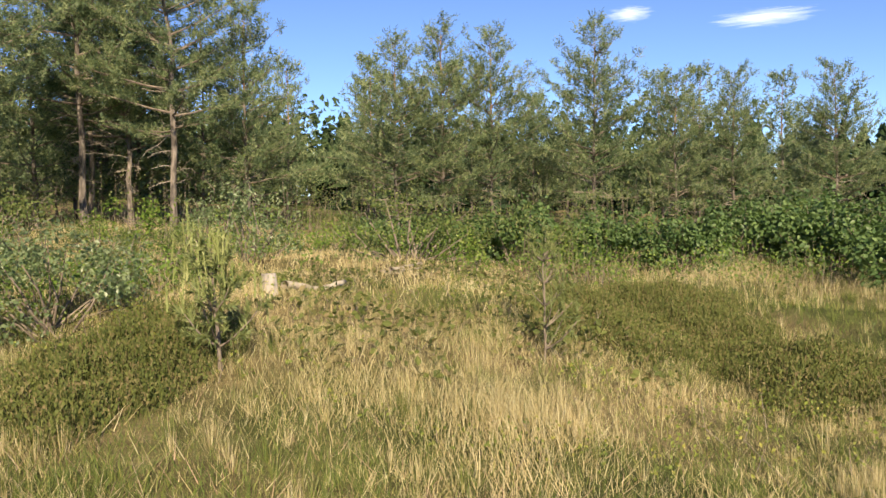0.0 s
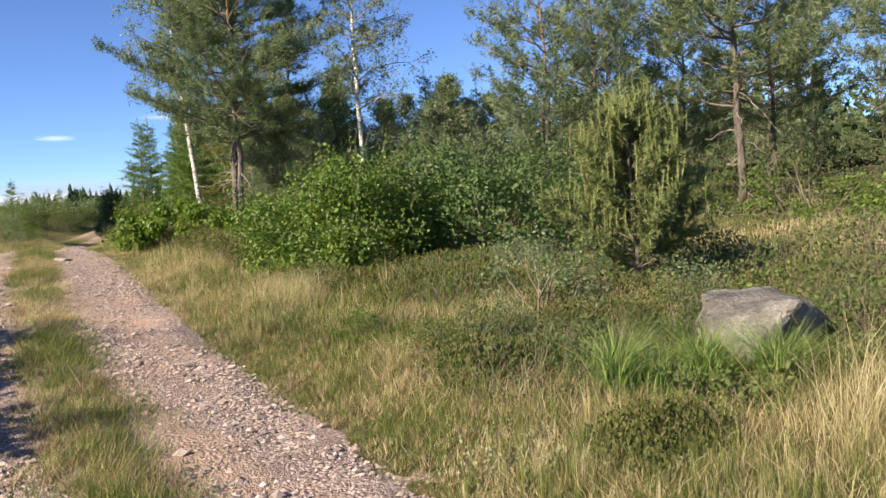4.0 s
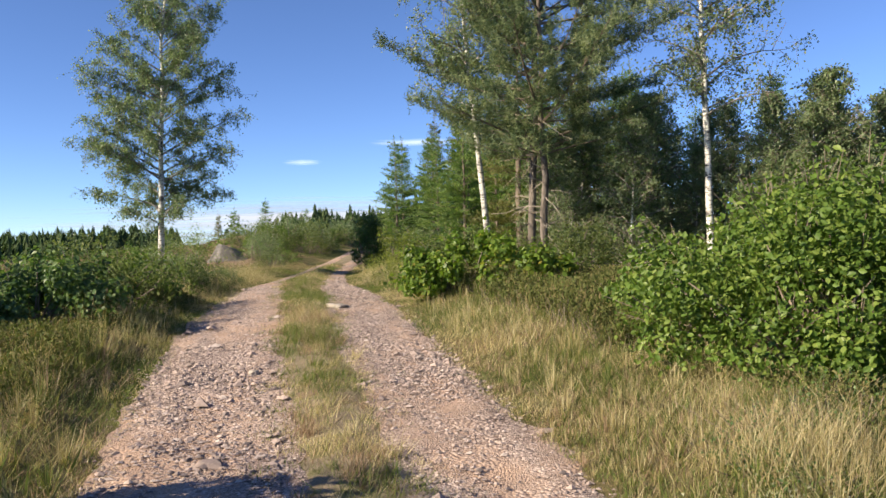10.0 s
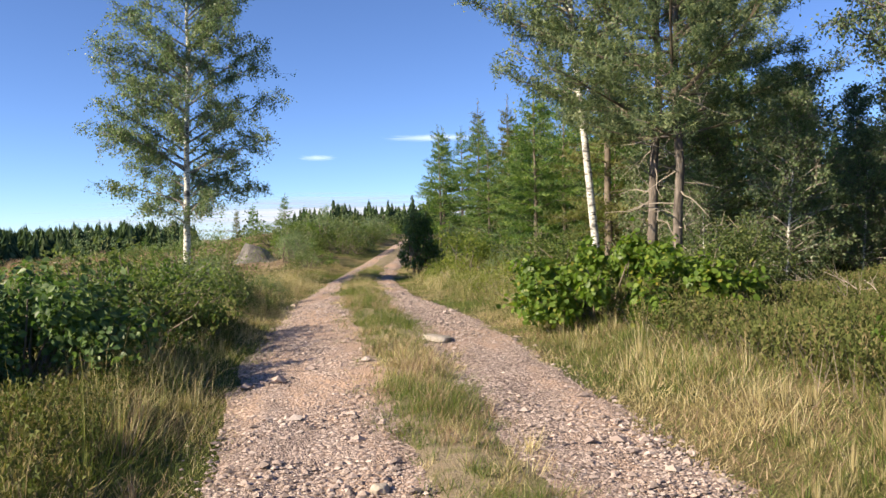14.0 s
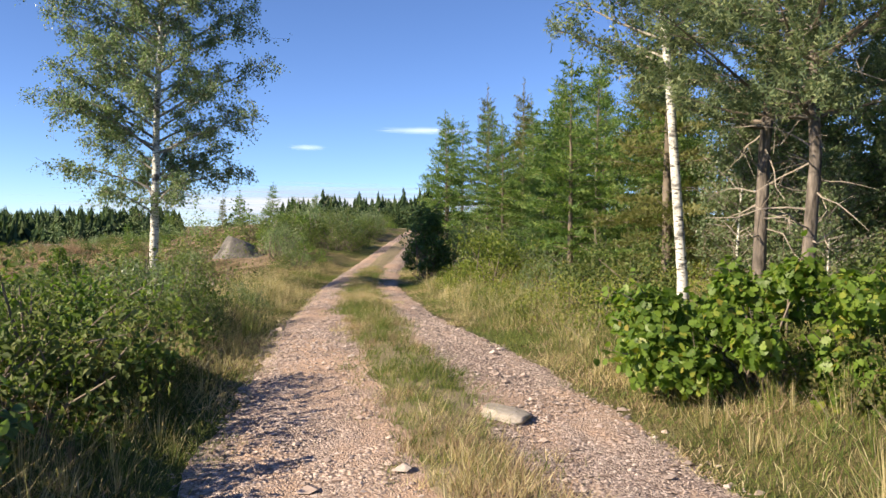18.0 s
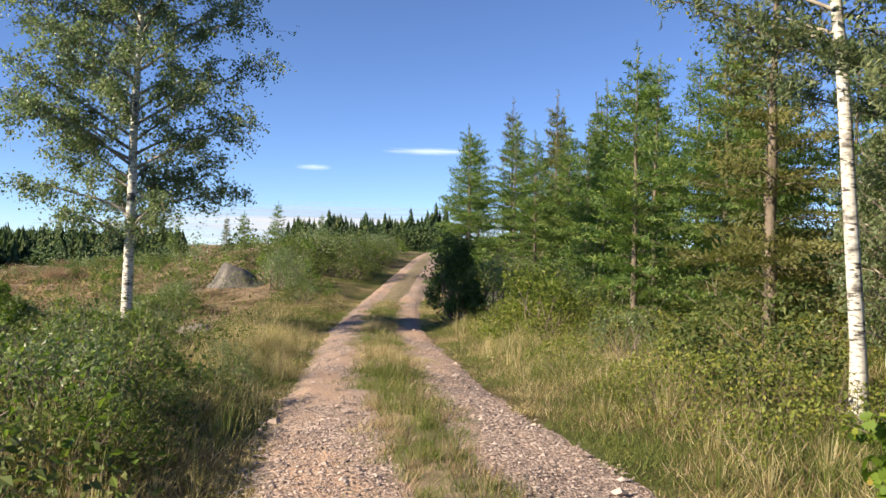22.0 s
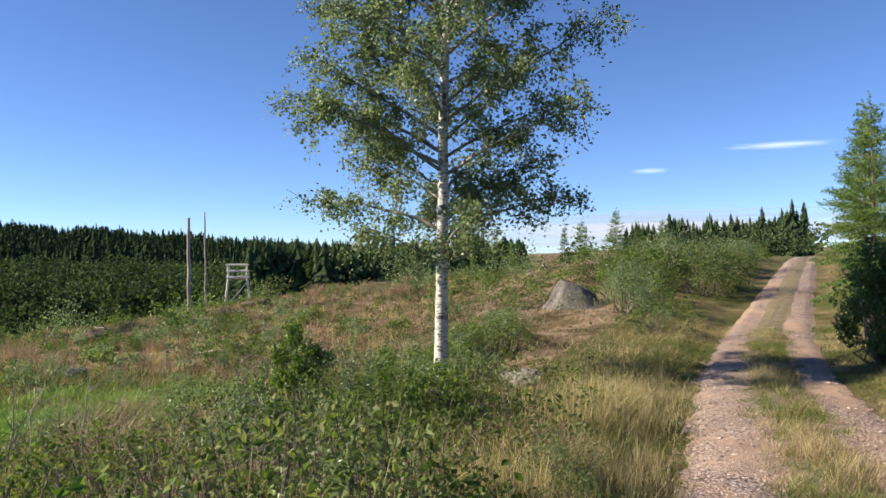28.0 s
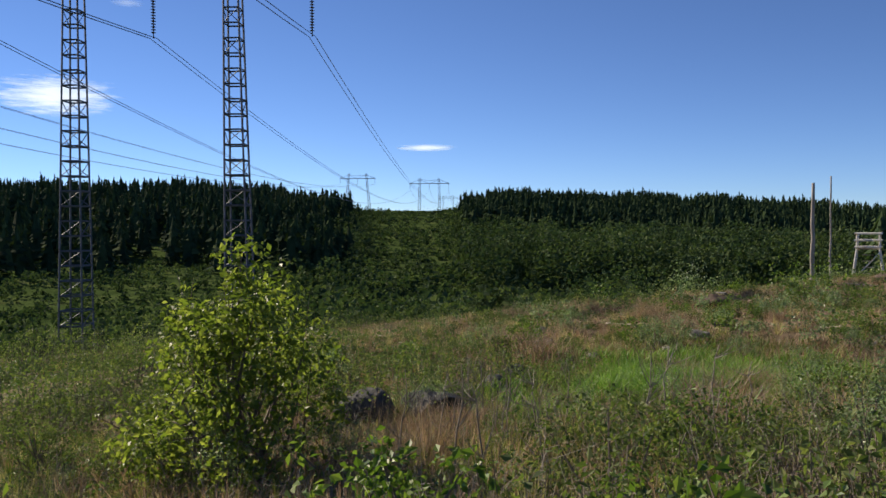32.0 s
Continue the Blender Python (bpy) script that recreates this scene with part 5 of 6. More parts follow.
# low pale turf over the clearing's near edge
for x0, x1, y0, y1, n in ((1.9, 9.5, -4.5, 6.5, 150000), (-4.5, 0.6, 8.5, 17.5, 60000)):
    x, y = scatter(n, x0, x1, y0, y1)
    ok = (verge(x, y) > 0.05) & (waves(x, y, 0.5, 2) + 0.6 * waves(x, y, 0.17, 6) > grass_rng.uniform(-1.3, 0.9, n))
    tone = 0.7 * waves(x, y, 0.9, 4) + 0.4 * waves(x, y, 0.3, 1) + grass_rng.normal(0.1, 0.45, n) - 0.95 * smooth(y, 2.4, 3.6) * (x > 1) - 0.5 * smooth(-y, 0.8, 2.2) * smooth(-x, -4.4, -3.6)
    for g, m, hh in ((straw, ok & (tone > 0.0), 0.11), (green, ok & (tone <= 0.0), 0.12)):
        blades(g, laid(x[m], y[m]), hh * (0.7 + 0.5 * waves(x[m], y[m], 0.4, 8)).clip(0.4, 1.3), grass_rng, 0.0026, 0.6, two=False)
# the clearing and the felled field
for x0, x1, y0, y1, n, h in ((8, 20, -14, 14, 90000, 0.17), (-40, -1, 19, 80, 62000, 0.2), (-13, -1.5, 21, 37, 34000, 0.26), (8, 14, 14, 40, 9000, 0.35), (-12, 2, -6, 12, 8000, 0.3)):
    x, y = scatter(n, x0, x1, y0, y1)
    ok = (verge(x, y) > 0.1) & ((x + 7.1) ** 2 + (y - 30.5) ** 2 > 5.0) & ((x > -8) | (y > 30))
    dry = waves(x, y, 2.6, 3) + 0.4 * waves(x, y, 0.9, 7) > grass_rng.normal(-0.5 if x0 < -20 else 0.2 if x0 == -13 else -0.1, 0.4, n)
    a, b = ok & dry, ok & ~dry
    blades(red if x0 < -2 else straw, laid(x[a], y[a]), h, grass_rng, 0.0055 if x0 > 0 else 0.010, 0.4, two=False)
    blades(green, laid(x[b], y[b]), h * 0.8, grass_rng, 0.0055 if x0 > 0 else 0.010, 0.4, two=False)
# pale bunches standing out of the field's turf
x, y = scatter(110000, -30, -2, 23, 66)
ok = (waves(x, y, 0.45, 3) + 0.7 * waves(x, y, 1.7, 8) > 0.55) & (x < -2 - 0.02 * y)
pale = grass_rng.random(len(x)) < 0.4
blades(straw, laid(x[ok & pale], y[ok & pale]), 0.27, grass_rng, 0.007, 0.55, two=False)
blades(red, laid(x[ok & ~pale], y[ok & ~pale]), 0.29, grass_rng, 0.008, 0.55, two=False)
# tussocks: blades that fan out of one root
def tussocks(x, y, count, height, width, shares):
    """Bunches of grass, each of one colour, over the given places."""
    n = len(x)
    pick = grass_rng.random(n)
    tall = height * np.exp(grass_rng.normal(0, 0.3, n))
    lo = 0.0
    for g, share in shares:
        m = (pick >= lo) & (pick < lo + share)
        lo += share
        k = int(m.sum())
        if not k:
            continue
        cx, cy, hh = (np.repeat(v[m], count) for v in (x, y, tall))
        a, q = grass_rng.uniform(0, 6.28, k * count), np.abs(grass_rng.normal(0, 1, k * count))
        base = laid(cx + 0.22 * hh * q * np.cos(a), cy + 0.22 * hh * q * np.sin(a))
        tip = base + np.stack([np.cos(a) * q * 0.42 * hh, np.sin(a) * q * 0.42 * hh, hh * grass_rng.uniform(0.55, 1.1, k * count) / (1 + 0.35 * q)], 1)
        side = np.stack([-np.sin(a), np.cos(a), 0 * a], 1) * width
        g.add(np.stack([base - side, base + side, tip], 1).reshape(-1, 3), np.arange(k * count * 3).reshape(-1, 3))


x, y = scatter(8000, -28, -2.2, 21.5, 62)
ok = (verge(x, y) > 0.8) & (waves(x, y, 1.4, 5) + 0.6 * waves(x, y, 0.5, 2) > grass_rng.uniform(-1.4, 0.8, 8000)) & (x < -0.5 - 0.05 * y) & (x > -3 - 0.95 * (y - 16))
tussocks(x[ok], y[ok], 30, 0.30, 0.007, ((straw, 0.26), (red, 0.69), (green, 0.05)))
x, y = scatter(2600, -11, -1.2, 20, 30)
ok = (verge(x, y) > 0.6) & (waves(x, y, 0.8, 3) > grass_rng.uniform(-1.2, 0.8, 2600))
tussocks(x[ok], y[ok], 34, 0.24, 0.0035, ((straw, 0.25), (red, 0.15), (green, 0.6)))
x, y = scatter(2100, 2.2, 12, -7, 9.5)
ok = (verge(x, y) > 0.35) & (waves(x, y, 0.9, 7) + 0.5 * waves(x, y, 0.35, 2) > grass_rng.uniform(-1.0, 0.9, 2100))
for m, share in ((ok & (y < 2.6), 0.6), (ok & (y >= 2.6), 0.25)):
    tussocks(x[m], y[m], 60, 0.22, 0.0015, ((straw, share), (green, 1 - share)))
x, y = scatter(70000, 1.6, 5.2, 4.6, 11.5)
out = verge(x, y)
ok = (out > 0.02) & (waves(x, y, 0.6, 5) + 0.6 * waves(x, y, 0.2, 3) > grass_rng.uniform(-1.0, 1.2, len(x)))
tone = 0.6 * waves(x, y, 0.8, 1) + 0.4 * waves(x, y, 0.27, 8) + grass_rng.normal(0.2, 0.3, len(x)) - 0.5 * smooth(out, 0.5, 1.5)
for g, m in ((straw, ok & (tone > 0.45)), (red, ok & (tone > 0.2) & (tone <= 0.45)), (green, ok & (tone <= 0.2))):
    blades(g, laid(x[m], y[m]), (0.06 + 0.12 * smooth(out[m], 0.1, 1.2)) * (0.8 + 0.6 * waves(x[m], y[m], 0.45, 6) + 0.4 * waves(x[m], y[m], 0.16, 2)).clip(0.3, 1.8), grass_rng, 0.0022, 0.6)
x, y = scatter(900, 1.5, 6.5, 9, 30)
ok = (verge(x, y) > 0.25) & (verge(x, y) < 2.2)
tussocks(x[ok], y[ok], 46, 0.27, 0.0026, ((straw, 0.6), (green, 0.4)))
x, y = scatter(900, -3.5, 1.5, 9, 30)
ok = (verge(x, y) > 0.2) & (verge(x, y) < 1.8)
tussocks(x[ok], y[ok], 46, 0.27, 0.0026, ((straw, 0.5), (green, 0.35), (red, 0.15)))
x, y = scatter(420, 1.9, 3.5, 2.6, 5.4)
ok = verge(x, y) > 0.3
tussocks(x[ok], y[ok], 50, 0.17, 0.0017, ((green, 0.85), (straw, 0.15)))
x, y = scatter(3200, 1.5, 3.4, 4.4, 13)
out = verge(x, y)
ok = (out > -0.05) & (out < 0.95) & (waves(x, y, 0.35, 4) > grass_rng.uniform(-1.2, 0.7, 3200))
tussocks(x[ok], y[ok], 26, 0.10, 0.0030, ((straw, 0.35), (red, 0.25), (green, 0.40)))
# tall straw clumps
for cx, cy, rr, n, h in ((4.15, 3.7, 0.5, 900, 0.6), (4.35, 3.3, 0.3, 300, 0.78), (3.9, 4.05, 0.25, 200, 0.85), (4.9, -0.5, 0.6, 1500, 0.42), (3.2, 10.0, 0.35, 900, 0.5), (12.5, -5.2, 1.8, 3000, 0.5), (0.95, 26.6, 0.6, 1900, 0.5), (-1.0, 14.9, 0.35, 160, 0.55), (-0.75, 15.9, 0.3, 120, 0.6), (-1.4, 13.6, 0.4, 160, 0.45), (17.4, 7.2, 1.6, 2000, 0.5), (5.0, 24.6, 0.7, 350, 0.4), (4.2, 25.4, 0.5, 450, 0.4), (0.1, 24.0, 0.5, 700, 0.5), (0.3, 22.2, 0.5, 900, 0.4), (0.75, 24.6, 0.5, 900, 0.42), (1.3, 27.8, 0.5, 900, 0.45)):
    x, y = grass_rng.normal(cx, rr * 0.55, n), grass_rng.normal(cy, rr * 0.55, n)
    blades(straw, laid(x, y), h * grass_rng.uniform(0.35, 1.0, n), grass_rng, 0.0017, 0.5)
# heather mats
for cx, cy, rx, ry in ((4.75, 2.3, 0.85, 0.6), (5.7, 2.2, 0.8, 0.6), (5.2, 15.6, 1.0, 0.9),  (8.4, -1.8, 1.6, 0.8), (7.0, -3.4, 1.4, 0.8), (5.2, 10.1, 1.2, 0.6), (4.6, 9.0, 0.8, 0.7), (5.9, 18.3, 1.2, 0.7), (-0.7, 18.6, 0.7, 0.8), (9.8, -3.2, 1.6, 1.0), (4.9, 14.5, 0.9, 1.0), (3.05, 4.7, 0.38, 0.28), (3.3, 6.5, 0.5, 0.5)):
    n = int(7500 * rx * ry)
    a, q = grass_rng.uniform(0, 6.28, n), np.sqrt(grass_rng.random(n))
    edge = 1 + 0.22 * np.sin(3 * a + cx) + 0.14 * np.sin(7 * a + cy) + grass_rng.normal(0, 0.07, n)
    x, y = cx + rx * edge * q * np.cos(a), cy + ry * edge * q * np.sin(a)
    up = 0.25 * (1.02 - q**2.5) * (0.68 + 0.34 * waves(x, y, 0.23, 5) + 0.2 * waves(x, y, 0.09, 3)).clip(0.2, 1.3) * np.sqrt(grass_rng.uniform(0.15, 1, n))
    brushes(heath, laid(x, y) + np.array([0, 0, 1.0]) * up[:, None], np.concatenate([grass_rng.normal(0, 0.3, (n, 2)), np.ones((n, 1))], 1), grass_rng, 5, 0.024, 0.15, splay=0.5)
qa, qb = grass_rng.normal(0, 1.25, 24000), grass_rng.normal(0, 1.5, 24000)
x, y = -7.1 + 0.74 * qa - 0.54 * qb, 30.5 + 0.67 * qa + 0.84 * qb
lush = Geo()
blades(lush, laid(x, y), 0.32 + 0.16 * waves(x, y, 0.45, 1), grass_rng, 0.011, 0.5)
tagged(new("sedge", lush.mesh("sedge", M_RUSH)), "bright green sedge patch in the felled field", "grass", kind="stuff")
tagged(new("field_grass", red.mesh("field_grass", M_REDGRASS)), "reddish dry grass over the felled field", "grass", kind="stuff")
for g, nm, m, lb in ((straw, "dry_grass", M_STRAW, "tall straw-coloured dry grass over the heath"), (green, "green_grass", M_GRASS, "short green grass along the road and verges"), (heath, "heather", M_HEATHER, "low dark green heather mats")):
    tagged(new(nm, g.mesh(nm, m)), lb, "grass" if nm != "heather" else "heather", kind="stuff")
for i, (x, y, h, n) in enumerate(((4.08, 5.22, 0.42, 480), (4.37, 4.89, 0.42, 460), (3.6, 5.54, 0.44, 300), (3.75, 5.35, 0.36, 140))):
    rush_tuft(x, y, h, n, 90 + i)

# ---------------- low scrub, too thick to tell plant from plant ----------------


def scrub(name, zones, leaf, material, label, per_stem=10, aspect=0.66, sprigs=False):
    g, r = Geo(), np.random.default_rng(len(name))
    stems = Geo()
    for x0, x1, y0, y1, n, tall, cover, seed in zones:
        x, y = r.uniform(x0, x1, n), r.uniform(y0, y1, n)
        f = 0.5 * waves(x, y, 0.8, seed) + 0.35 * waves(x, y, 2.1, seed + 3) + 0.3 * waves(x, y, 0.33, seed + 5) + cover
        h = tall * np.clip(f, 0, 1) ** 0.6 * np.clip((verge(x, y) - 0.35) * 1.5, 0, 1)
        keep = (f > 0.04) & (h > 0.06)
        x, y, h = x[keep], y[keep], h[keep]
        z = land(x, y)
        pos = np.stack([x, y, z + h * np.sqrt(r.uniform(0.05, 1.15, len(x)))], 1)
        if sprigs:
            brushes(g, pos, np.concatenate([r.normal(0, 0.35, (len(x), 2)), np.ones((len(x), 1))], 1), r, 5, 0.03, 0.13, splay=0.6)
        else:
            leaves(g, pos, np.array([[-0.2, 0, 0.7]]), leaf * (0.8 + 0.3 * tall), r, aspect, 0.12, spread=0.8)
        s = np.arange(0, len(x), per_stem)
        a = np.stack([x[s], y[s], z[s] - 0.03], 1)
        sticks(stems, a, a + np.stack([r.normal(0, 0.12, len(s)), r.normal(0, 0.12, len(s)), h[s] * 1.05 + 0.03], 1), 0.004, 0.0015)
    root = tagged(new(name, g.mesh(name, material)), label, "scrub", kind="stuff")
    tagged(new(name + "_stem", stems.mesh(name + "_stem", M_TWIG)), "thin brown stems of the low scrub", "scrub", kind="stuff")
    return root


scrub("heath_scrub", ((-4.5, 1.5, 24, 30, 11000, 0.7, 0.0, 12), (-1.7, 1.0, 17, 24, 9000, 0.8, 0.2, 1), (-4.5, -1.7, 17, 24, 4500, 0.4, 0.0, 1), (-16, -2.5, 25, 36, 11000, 0.55, -0.3, 21), (-22, -8, 20, 30, 34000, 1.0, 0.3, 23), (3.6, 8.5, 4.6, 9.5, 17000, 0.55, 0.02, 3), (17, 31, -26, 27, 26000, 1.9, 0.25, 14), (9, 17, 4, 18, 16000, 0.9, 0.1, 4),
                      (-40, -5, 30, 80, 26000, 0.8, -0.33, 5), (-46, -20, 22, 44, 24000, 1.0, 0.15, 24), (-3, 11, 36, 54, 22000, 0.85, 0.2, 6), (5, 9, 13, 18, 7000, 0.6, 0.1, 7)), 0.05, M_WILLOW, "thick grey-green willow and birch scrub")
scrub("edge_scrub", ((11.5, 18, -16, 5, 26000, 0.8, 0.12, 15), (-1.8, 1.0, 17.2, 23.5, 4800, 0.85, 0.0, 31), (6.5, 10, 2.5, 7, 4000, 0.5, 0.0, 16)), 0.06, M_BUSH, "bright green leafy scrub along the wood's edge")
scrub("heather_scrub", ((-40, 4, 34, 80, 60000, 0.5, -0.3, 33), (-16, -3, 22, 36, 9000, 0.3, -0.2, 34), (5, 12, -6, 4, 9000, 0.3, -0.05, 35)), 0.085, M_HEATHER, "dark low heather clumps over the field")
scrub("low_willow_scrub", ((-6.5, -1.5, 19, 26.5, 14000, 0.42, -0.2, 2), (-12, -1.5, 19.5, 25.5, 14000, 0.33, -0.15, 41)), 0.024, M_WILLOW, "low thin willow scrub with small leaves", 6, 0.5)
scrub("verge_heather", ((3.6, 9, 12.8, 18.5, 34000, 0.38, 0.3, 36), (3.6, 6.5, 6.5, 11, 6000, 0.3, -0.1, 37), (-3.4, -0.2, 10, 16.2, 13000, 0.32, 0.05, 38)), 0.05, M_HEATHER, "olive heather along the verge", 14, 0.3, True)
scrub("verge_scrub", ((2.8, 6.8, 5.4, 10.6, 26000, 0.36, 0.1, 13),), 0.026, M_BUSH_DARK, "low dark green dwarf shrubs along the verge", 12)
scrub("bilberry_scrub", ((3.5, 9.8, 19.5, 29.5, 62000, 0.46, 0.5, 8), (-1.6, 0.6, 15.9, 18.6, 5000, 0.34, 0.25, 9), (4, 9, -3, 3, 5000, 0.3, 0.0, 10), (-10, -1.5, 19.5, 26, 5000, 0.25, -0.3, 11)), 0.035, M_BILB, "low yellow-green bilberry scrub", 34)

cushion_rng = np.random.default_rng(61)


def cushions(name, n, material, label, x0, x1, y0, y1, lo, hi, where):
    """Low rounded dwarf shrubs, each its own clump, on the open ground."""
    r = cushion_rng
    x, y = r.uniform(x0, x1, n), r.uniform(y0, y1, n)
    ok = where(x, y) & ((x + 7.7) ** 2 + (y - 25.0) ** 2 > 2.6) & ((x - 1.0) ** 2 / 2 + (y - 37.5) ** 2 / 6 > 1) & (waves(x, y, 2.3, 6) + 0.7 * waves(x, y, 0.9, 1) > r.uniform(-1.5, 0.9, n))
    x, y = x[ok], y[ok]
    k = len(x)
    size = lo + (hi - lo) * r.beta(1.2, 3.0, k)
    per = 110
    d = unit(r.normal(0, 1, (k, per, 3)) + np.array([0, 0, 0.45]))
    wob = 1 + 0.35 * np.sin(3 * np.arctan2(d[..., 1], d[..., 0]) + 5 * x[:, None]) * (1 - d[..., 2])
    pos = np.stack([x, y, land(x, y)], 1)[:, None] + d * np.array([1.25, 1.25, 0.85]) * (size[:, None] * wob * r.uniform(0.6, 1.0, (k, per)))[..., None]
    leaf = np.repeat(0.014 + 0.05 * size + 0.0017 * np.hypot(x, y - 19), per)
    g = Geo()
    leaves(g, pos.reshape(-1, 3), d.reshape(-1, 3) * 0.9 + np.array([0, 0, 0.3]), leaf, r, 0.62, 0.15, spread=0.45)
    tagged(new(name, g.mesh(name, material)), label, "scrub", kind="stuff")


def in_field(x, y):
    return (verge(x, y) > 1.4) & (x > -3 - 0.95 * (y - 16)) & ((x + 7.1) ** 2 + (y - 30.5) ** 2 > 6)


cushions("dark_cushions", 1700, M_BUSH_DARK, "dark green dwarf shrubs dotted over the felled field", -34, -1.5, 22, 66, 0.12, 0.65, in_field)
cushions("heather_cushions", 1700, M_HEATHER, "olive brown heather cushions over the felled field", -34, -1.5, 21, 66, 0.10, 0.42, in_field)
cushions("willow_cushions", 600, M_WILLOW, "grey-green dwarf willows in the felled field", -30, -1.5, 22, 60, 0.14, 0.5, in_field)
cushions("verge_cushions", 520, M_HEATHER, "olive brown heather cushions along the verges", -4.5, 1.0, 9, 30, 0.08, 0.3, lambda x, y: verge(x, y) > 0.5)
cushions("heath_cushions", 700, M_WILLOW, "grey-green dwarf willows on the heath above the valley", -24, -3, 19.5, 33, 0.12, 0.5, lambda x, y: (x < -1.5 - 0.9 * (y - 18)) | (y < 26))
cushions("bramble_cushions", 700, M_BUSH_DARK, "dark green low bushes on the heath above the valley", -24, -3.5, 20, 33, 0.12, 0.5, lambda x, y: x < -1.5 - 0.9 * (y - 18))

for i in range(90):
    y = bush_rng.uniform(37, 66)
    x = float(road_x(y)) - bush_rng.uniform(5.5, 20)
    if abs(x - 1.15) + abs(y - 39) < 2.5:
        continue
    shrub_at(i % 3, x, y, bush_rng.uniform(0, 360), 0.45 + bush_rng.exponential(0.25))
for kind, material, nm in ((0, M_WILLOW, "willow_shrubs"), (1, M_BIRCH, "birch_shrubs"), (2, M_BUSH, "leafy_shrubs")):
    g, r = Geo(), np.random.default_rng(70 + kind)
    for x, y, size, k in FAR_SHRUBS:
        if k == kind:
            c = r.normal(0, 1, (7, 3)) * np.array([0.42, 0.42, 0.2]) * size + np.array([x, y, float(land(x, y)) + 0.48 * size])
            q = c[r.integers(0, 7, 260)] + unit(r.normal(0, 1, (260, 3))) * 0.34 * size * r.uniform(0.4, 1, (260, 1))
            leaves(g, q, np.array([[-0.3, -0.2, 0.6]]), 0.06 + 0.03 * size, r, 0.66, 0.12)
    tagged(new(nm, g.mesh(nm, material)), "scattered low shrubs far out in the felled field", "shrubs", kind="stuff")

# ---------------- far woods ----------------


def far_spruces(n, seed, where, hlo, hhi, fringe=34, wide=0.17, top=None, spray=0.38):
    """Distant conifers: a slim core with ragged drooping sprays round it."""
    r = np.random.default_rng(seed)
    x, y = where(r, n)
    n = len(x)
    h = (hlo + (hhi - hlo) * r.beta(2.2, 2.0, n)) * (0.92 + 0.22 * waves(x, y, 11, 5))
    foot = np.stack([x, y, land(x, y)], 1)
    if top is not None:
        h = np.maximum(top - foot[:, 2] + 2.4 * (r.beta(2, 2, n) - 0.7) + 0.9 * waves(x, y, 6, 2), 2.0)
    g = Geo()
    ang = np.arange(5)[None] * 1.2566 + r.uniform(0, 6.28, (n, 1))
    rad = (h * wide * 0.7)[:, None] * r.uniform(0.7, 1.2, (n, 5))
    low = foot[:, None] + np.stack([rad * np.cos(ang), rad * np.sin(ang), np.repeat(0.04 * h[:, None], 5, 1)], -1)
    core = np.concatenate([low, (foot + np.stack([0 * h, 0 * h, 0.97 * h], 1))[:, None]], 1)
    k = np.arange(5)
    g.add(core.reshape(-1, 3), (np.arange(n)[:, None, None] * 6 + np.stack([k, (k + 1) % 5, np.full(5, 5)], 1)).reshape(-1, 3))
    f = r.uniform(0.03, 0.98, (n, fringe)) ** 1.05
    a = r.uniform(0, 6.28, (n, fringe))
    reach = h[:, None] * wide * ((1 - f) ** 0.8 + 0.05) * r.uniform(0.75, 1.3, (n, fringe))
    out = np.stack([np.cos(a), np.sin(a), 0 * a], -1)
    side = np.stack([-np.sin(a), np.cos(a), 0 * a], -1)
    up = np.array([0, 0, 1.0])
    c = foot[:, None] + up * (h[:, None] * f)[..., None]
    top = c + up * (h[:, None] * 0.07)[..., None] + out * (reach * 0.2)[..., None]
    w = (reach * spray + 0.26 * spray)[..., None]
    drop = up * (h[:, None] * r.uniform(0.0, 0.07, (n, fringe)))[..., None]
    v = np.stack([top, c + out * reach[..., None] - drop + side * w, c + out * (reach * r.uniform(0.8, 1.1, (n, fringe)))[..., None] - drop * 1.3 - side * w], 2)
    g.add(v.reshape(-1, 3), np.arange(n * fringe * 3).reshape(-1, 3))
    return g


def polar(r, n, lo, hi, rlo, rhi):
    a, q = np.radians(r.uniform(lo, hi, n)), np.sqrt(r.uniform(rlo**2, rhi**2, n))
    return -np.sin(a) * q, 18 + np.cos(a) * q


def hill_wood(r, n):
    x1, y1 = polar(r, n * 3 // 5, 6, 49, 250, 470)
    x2, y2 = polar(r, n * 2 // 5, 56, 106, 165, 470)
    x, y = np.concatenate([x1, x2]), np.concatenate([y1, y2])
    # the stand thins out towards the clearing
    a = np.degrees(np.arctan2(-x, y - 18)) + 0.5 * waves(x, y, 17, 3)
    keep = r.random(len(x)) < np.where(a < 52, (49.0 - a) / 2.5, (a - 55.0) / 4.5)
    return x[keep], y[keep]


def leaf_wood(g, x, y, h, r, per=46, size=0.9):
    n = len(x)
    z = land(x, y)
    d = unit(r.normal(0, 1, (n, per, 3))) * r.uniform(0.5, 1, (n, per, 1))
    pos = np.stack([x, y, z], 1)[:, None] + d * (h * np.array([[0.30], [0.30], [0.45]])).T[:, None, :] + np.array([0, 0, 1.0]) * (0.52 * h)[:, None, None]
    leaves(g, pos.reshape(-1, 3), np.array([[-0.3, -0.2, 0.7]]), size, r, 0.8, 0.2, spread=0.8)


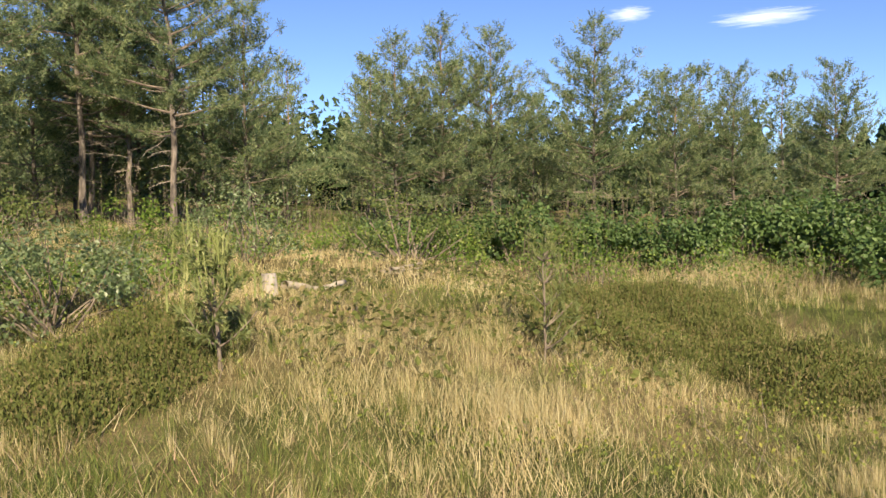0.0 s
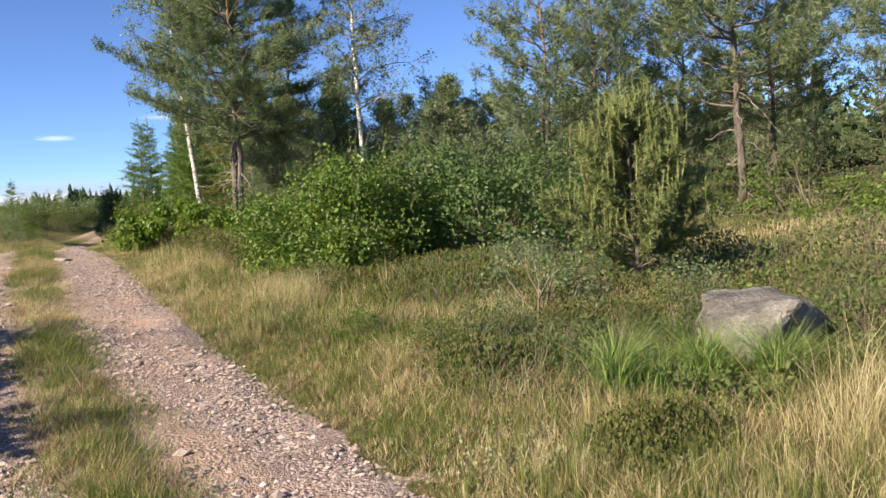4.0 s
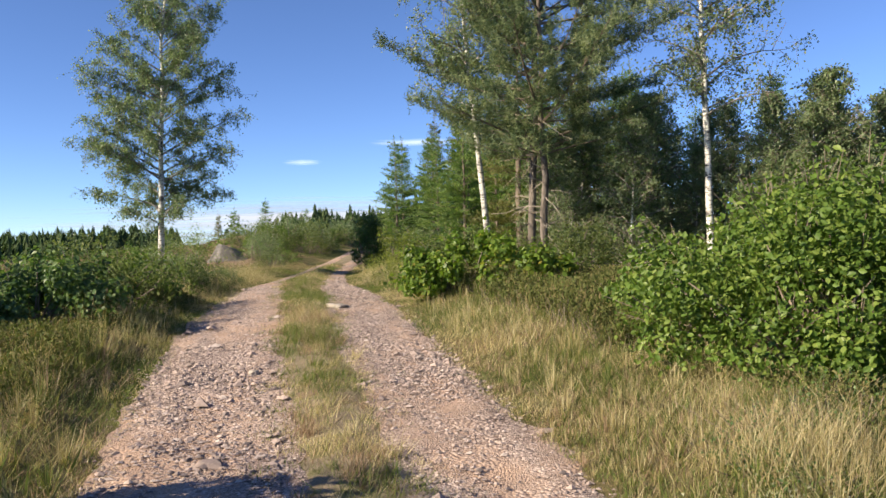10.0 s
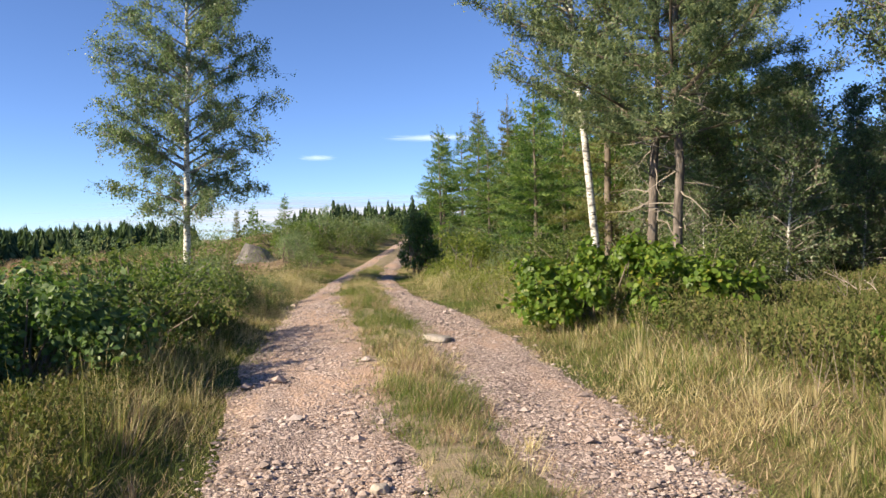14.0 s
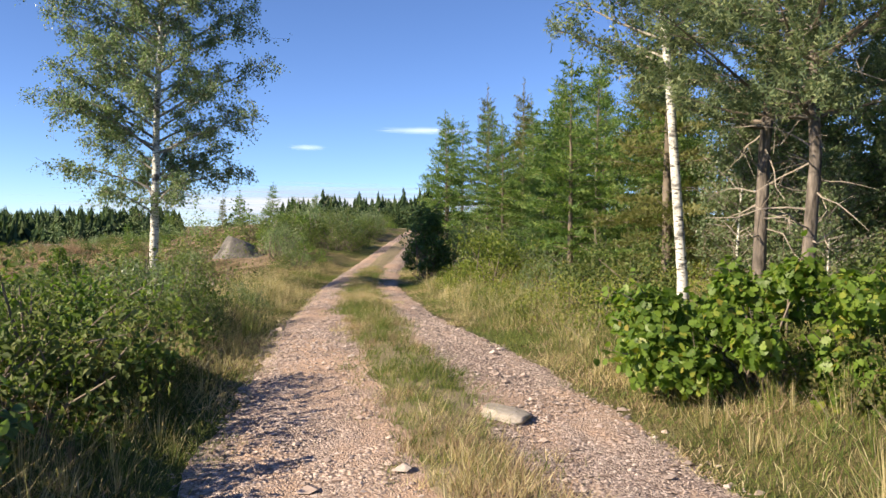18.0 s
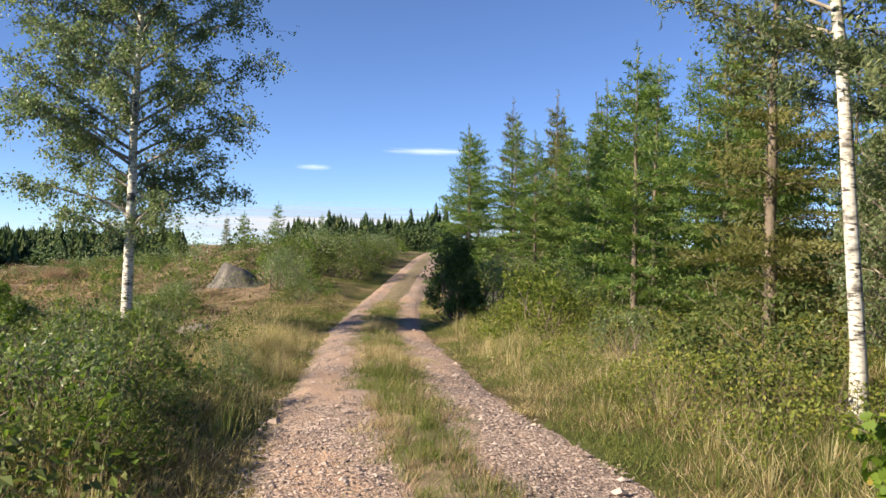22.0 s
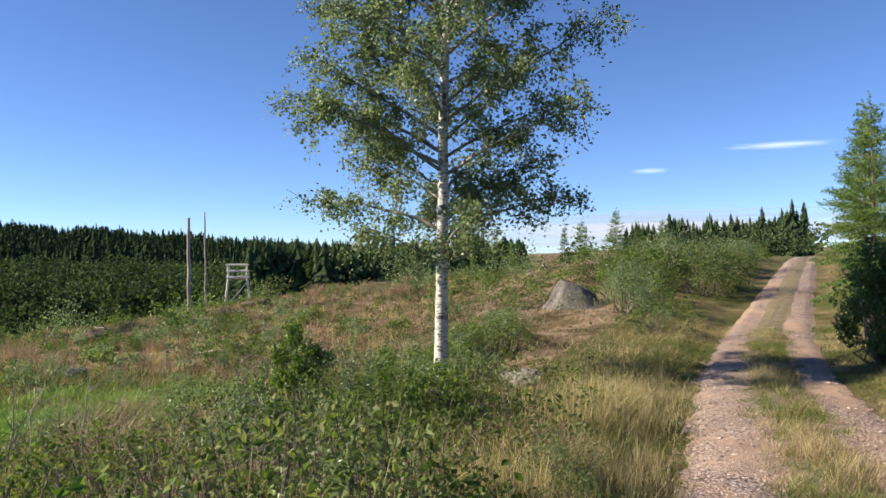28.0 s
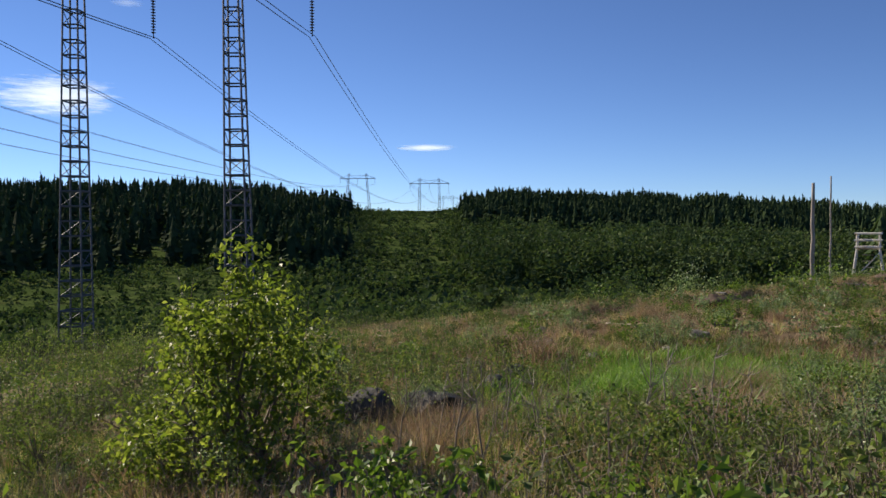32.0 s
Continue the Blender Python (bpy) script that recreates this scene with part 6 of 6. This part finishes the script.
far_rng = np.random.default_rng(3)
tagged(new("spruce_forest", far_spruces(6000, 3, hill_wood, 8.0, 12.5, 30, 0.27).mesh("spruce_forest", M_FARSPR_SHADED)), "dark spruce forest covering the hill across the valley", "forest", kind="stuff")
tagged(new("wood_interior", far_spruces(420, 9, lambda r, n: (r.uniform(36, 64, n), r.uniform(-60, 60, n)), 3.5, 6.5, 130, 0.2).mesh("wood_interior", M_FARSPR_SHADED)), "dark interior of the wood behind the pines", "forest", kind="stuff")
tagged(new("spruce_stand", far_spruces(700, 4, lambda r, n: polar(r, n, -17, -5.5, 150, 260), 5.5, 11.5, 150, 0.20, None, 0.2).mesh("spruce_stand", M_FARSPR_LIT)), "dark stand of spruces beyond the crest", "forest", kind="stuff")
tagged(new("mixed_wood", far_spruces(420, 14, lambda r, n: polar(r, n, 1.5, 21, 135, 200), 5, 9, 150, 0.27, 4.6, 0.2).mesh("mixed_wood", M_FARSPR_LIT)), "dark mixed wood beyond the felled field", "forest", kind="stuff")
# young conifers singled out against the sky
for x, y, k, size in ((2.6, 127, 1, 1.3), (4.9, 128, 0, 1.8), (9.3, 126, 2, 1.75), (12.2, 126, 0, 1.55), (15.0, 124, 2, 1.35), (-9.5, 124, 0, 1.5), (-4.5, 130, 2, 1.4), (-16, 122, 2, 1.2)):
    again((SPR_A, SPR_B, SPR_C)[k], x, y, 47 * x, size, 0.3)
g = Geo()
x, y = polar(far_rng, 1300, 4, 48, 140, 235)
leaf_wood(g, x, y, far_rng.uniform(4.5, 10.5, len(x)), far_rng, 60, 0.85)
x, y = polar(far_rng, 90, -10, 14, 85, 160)
leaf_wood(g, x, y, far_rng.uniform(2.2, 4.0, len(x)), far_rng, 70, 0.45)
x, y = polar(far_rng, 46, -18, -7, 95, 145)
leaf_wood(g, x, y, far_rng.uniform(2.8, 5.2, len(x)), far_rng, 150, 0.42)
x, y = polar(far_rng, 26, -8, 10, 115, 160)
leaf_wood(g, x, y, far_rng.uniform(4.5, 9.5, len(x)), far_rng, 110, 0.5)
x, y = polar(far_rng, 60, 8, 40, 95, 130)
leaf_wood(g, x, y, far_rng.uniform(4.0, 8.0, len(x)), far_rng, 80, 0.6)
x, y = polar(far_rng, 120, 46, 50, 200, 430)
leaf_wood(g, x, y, far_rng.uniform(2.5, 7.0, len(x)), far_rng, 50, 0.8)
x, y = polar(far_rng, 160, 55, 60, 130, 430)
leaf_wood(g, x, y, far_rng.uniform(2.5, 7.0, len(x)), far_rng, 50, 0.8)
x, y = far_rng.uniform(34, 52, 260), far_rng.uniform(-40, 45, 260)
leaf_wood(g, x, y, far_rng.uniform(3.5, 6.0, len(x)), far_rng, 150, 0.34)
tagged(new("leaf_wood", g.mesh("leaf_wood", M_FARDEC)), "lighter green broad-leaved trees in the valley", "forest", kind="stuff")
g = Geo()
x, y = polar(far_rng, 3200, 42, 64, 90, 440)
leaf_wood(g, x, y, far_rng.uniform(1.2, 2.8, len(x)), far_rng, 12, 1.1)
x, y = polar(far_rng, 3200, 30, 112, 46, 190)
leaf_wood(g, x, y, far_rng.uniform(0.8, 2.4, len(x)), far_rng, 16, 0.6)
tagged(new("corridor_scrub", g.mesh("corridor_scrub", M_FARDEC)), "low green scrub in the power line clearing", "scrub", kind="stuff")

# ---------------- things in the felled field ----------------


def pole(x, y, h, rad, label, lean=(0, 0), name="wooden_pole"):
    r = np.random.default_rng(int(h * 100))
    root = thing(name, label, "pole")
    g = Geo()
    z = np.linspace(-0.4, h, 9)
    tube(g, np.stack([lean[0] * z / h + r.normal(0, 0.015, 9), lean[1] * z / h + r.normal(0, 0.015, 9), z], 1), np.linspace(rad, rad * 0.6, 9), 8)
    part("shaft", g, M_GREYWOOD, root, "", True)
    return put(root, x, y)


pole(-18.3, 58.7, 5.2, 0.13, "grey bare trunk of a dead tree standing upright")
pole(-23.3, 71.8, 7.9, 0.08, "thin tall dead pole with a short side arm")


def hunting_stand(x, y, s, turn, label):
    root = thing("hunting_stand", label, "hunting stand")
    for a, b in ((-1, -1), (1, -1), (1, 1), (-1, 1)):
        g = Geo()
        tube(g, [(a * 0.75, b * 0.7, -0.3), (a * 0.5, b * 0.5, 1.7), (a * 0.5, b * 0.5, 2.5)], 0.055, 6)
        part("post", g, M_WHITEWOOD, root)
    for k, z in enumerate((1.78, 2.12, 2.46)):
        for (ax, ay), (bx, by) in (((-1, -1), (1, -1)), ((1, -1), (1, 1)), ((1, 1), (-1, 1)), ((-1, 1), (-1, -1))):
            g = Geo()
            tube(g, [(ax * 0.58, ay * 0.58, z), (bx * 0.58, by * 0.58, z)], 0.05, 5)
            part("rail", g, M_WHITEWOOD, root)
    g = Geo()
    for k in range(5):
        tube(g, [(-0.55, -0.45 + 0.22 * k, 1.72), (0.55, -0.45 + 0.22 * k, 1.72)], 0.06, 4)
    part("floor", g, M_GREYWOOD, root)
    for k in range(5):
        g = Geo()
        tube(g, [(-0.25, -0.95 + 0.08 * k, 0.2 + 0.3 * k), (0.25, -0.95 + 0.08 * k, 0.2 + 0.3 * k)], 0.018, 5)
        part("rung", g, M_GREYWOOD, root)
    g = Geo()
    tube(g, [(-0.7, -0.7, 0.1), (0.5, -0.55, 1.5)], 0.035, 5)
    part("brace", g, M_WHITEWOOD, root)
    return put(root, x, y, 0, turn, s)


hunting_stand(-17.9, 64.3, 1.08, 20, "pale wooden hunting stand on four legs in the felled field")
hunting_stand(-19.4, 93.4, 1.0, 50, "distant pale wooden hunting stand")



def log(name, pts, rad, label, material=M_WOOD, category="log"):
    g = Geo()
    p = np.array(pts, float)
    s = np.linspace(0, 1, 12)
    q = np.stack([np.interp(s, np.linspace(0, 1, len(p)), p[:, c]) for c in range(3)], 1)
    q += np.random.default_rng(len(label)).normal(0, rad * 0.1, q.shape)
    tube(g, q, np.linspace(rad, rad * 0.65, 12), 7)
    return tagged(new(name, g.mesh(name, material, True)), label, category, "felled wood")


def lay(x, y, up):
    return (x, y, float(land(x, y)) + up)


def stump(x, y, h, rad, label, material):
    """A sawn stump: flared foot and a flat pale cut."""
    r = np.random.default_rng(int(abs(x * 100)))
    root = thing("stump", label, "stump", "stumps")
    g, c = Geo(), Geo()
    tube(g, [(0, 0, -0.1), (0.01, 0, 0.05), (0.02, 0.01, h)], (rad * 1.6, rad * 1.1, rad), 11, 0, False)
    tube(c, [(0.02, 0.01, h - 0.004), (0.02, 0.01, h)], (rad * 0.98, rad * 0.98), 11)
    g.v[0] += r.normal(0, rad * 0.08, g.v[0].shape)
    part("bark", g, material, root)
    part("cut_face", c, M_GREYWOOD, root, "weathered sawn top")
    return put(root, x, y)


stump(7.3, 1.65, 0.2, 0.07, "short pale cut stump in dry grass", M_GREYWOOD)
log("log", (lay(7.55, 1.55, 0.10), lay(8.2, 1.3, 0.06), lay(8.95, 1.1, 0.08)), 0.045, "pale peeled log lying in the clearing")
log("log", (lay(9.9, 0.6, 0.08), lay(11.0, 0.2, 0.12)), 0.03, "thin pale branch lying in dry grass")
log("log", (lay(10.2, 0.75, 0.04), lay(11.4, 0.05, 0.05)), 0.025, "thin pale branch lying in dry grass")
log("log", (lay(10.4, 0.2, 0.18), lay(11.2, 0.7, 0.05)), 0.02, "thin pale branch lying in dry grass")
log("broken_trunk", ((9.25, 10.5, 2.13), (9.9, 11.7, 2.75), (11.6, 14.2, 3.6), (12.3, 14.85, 4.0)), 0.045, "pale broken branch hanging from a pine", category="branch")

field_rng = np.random.default_rng(52)
for x, y in ((-10.2, 34.5), (-9.9, 47.0), (-16.5, 51.0), (-5.6, 45.0)):
    stump(x, y, field_rng.uniform(0.12, 0.22), field_rng.uniform(0.08, 0.15), "low weathered stump in the felled field", M_GREYWOOD if x < -9 else M_BARK)
for i in range(16):
    y = field_rng.uniform(30, 68)
    x = -5 - field_rng.uniform(0, 0.6) * (y - 18)
    a, L = field_rng.uniform(0, 6.28), field_rng.uniform(0.6, 1.8)
    log("branch", (lay(x, y, 0.12), lay(x + L * math.cos(a), y + L * math.sin(a), 0.16)), field_rng.uniform(0.02, 0.045), "bleached branch lying in the field after felling", M_GREYWOOD if i % 3 else M_WOOD, "branch")
boulder("root_plate", -14.7, 43.6, 0.75, 0.7, 71, M_SOIL, "dark upturned root plate with soil", "root plate", 0.2)
boulder("root_plate", -12.0, 52.0, 0.8, 0.5, 72, M_SOIL, "dark upturned root plate with soil", "root plate", 0.2)
TUSSOCK = rush_tuft(-7.9, 28.2, 0.42, 420, 97, M_REDGRASS, "brown dry grass tussock", "grass_tussock", 0.2, 0.6)
for i in range(46):
    y = field_rng.uniform(24, 62)
    x = -3.5 - field_rng.uniform(0, 0.7) * (y - 16)
    again(TUSSOCK, x, y, 50 * i, field_rng.uniform(0.7, 1.5))
for i in range(9):
    y = field_rng.uniform(27, 60)
    x = -6 - field_rng.uniform(0, 0.6) * (y - 18)
    boulder("rock", x, y, field_rng.uniform(0.2, 0.5), 0.5, 60 + i, M_ROCK_DARK if i % 2 else M_ROCK, "weathered stone half sunk in the felled field")

lichen = Geo()
r_l = np.random.default_rng(44)
for cx, cy, rr in ((2.65, 4.95, 0.3), (3.0, 4.7, 0.2), (2.45, 5.25, 0.25), (2.75, 9.6, 0.3)):
    q = np.stack([r_l.normal(cx, rr * 0.6, 500), r_l.normal(cy, rr * 0.6, 500)], 1)
    leaves(lichen, np.concatenate([q, (land(q[:, 0], q[:, 1]) + r_l.uniform(0.0, 0.05, 500))[:, None]], 1), np.array([[0, 0, 1.0]]), 0.022, r_l, 0.9, 0.3)
tagged(new("lichen", lichen.mesh("lichen", M_LICHEN)), "pale reindeer lichen cushions on the verge", "lichen", kind="stuff")


def bare_sapling(h, seed, label, kinks=5):
    r = np.random.default_rng(seed)
    root = thing("bare_sapling", label, "sapling", "bare saplings")
    g = Geo()
    z = np.linspace(-0.05, h, 7)
    st = np.stack([r.normal(0, 0.02, 7).cumsum(), r.normal(0, 0.02, 7).cumsum(), z], 1)
    tube(g, st, np.linspace(0.010, 0.004, 7), 5)
    part("stem", g, M_DEADTWIG, root, "", True)
    for k in range(kinks):
        a = st[int(r.integers(2, 6))]
        g = Geo()
        tube(g, curve_pts(a, unit(r.normal(0, 1, 3) * np.array([1, 1, 0.2]) + np.array([0, 0, 0.7])), h * r.uniform(0.25, 0.5), 5, 0.2, r, 0.15), np.linspace(0.005, 0.002, 5), 4)
        part("twig", g, M_DEADTWIG, root)
    return root


BARE = [put(bare_sapling(0.9, 81, "thin leafless sapling among low scrub"), -3.7, 24.6), put(bare_sapling(0.75, 82, "crooked leafless sapling among low scrub"), -4.6, 24.2)]
for x, y, s in ((-3.0, 25.1, 0.9), (-4.1, 25.6, 1.1), (-5.4, 24.6, 0.8), (-2.6, 24.0, 0.8), (-6.0, 25.2, 0.9), (-1.9, 25.3, 0.9), (-3.5, 23.2, 0.7), (-5.0, 23.0, 0.7)):
    again(BARE[int(s * 10) % 2], x, y, 200 * x, s)


twig_rng = np.random.default_rng(29)
dry = Geo()
x, y = twig_rng.uniform(-8.0, -1.2, 5200), twig_rng.uniform(20.8, 27.2, 5200)
ok = (verge(x, y) > 0.7) & (waves(x, y, 0.9, 2) + 0.6 * waves(x, y, 0.35, 7) > twig_rng.uniform(-1.0, 0.9, 5200))
x, y = x[ok], y[ok]
foot = np.stack([x, y, land(x, y) - 0.02], 1)
rise = 0.14 + twig_rng.exponential(0.11, len(x)).clip(0, 0.5)
head = foot + np.stack([twig_rng.normal(0, 0.3, len(x)) * rise, twig_rng.normal(0, 0.3, len(x)) * rise, rise], 1)
sticks(dry, foot, head, 0.0028, 0.0012)
for k in range(4):
    f = twig_rng.uniform(0.35, 0.9, (len(x), 1))
    fork = foot * (1 - f) + head * f
    sticks(dry, fork, fork + unit(twig_rng.normal(0, 0.8, (len(x), 3)) + np.array([0, 0, 0.9])) * rise[:, None] * twig_rng.uniform(0.2, 0.45, (len(x), 1)), 0.0018, 0.0008)
tagged(new("dry_twigs", dry.mesh("dry_twigs", M_DEADTWIG)), "bare grey-brown twigs of dwarf birch and heather", "twigs", kind="stuff")


def brush_pile(x, y):
    r = np.random.default_rng(6)
    root = thing("brush_pile", "heap of bare grey dead branches", "branches")
    twigs = Geo()
    for k in range(16):
        a = np.array([r.normal(0, 0.5), r.normal(0, 0.35), 0.02])
        d = unit(np.array([r.normal(-0.4, 0.8), r.normal(0, 0.6), r.uniform(0.2, 0.9)]))
        L = r.uniform(0.5, 1.2)
        g = Geo()
        p = curve_pts(a, d, L, 6, -0.2, r, 0.12)
        tube(g, p, np.linspace(0.012, 0.003, 6), 5)
        sticks(twigs, np.repeat(p[3:5], 3, 0), np.repeat(p[3:5], 3, 0) + unit(r.normal(0, 1, (6, 3)) + d) * 0.3 * L, 0.004, 0.0015)
        part("branch", g, M_DEADTWIG, root)
    tagged(part("twigwork", twigs, M_DEADTWIG, root), kind="stuff")
    return put(root, x, y)


put(shrub("oak_bush", 0.75, 0.85, 87, 3200, 0.075, M_OAK, "small oak bush with yellow-green lobed leaves", 10, split=True, lobes=True), 4.45, 16.75)
for i in range(24):
    x, y = twig_rng.uniform(-7.5, -1.6), twig_rng.uniform(22.5, 27.5)
    again(BARE[i % 2], x, y, 40 * i, twig_rng.uniform(0.6, 1.15))
put(shrub("leafy_bush", 0.85, 1.05, 88, 3900, 0.07, M_BUSH_DARK, "dense broad-leaved bush on the heath verge", 18, True, split=True), -1.65, 16.45)
put(shrub("birch_shrub", 0.85, 1.25, 85, 3800, 0.05, M_SUNLEAF, "light green young birch bush at the verge", 16, split=True), 5.0, 26.2)
put(shrub("willow_bush", 0.9, 1.1, 86, 3600, 0.05, M_WILLOW, "grey-green willow bush below the birch", 14, split=True), 5.1, 21.6)
brush_pile(6.6, 16.7)
pile = brush_pile(9.35, 20.3)
pile.scale = (1.7, 1.7, 1.6)

# ---------------- power line ----------------


def lattice_leg(x0, z0, x1, z1, w, step):
    """A square mast, wider at its foot, laced with rungs and diagonals."""
    g = Geo()
    corners = ((-1, -1), (1, -1), (1, 1), (-1, 1))

    def at(z, c):
        f = (z - z0) / (z1 - z0)
        k = w * (0.85 - 0.4 * f)
        return (x0 + (x1 - x0) * f + c[0] * k, c[1] * k, z)

    for c in corners:
        tube(g, [at(z0, c), at(z1, c)], w * 0.075, 4)
    n = int((z1 - z0) / step)
    for k in range(n):
        z = z0 + (k + 0.5) * step
        for q in range(4):
            tube(g, [at(z, corners[q]), at(z, corners[(q + 1) % 4])], w * 0.06, 4)
            if k % 2:
                tube(g, [at(z, corners[q]), at(z + step, corners[(q + 1) % 4])], w * 0.035, 3)
    return g


def pylon(x, y, base, arm, turn, spacing, splay, label, w=0.85, fine=1.1, strings=3.2):
    root = thing("power_pylon", label, "pylon", "power pylons")
    half = spacing / 2
    for s in (-1, 1):
        part("leg", lattice_leg(s * (half + splay), 0, s * half, arm - base + 3.2, w, fine), M_STEEL, root)
    g = Geo()
    a = arm - base
    e = spacing * 1.03
    tube(g, [(-e, -0.25, a), (e, -0.25, a)], 0.16, 4)
    tube(g, [(-e, 0.25, a), (e, 0.25, a)], 0.16, 4)
    for s in (-1, 1):
        tube(g, [(s * e, 0, a), (s * half, 0, a + 2.2)], 0.1, 4)
        tube(g, [(0, 0, a + 1.6), (s * half, 0, a + 2.2)], 0.08, 4)
        tube(g, [(s * half * 0.1, 0, a), (s * half, 0, a + 2.2)], 0.08, 4)
    part("crossarm", g, M_STEEL, root)
    for k in (-1, 0, 1):
        g = Geo()
        tube(g, [(k * spacing, 0, a), (k * spacing, 0, a - strings)], 0.04, 5)
        for q in range(15):
            z = a - 0.35 - q * (strings - 0.6) / 15
            tube(g, [(k * spacing, 0, z), (k * spacing, 0, z - 0.05), (k * spacing, 0, z - 0.1)], (0.05, 0.17, 0.05), 8)
        part("insulator", g, M_GLASSINS, root)
    root.matrix_basis = pose(x, y, base, 0, 0, turn)
    return root


LINE_DIR = np.array([-0.747, 0.664])
TURN = math.degrees(math.atan2(LINE_DIR[1], LINE_DIR[0])) - 90


def cable(name, pts_a, pts_b, sag, label):
    root = thing(name, label, "power line", "power lines")
    for off in (-0.22, 0.22):
        g = Geo()
        s = np.linspace(0, 1, 40)[:, None]
        a, b = np.array(pts_a), np.array(pts_b)
        p = a * (1 - s) + b * s
        p[:, 2] -= (4 * sag * s * (1 - s))[:, 0]
        side = np.array([-(b - a)[1], (b - a)[0], 0])
        p += unit(side) * off
        tube(g, p, 0.028, 4)
        part("conductor", g, M_STEEL, root)
    return root


def line_run(stations, arms, bases, spacing, splay, label, w, strings):
    prev = None
    for (x, y), arm, base in zip(stations, arms, bases):
        if w:
            pylon(x, y, base, arm, TURN, spacing, splay, label, w, 0.62 * w + 0.4, strings)
        across = np.array([math.cos(radians(TURN)), math.sin(radians(TURN)), 0])
        ends = [np.array([x, y, arm - strings]) + across * spacing * k for k in (-1, 0, 1)]
        if prev is not None:
            for k in range(3):
                cable("power_line", prev[k], ends[k], 9.0, "twin grey power conductors sagging between pylons")
        prev = ends
    return prev


NEAR = np.array([-52.3, 38.3])
stations = [tuple(NEAR - LINE_DIR * 300), tuple(NEAR), tuple(NEAR + LINE_DIR * 380), tuple(NEAR + LINE_DIR * 800)]
line_run(stations, (24, 18.3, 24.5, 30), (-2, -5.5, 4, 8), 10.5, 0.3, "tall lattice power pylon with crossarm and insulators", 0.95, 3.4)
line_run([(-10, -59), (-399, 286)], (26, 30), (-1, 5), 10.4, 2.6, "splayed-leg power pylon on the ridge", 0.9, 3.4)

# ---------------- clouds ----------------


def cloud_mat(name, thick, white=0.95, glow=0.75):
    m, nt, nodes, links, bsdf = mat_base(name)
    bsdf.inputs["Base Color"].default_value = (white, white, white, 1)
    bsdf.inputs["Roughness"].default_value = 1.0
    bsdf.inputs["Specular IOR Level"].default_value = 0.0
    # emission stands in for the sunlight that a cloud scatters
    bsdf.inputs["Emission Color"].default_value = (0.9, 0.95, 1.0, 1)
    bsdf.inputs["Emission Strength"].default_value = glow
    tc = nodes.new("ShaderNodeTexCoord")
    ln = nodes.new("ShaderNodeVectorMath")
    ln.operation = "LENGTH"
    links.new(tc.outputs["Object"], ln.inputs[0])
    n = noise_tex(nt, 2.2, 6.0, 0.6, (1.0, 3.0, 1.0))
    sub = nodes.new("ShaderNodeMath")
    sub.operation = "MULTIPLY_ADD"
    sub.inputs[1].default_value, sub.inputs[2].default_value = -0.85, 0.42
    links.new(ln.outputs["Value"], sub.inputs[0])
    add = nodes.new("ShaderNodeMath")
    add.operation = "ADD"
    links.new(sub.outputs[0], add.inputs[0])
    links.new(n, add.inputs[1])
    a = ramp(nt, ((0.28, (0, 0, 0)), (0.8, (thick, thick, thick))), add.outputs[0])
    links.new(a, bsdf.inputs["Alpha"])
    return m


M_CLOUD, M_WISP = cloud_mat("cloud", 0.95), cloud_mat("wisp", 0.22)
# lavender horizon bank, its lit haze given as emission over the white sky
M_HAZE = cloud_mat("haze_bank", 0.9, 0.30, 0.27)
M_HAZE.node_tree.nodes["Principled BSDF"].inputs["Emission Color"].default_value = (0.76, 0.82, 1.0, 1)


def cloud(x, y, z, w, h, seed):
    bm = bmesh.new()
    bmesh.ops.create_grid(bm, x_segments=16, y_segments=8, size=1.0)
    for v in bm.verts:
        v.co.z = 0.12 * noise.noise(v.co * 2 + Vector((seed, 0, 0)))
    me = bpy.data.meshes.new("cloud")
    bm.to_mesh(me)
    bm.free()
    me.materials.append(M_CLOUD if seed in (2, 3) else M_HAZE if seed == 6 else M_WISP)
    ob = new("cloud", me)
    ob.matrix_world = look((x, y, z), (0, 18, 2)) @ Matrix.Diagonal((w, h, min(w, h), 1))
    ob.visible_shadow = False
    return tagged(ob, "thin pale sheet of cloud, lit by its own glow", "cloud", "clouds", "structure")


cloud(308, 2487, 241, 75, 13, 1)
cloud(-1950, 1583, 241, 120, 15, 2)
cloud(-2424, 628, 368, 210, 80, 3)
cloud(2424, -609, 559, 90, 32, 4)
cloud(2304, -969, 516, 190, 36, 5)
cloud(420, 2943, 70, 1250, 120, 6)
cloud(670, 2425, 301, 200, 16, 7)
cloud(2087, 1379, 300, 120, 60, 8)
cloud(-2371, 810, 648, 60, 16, 9)
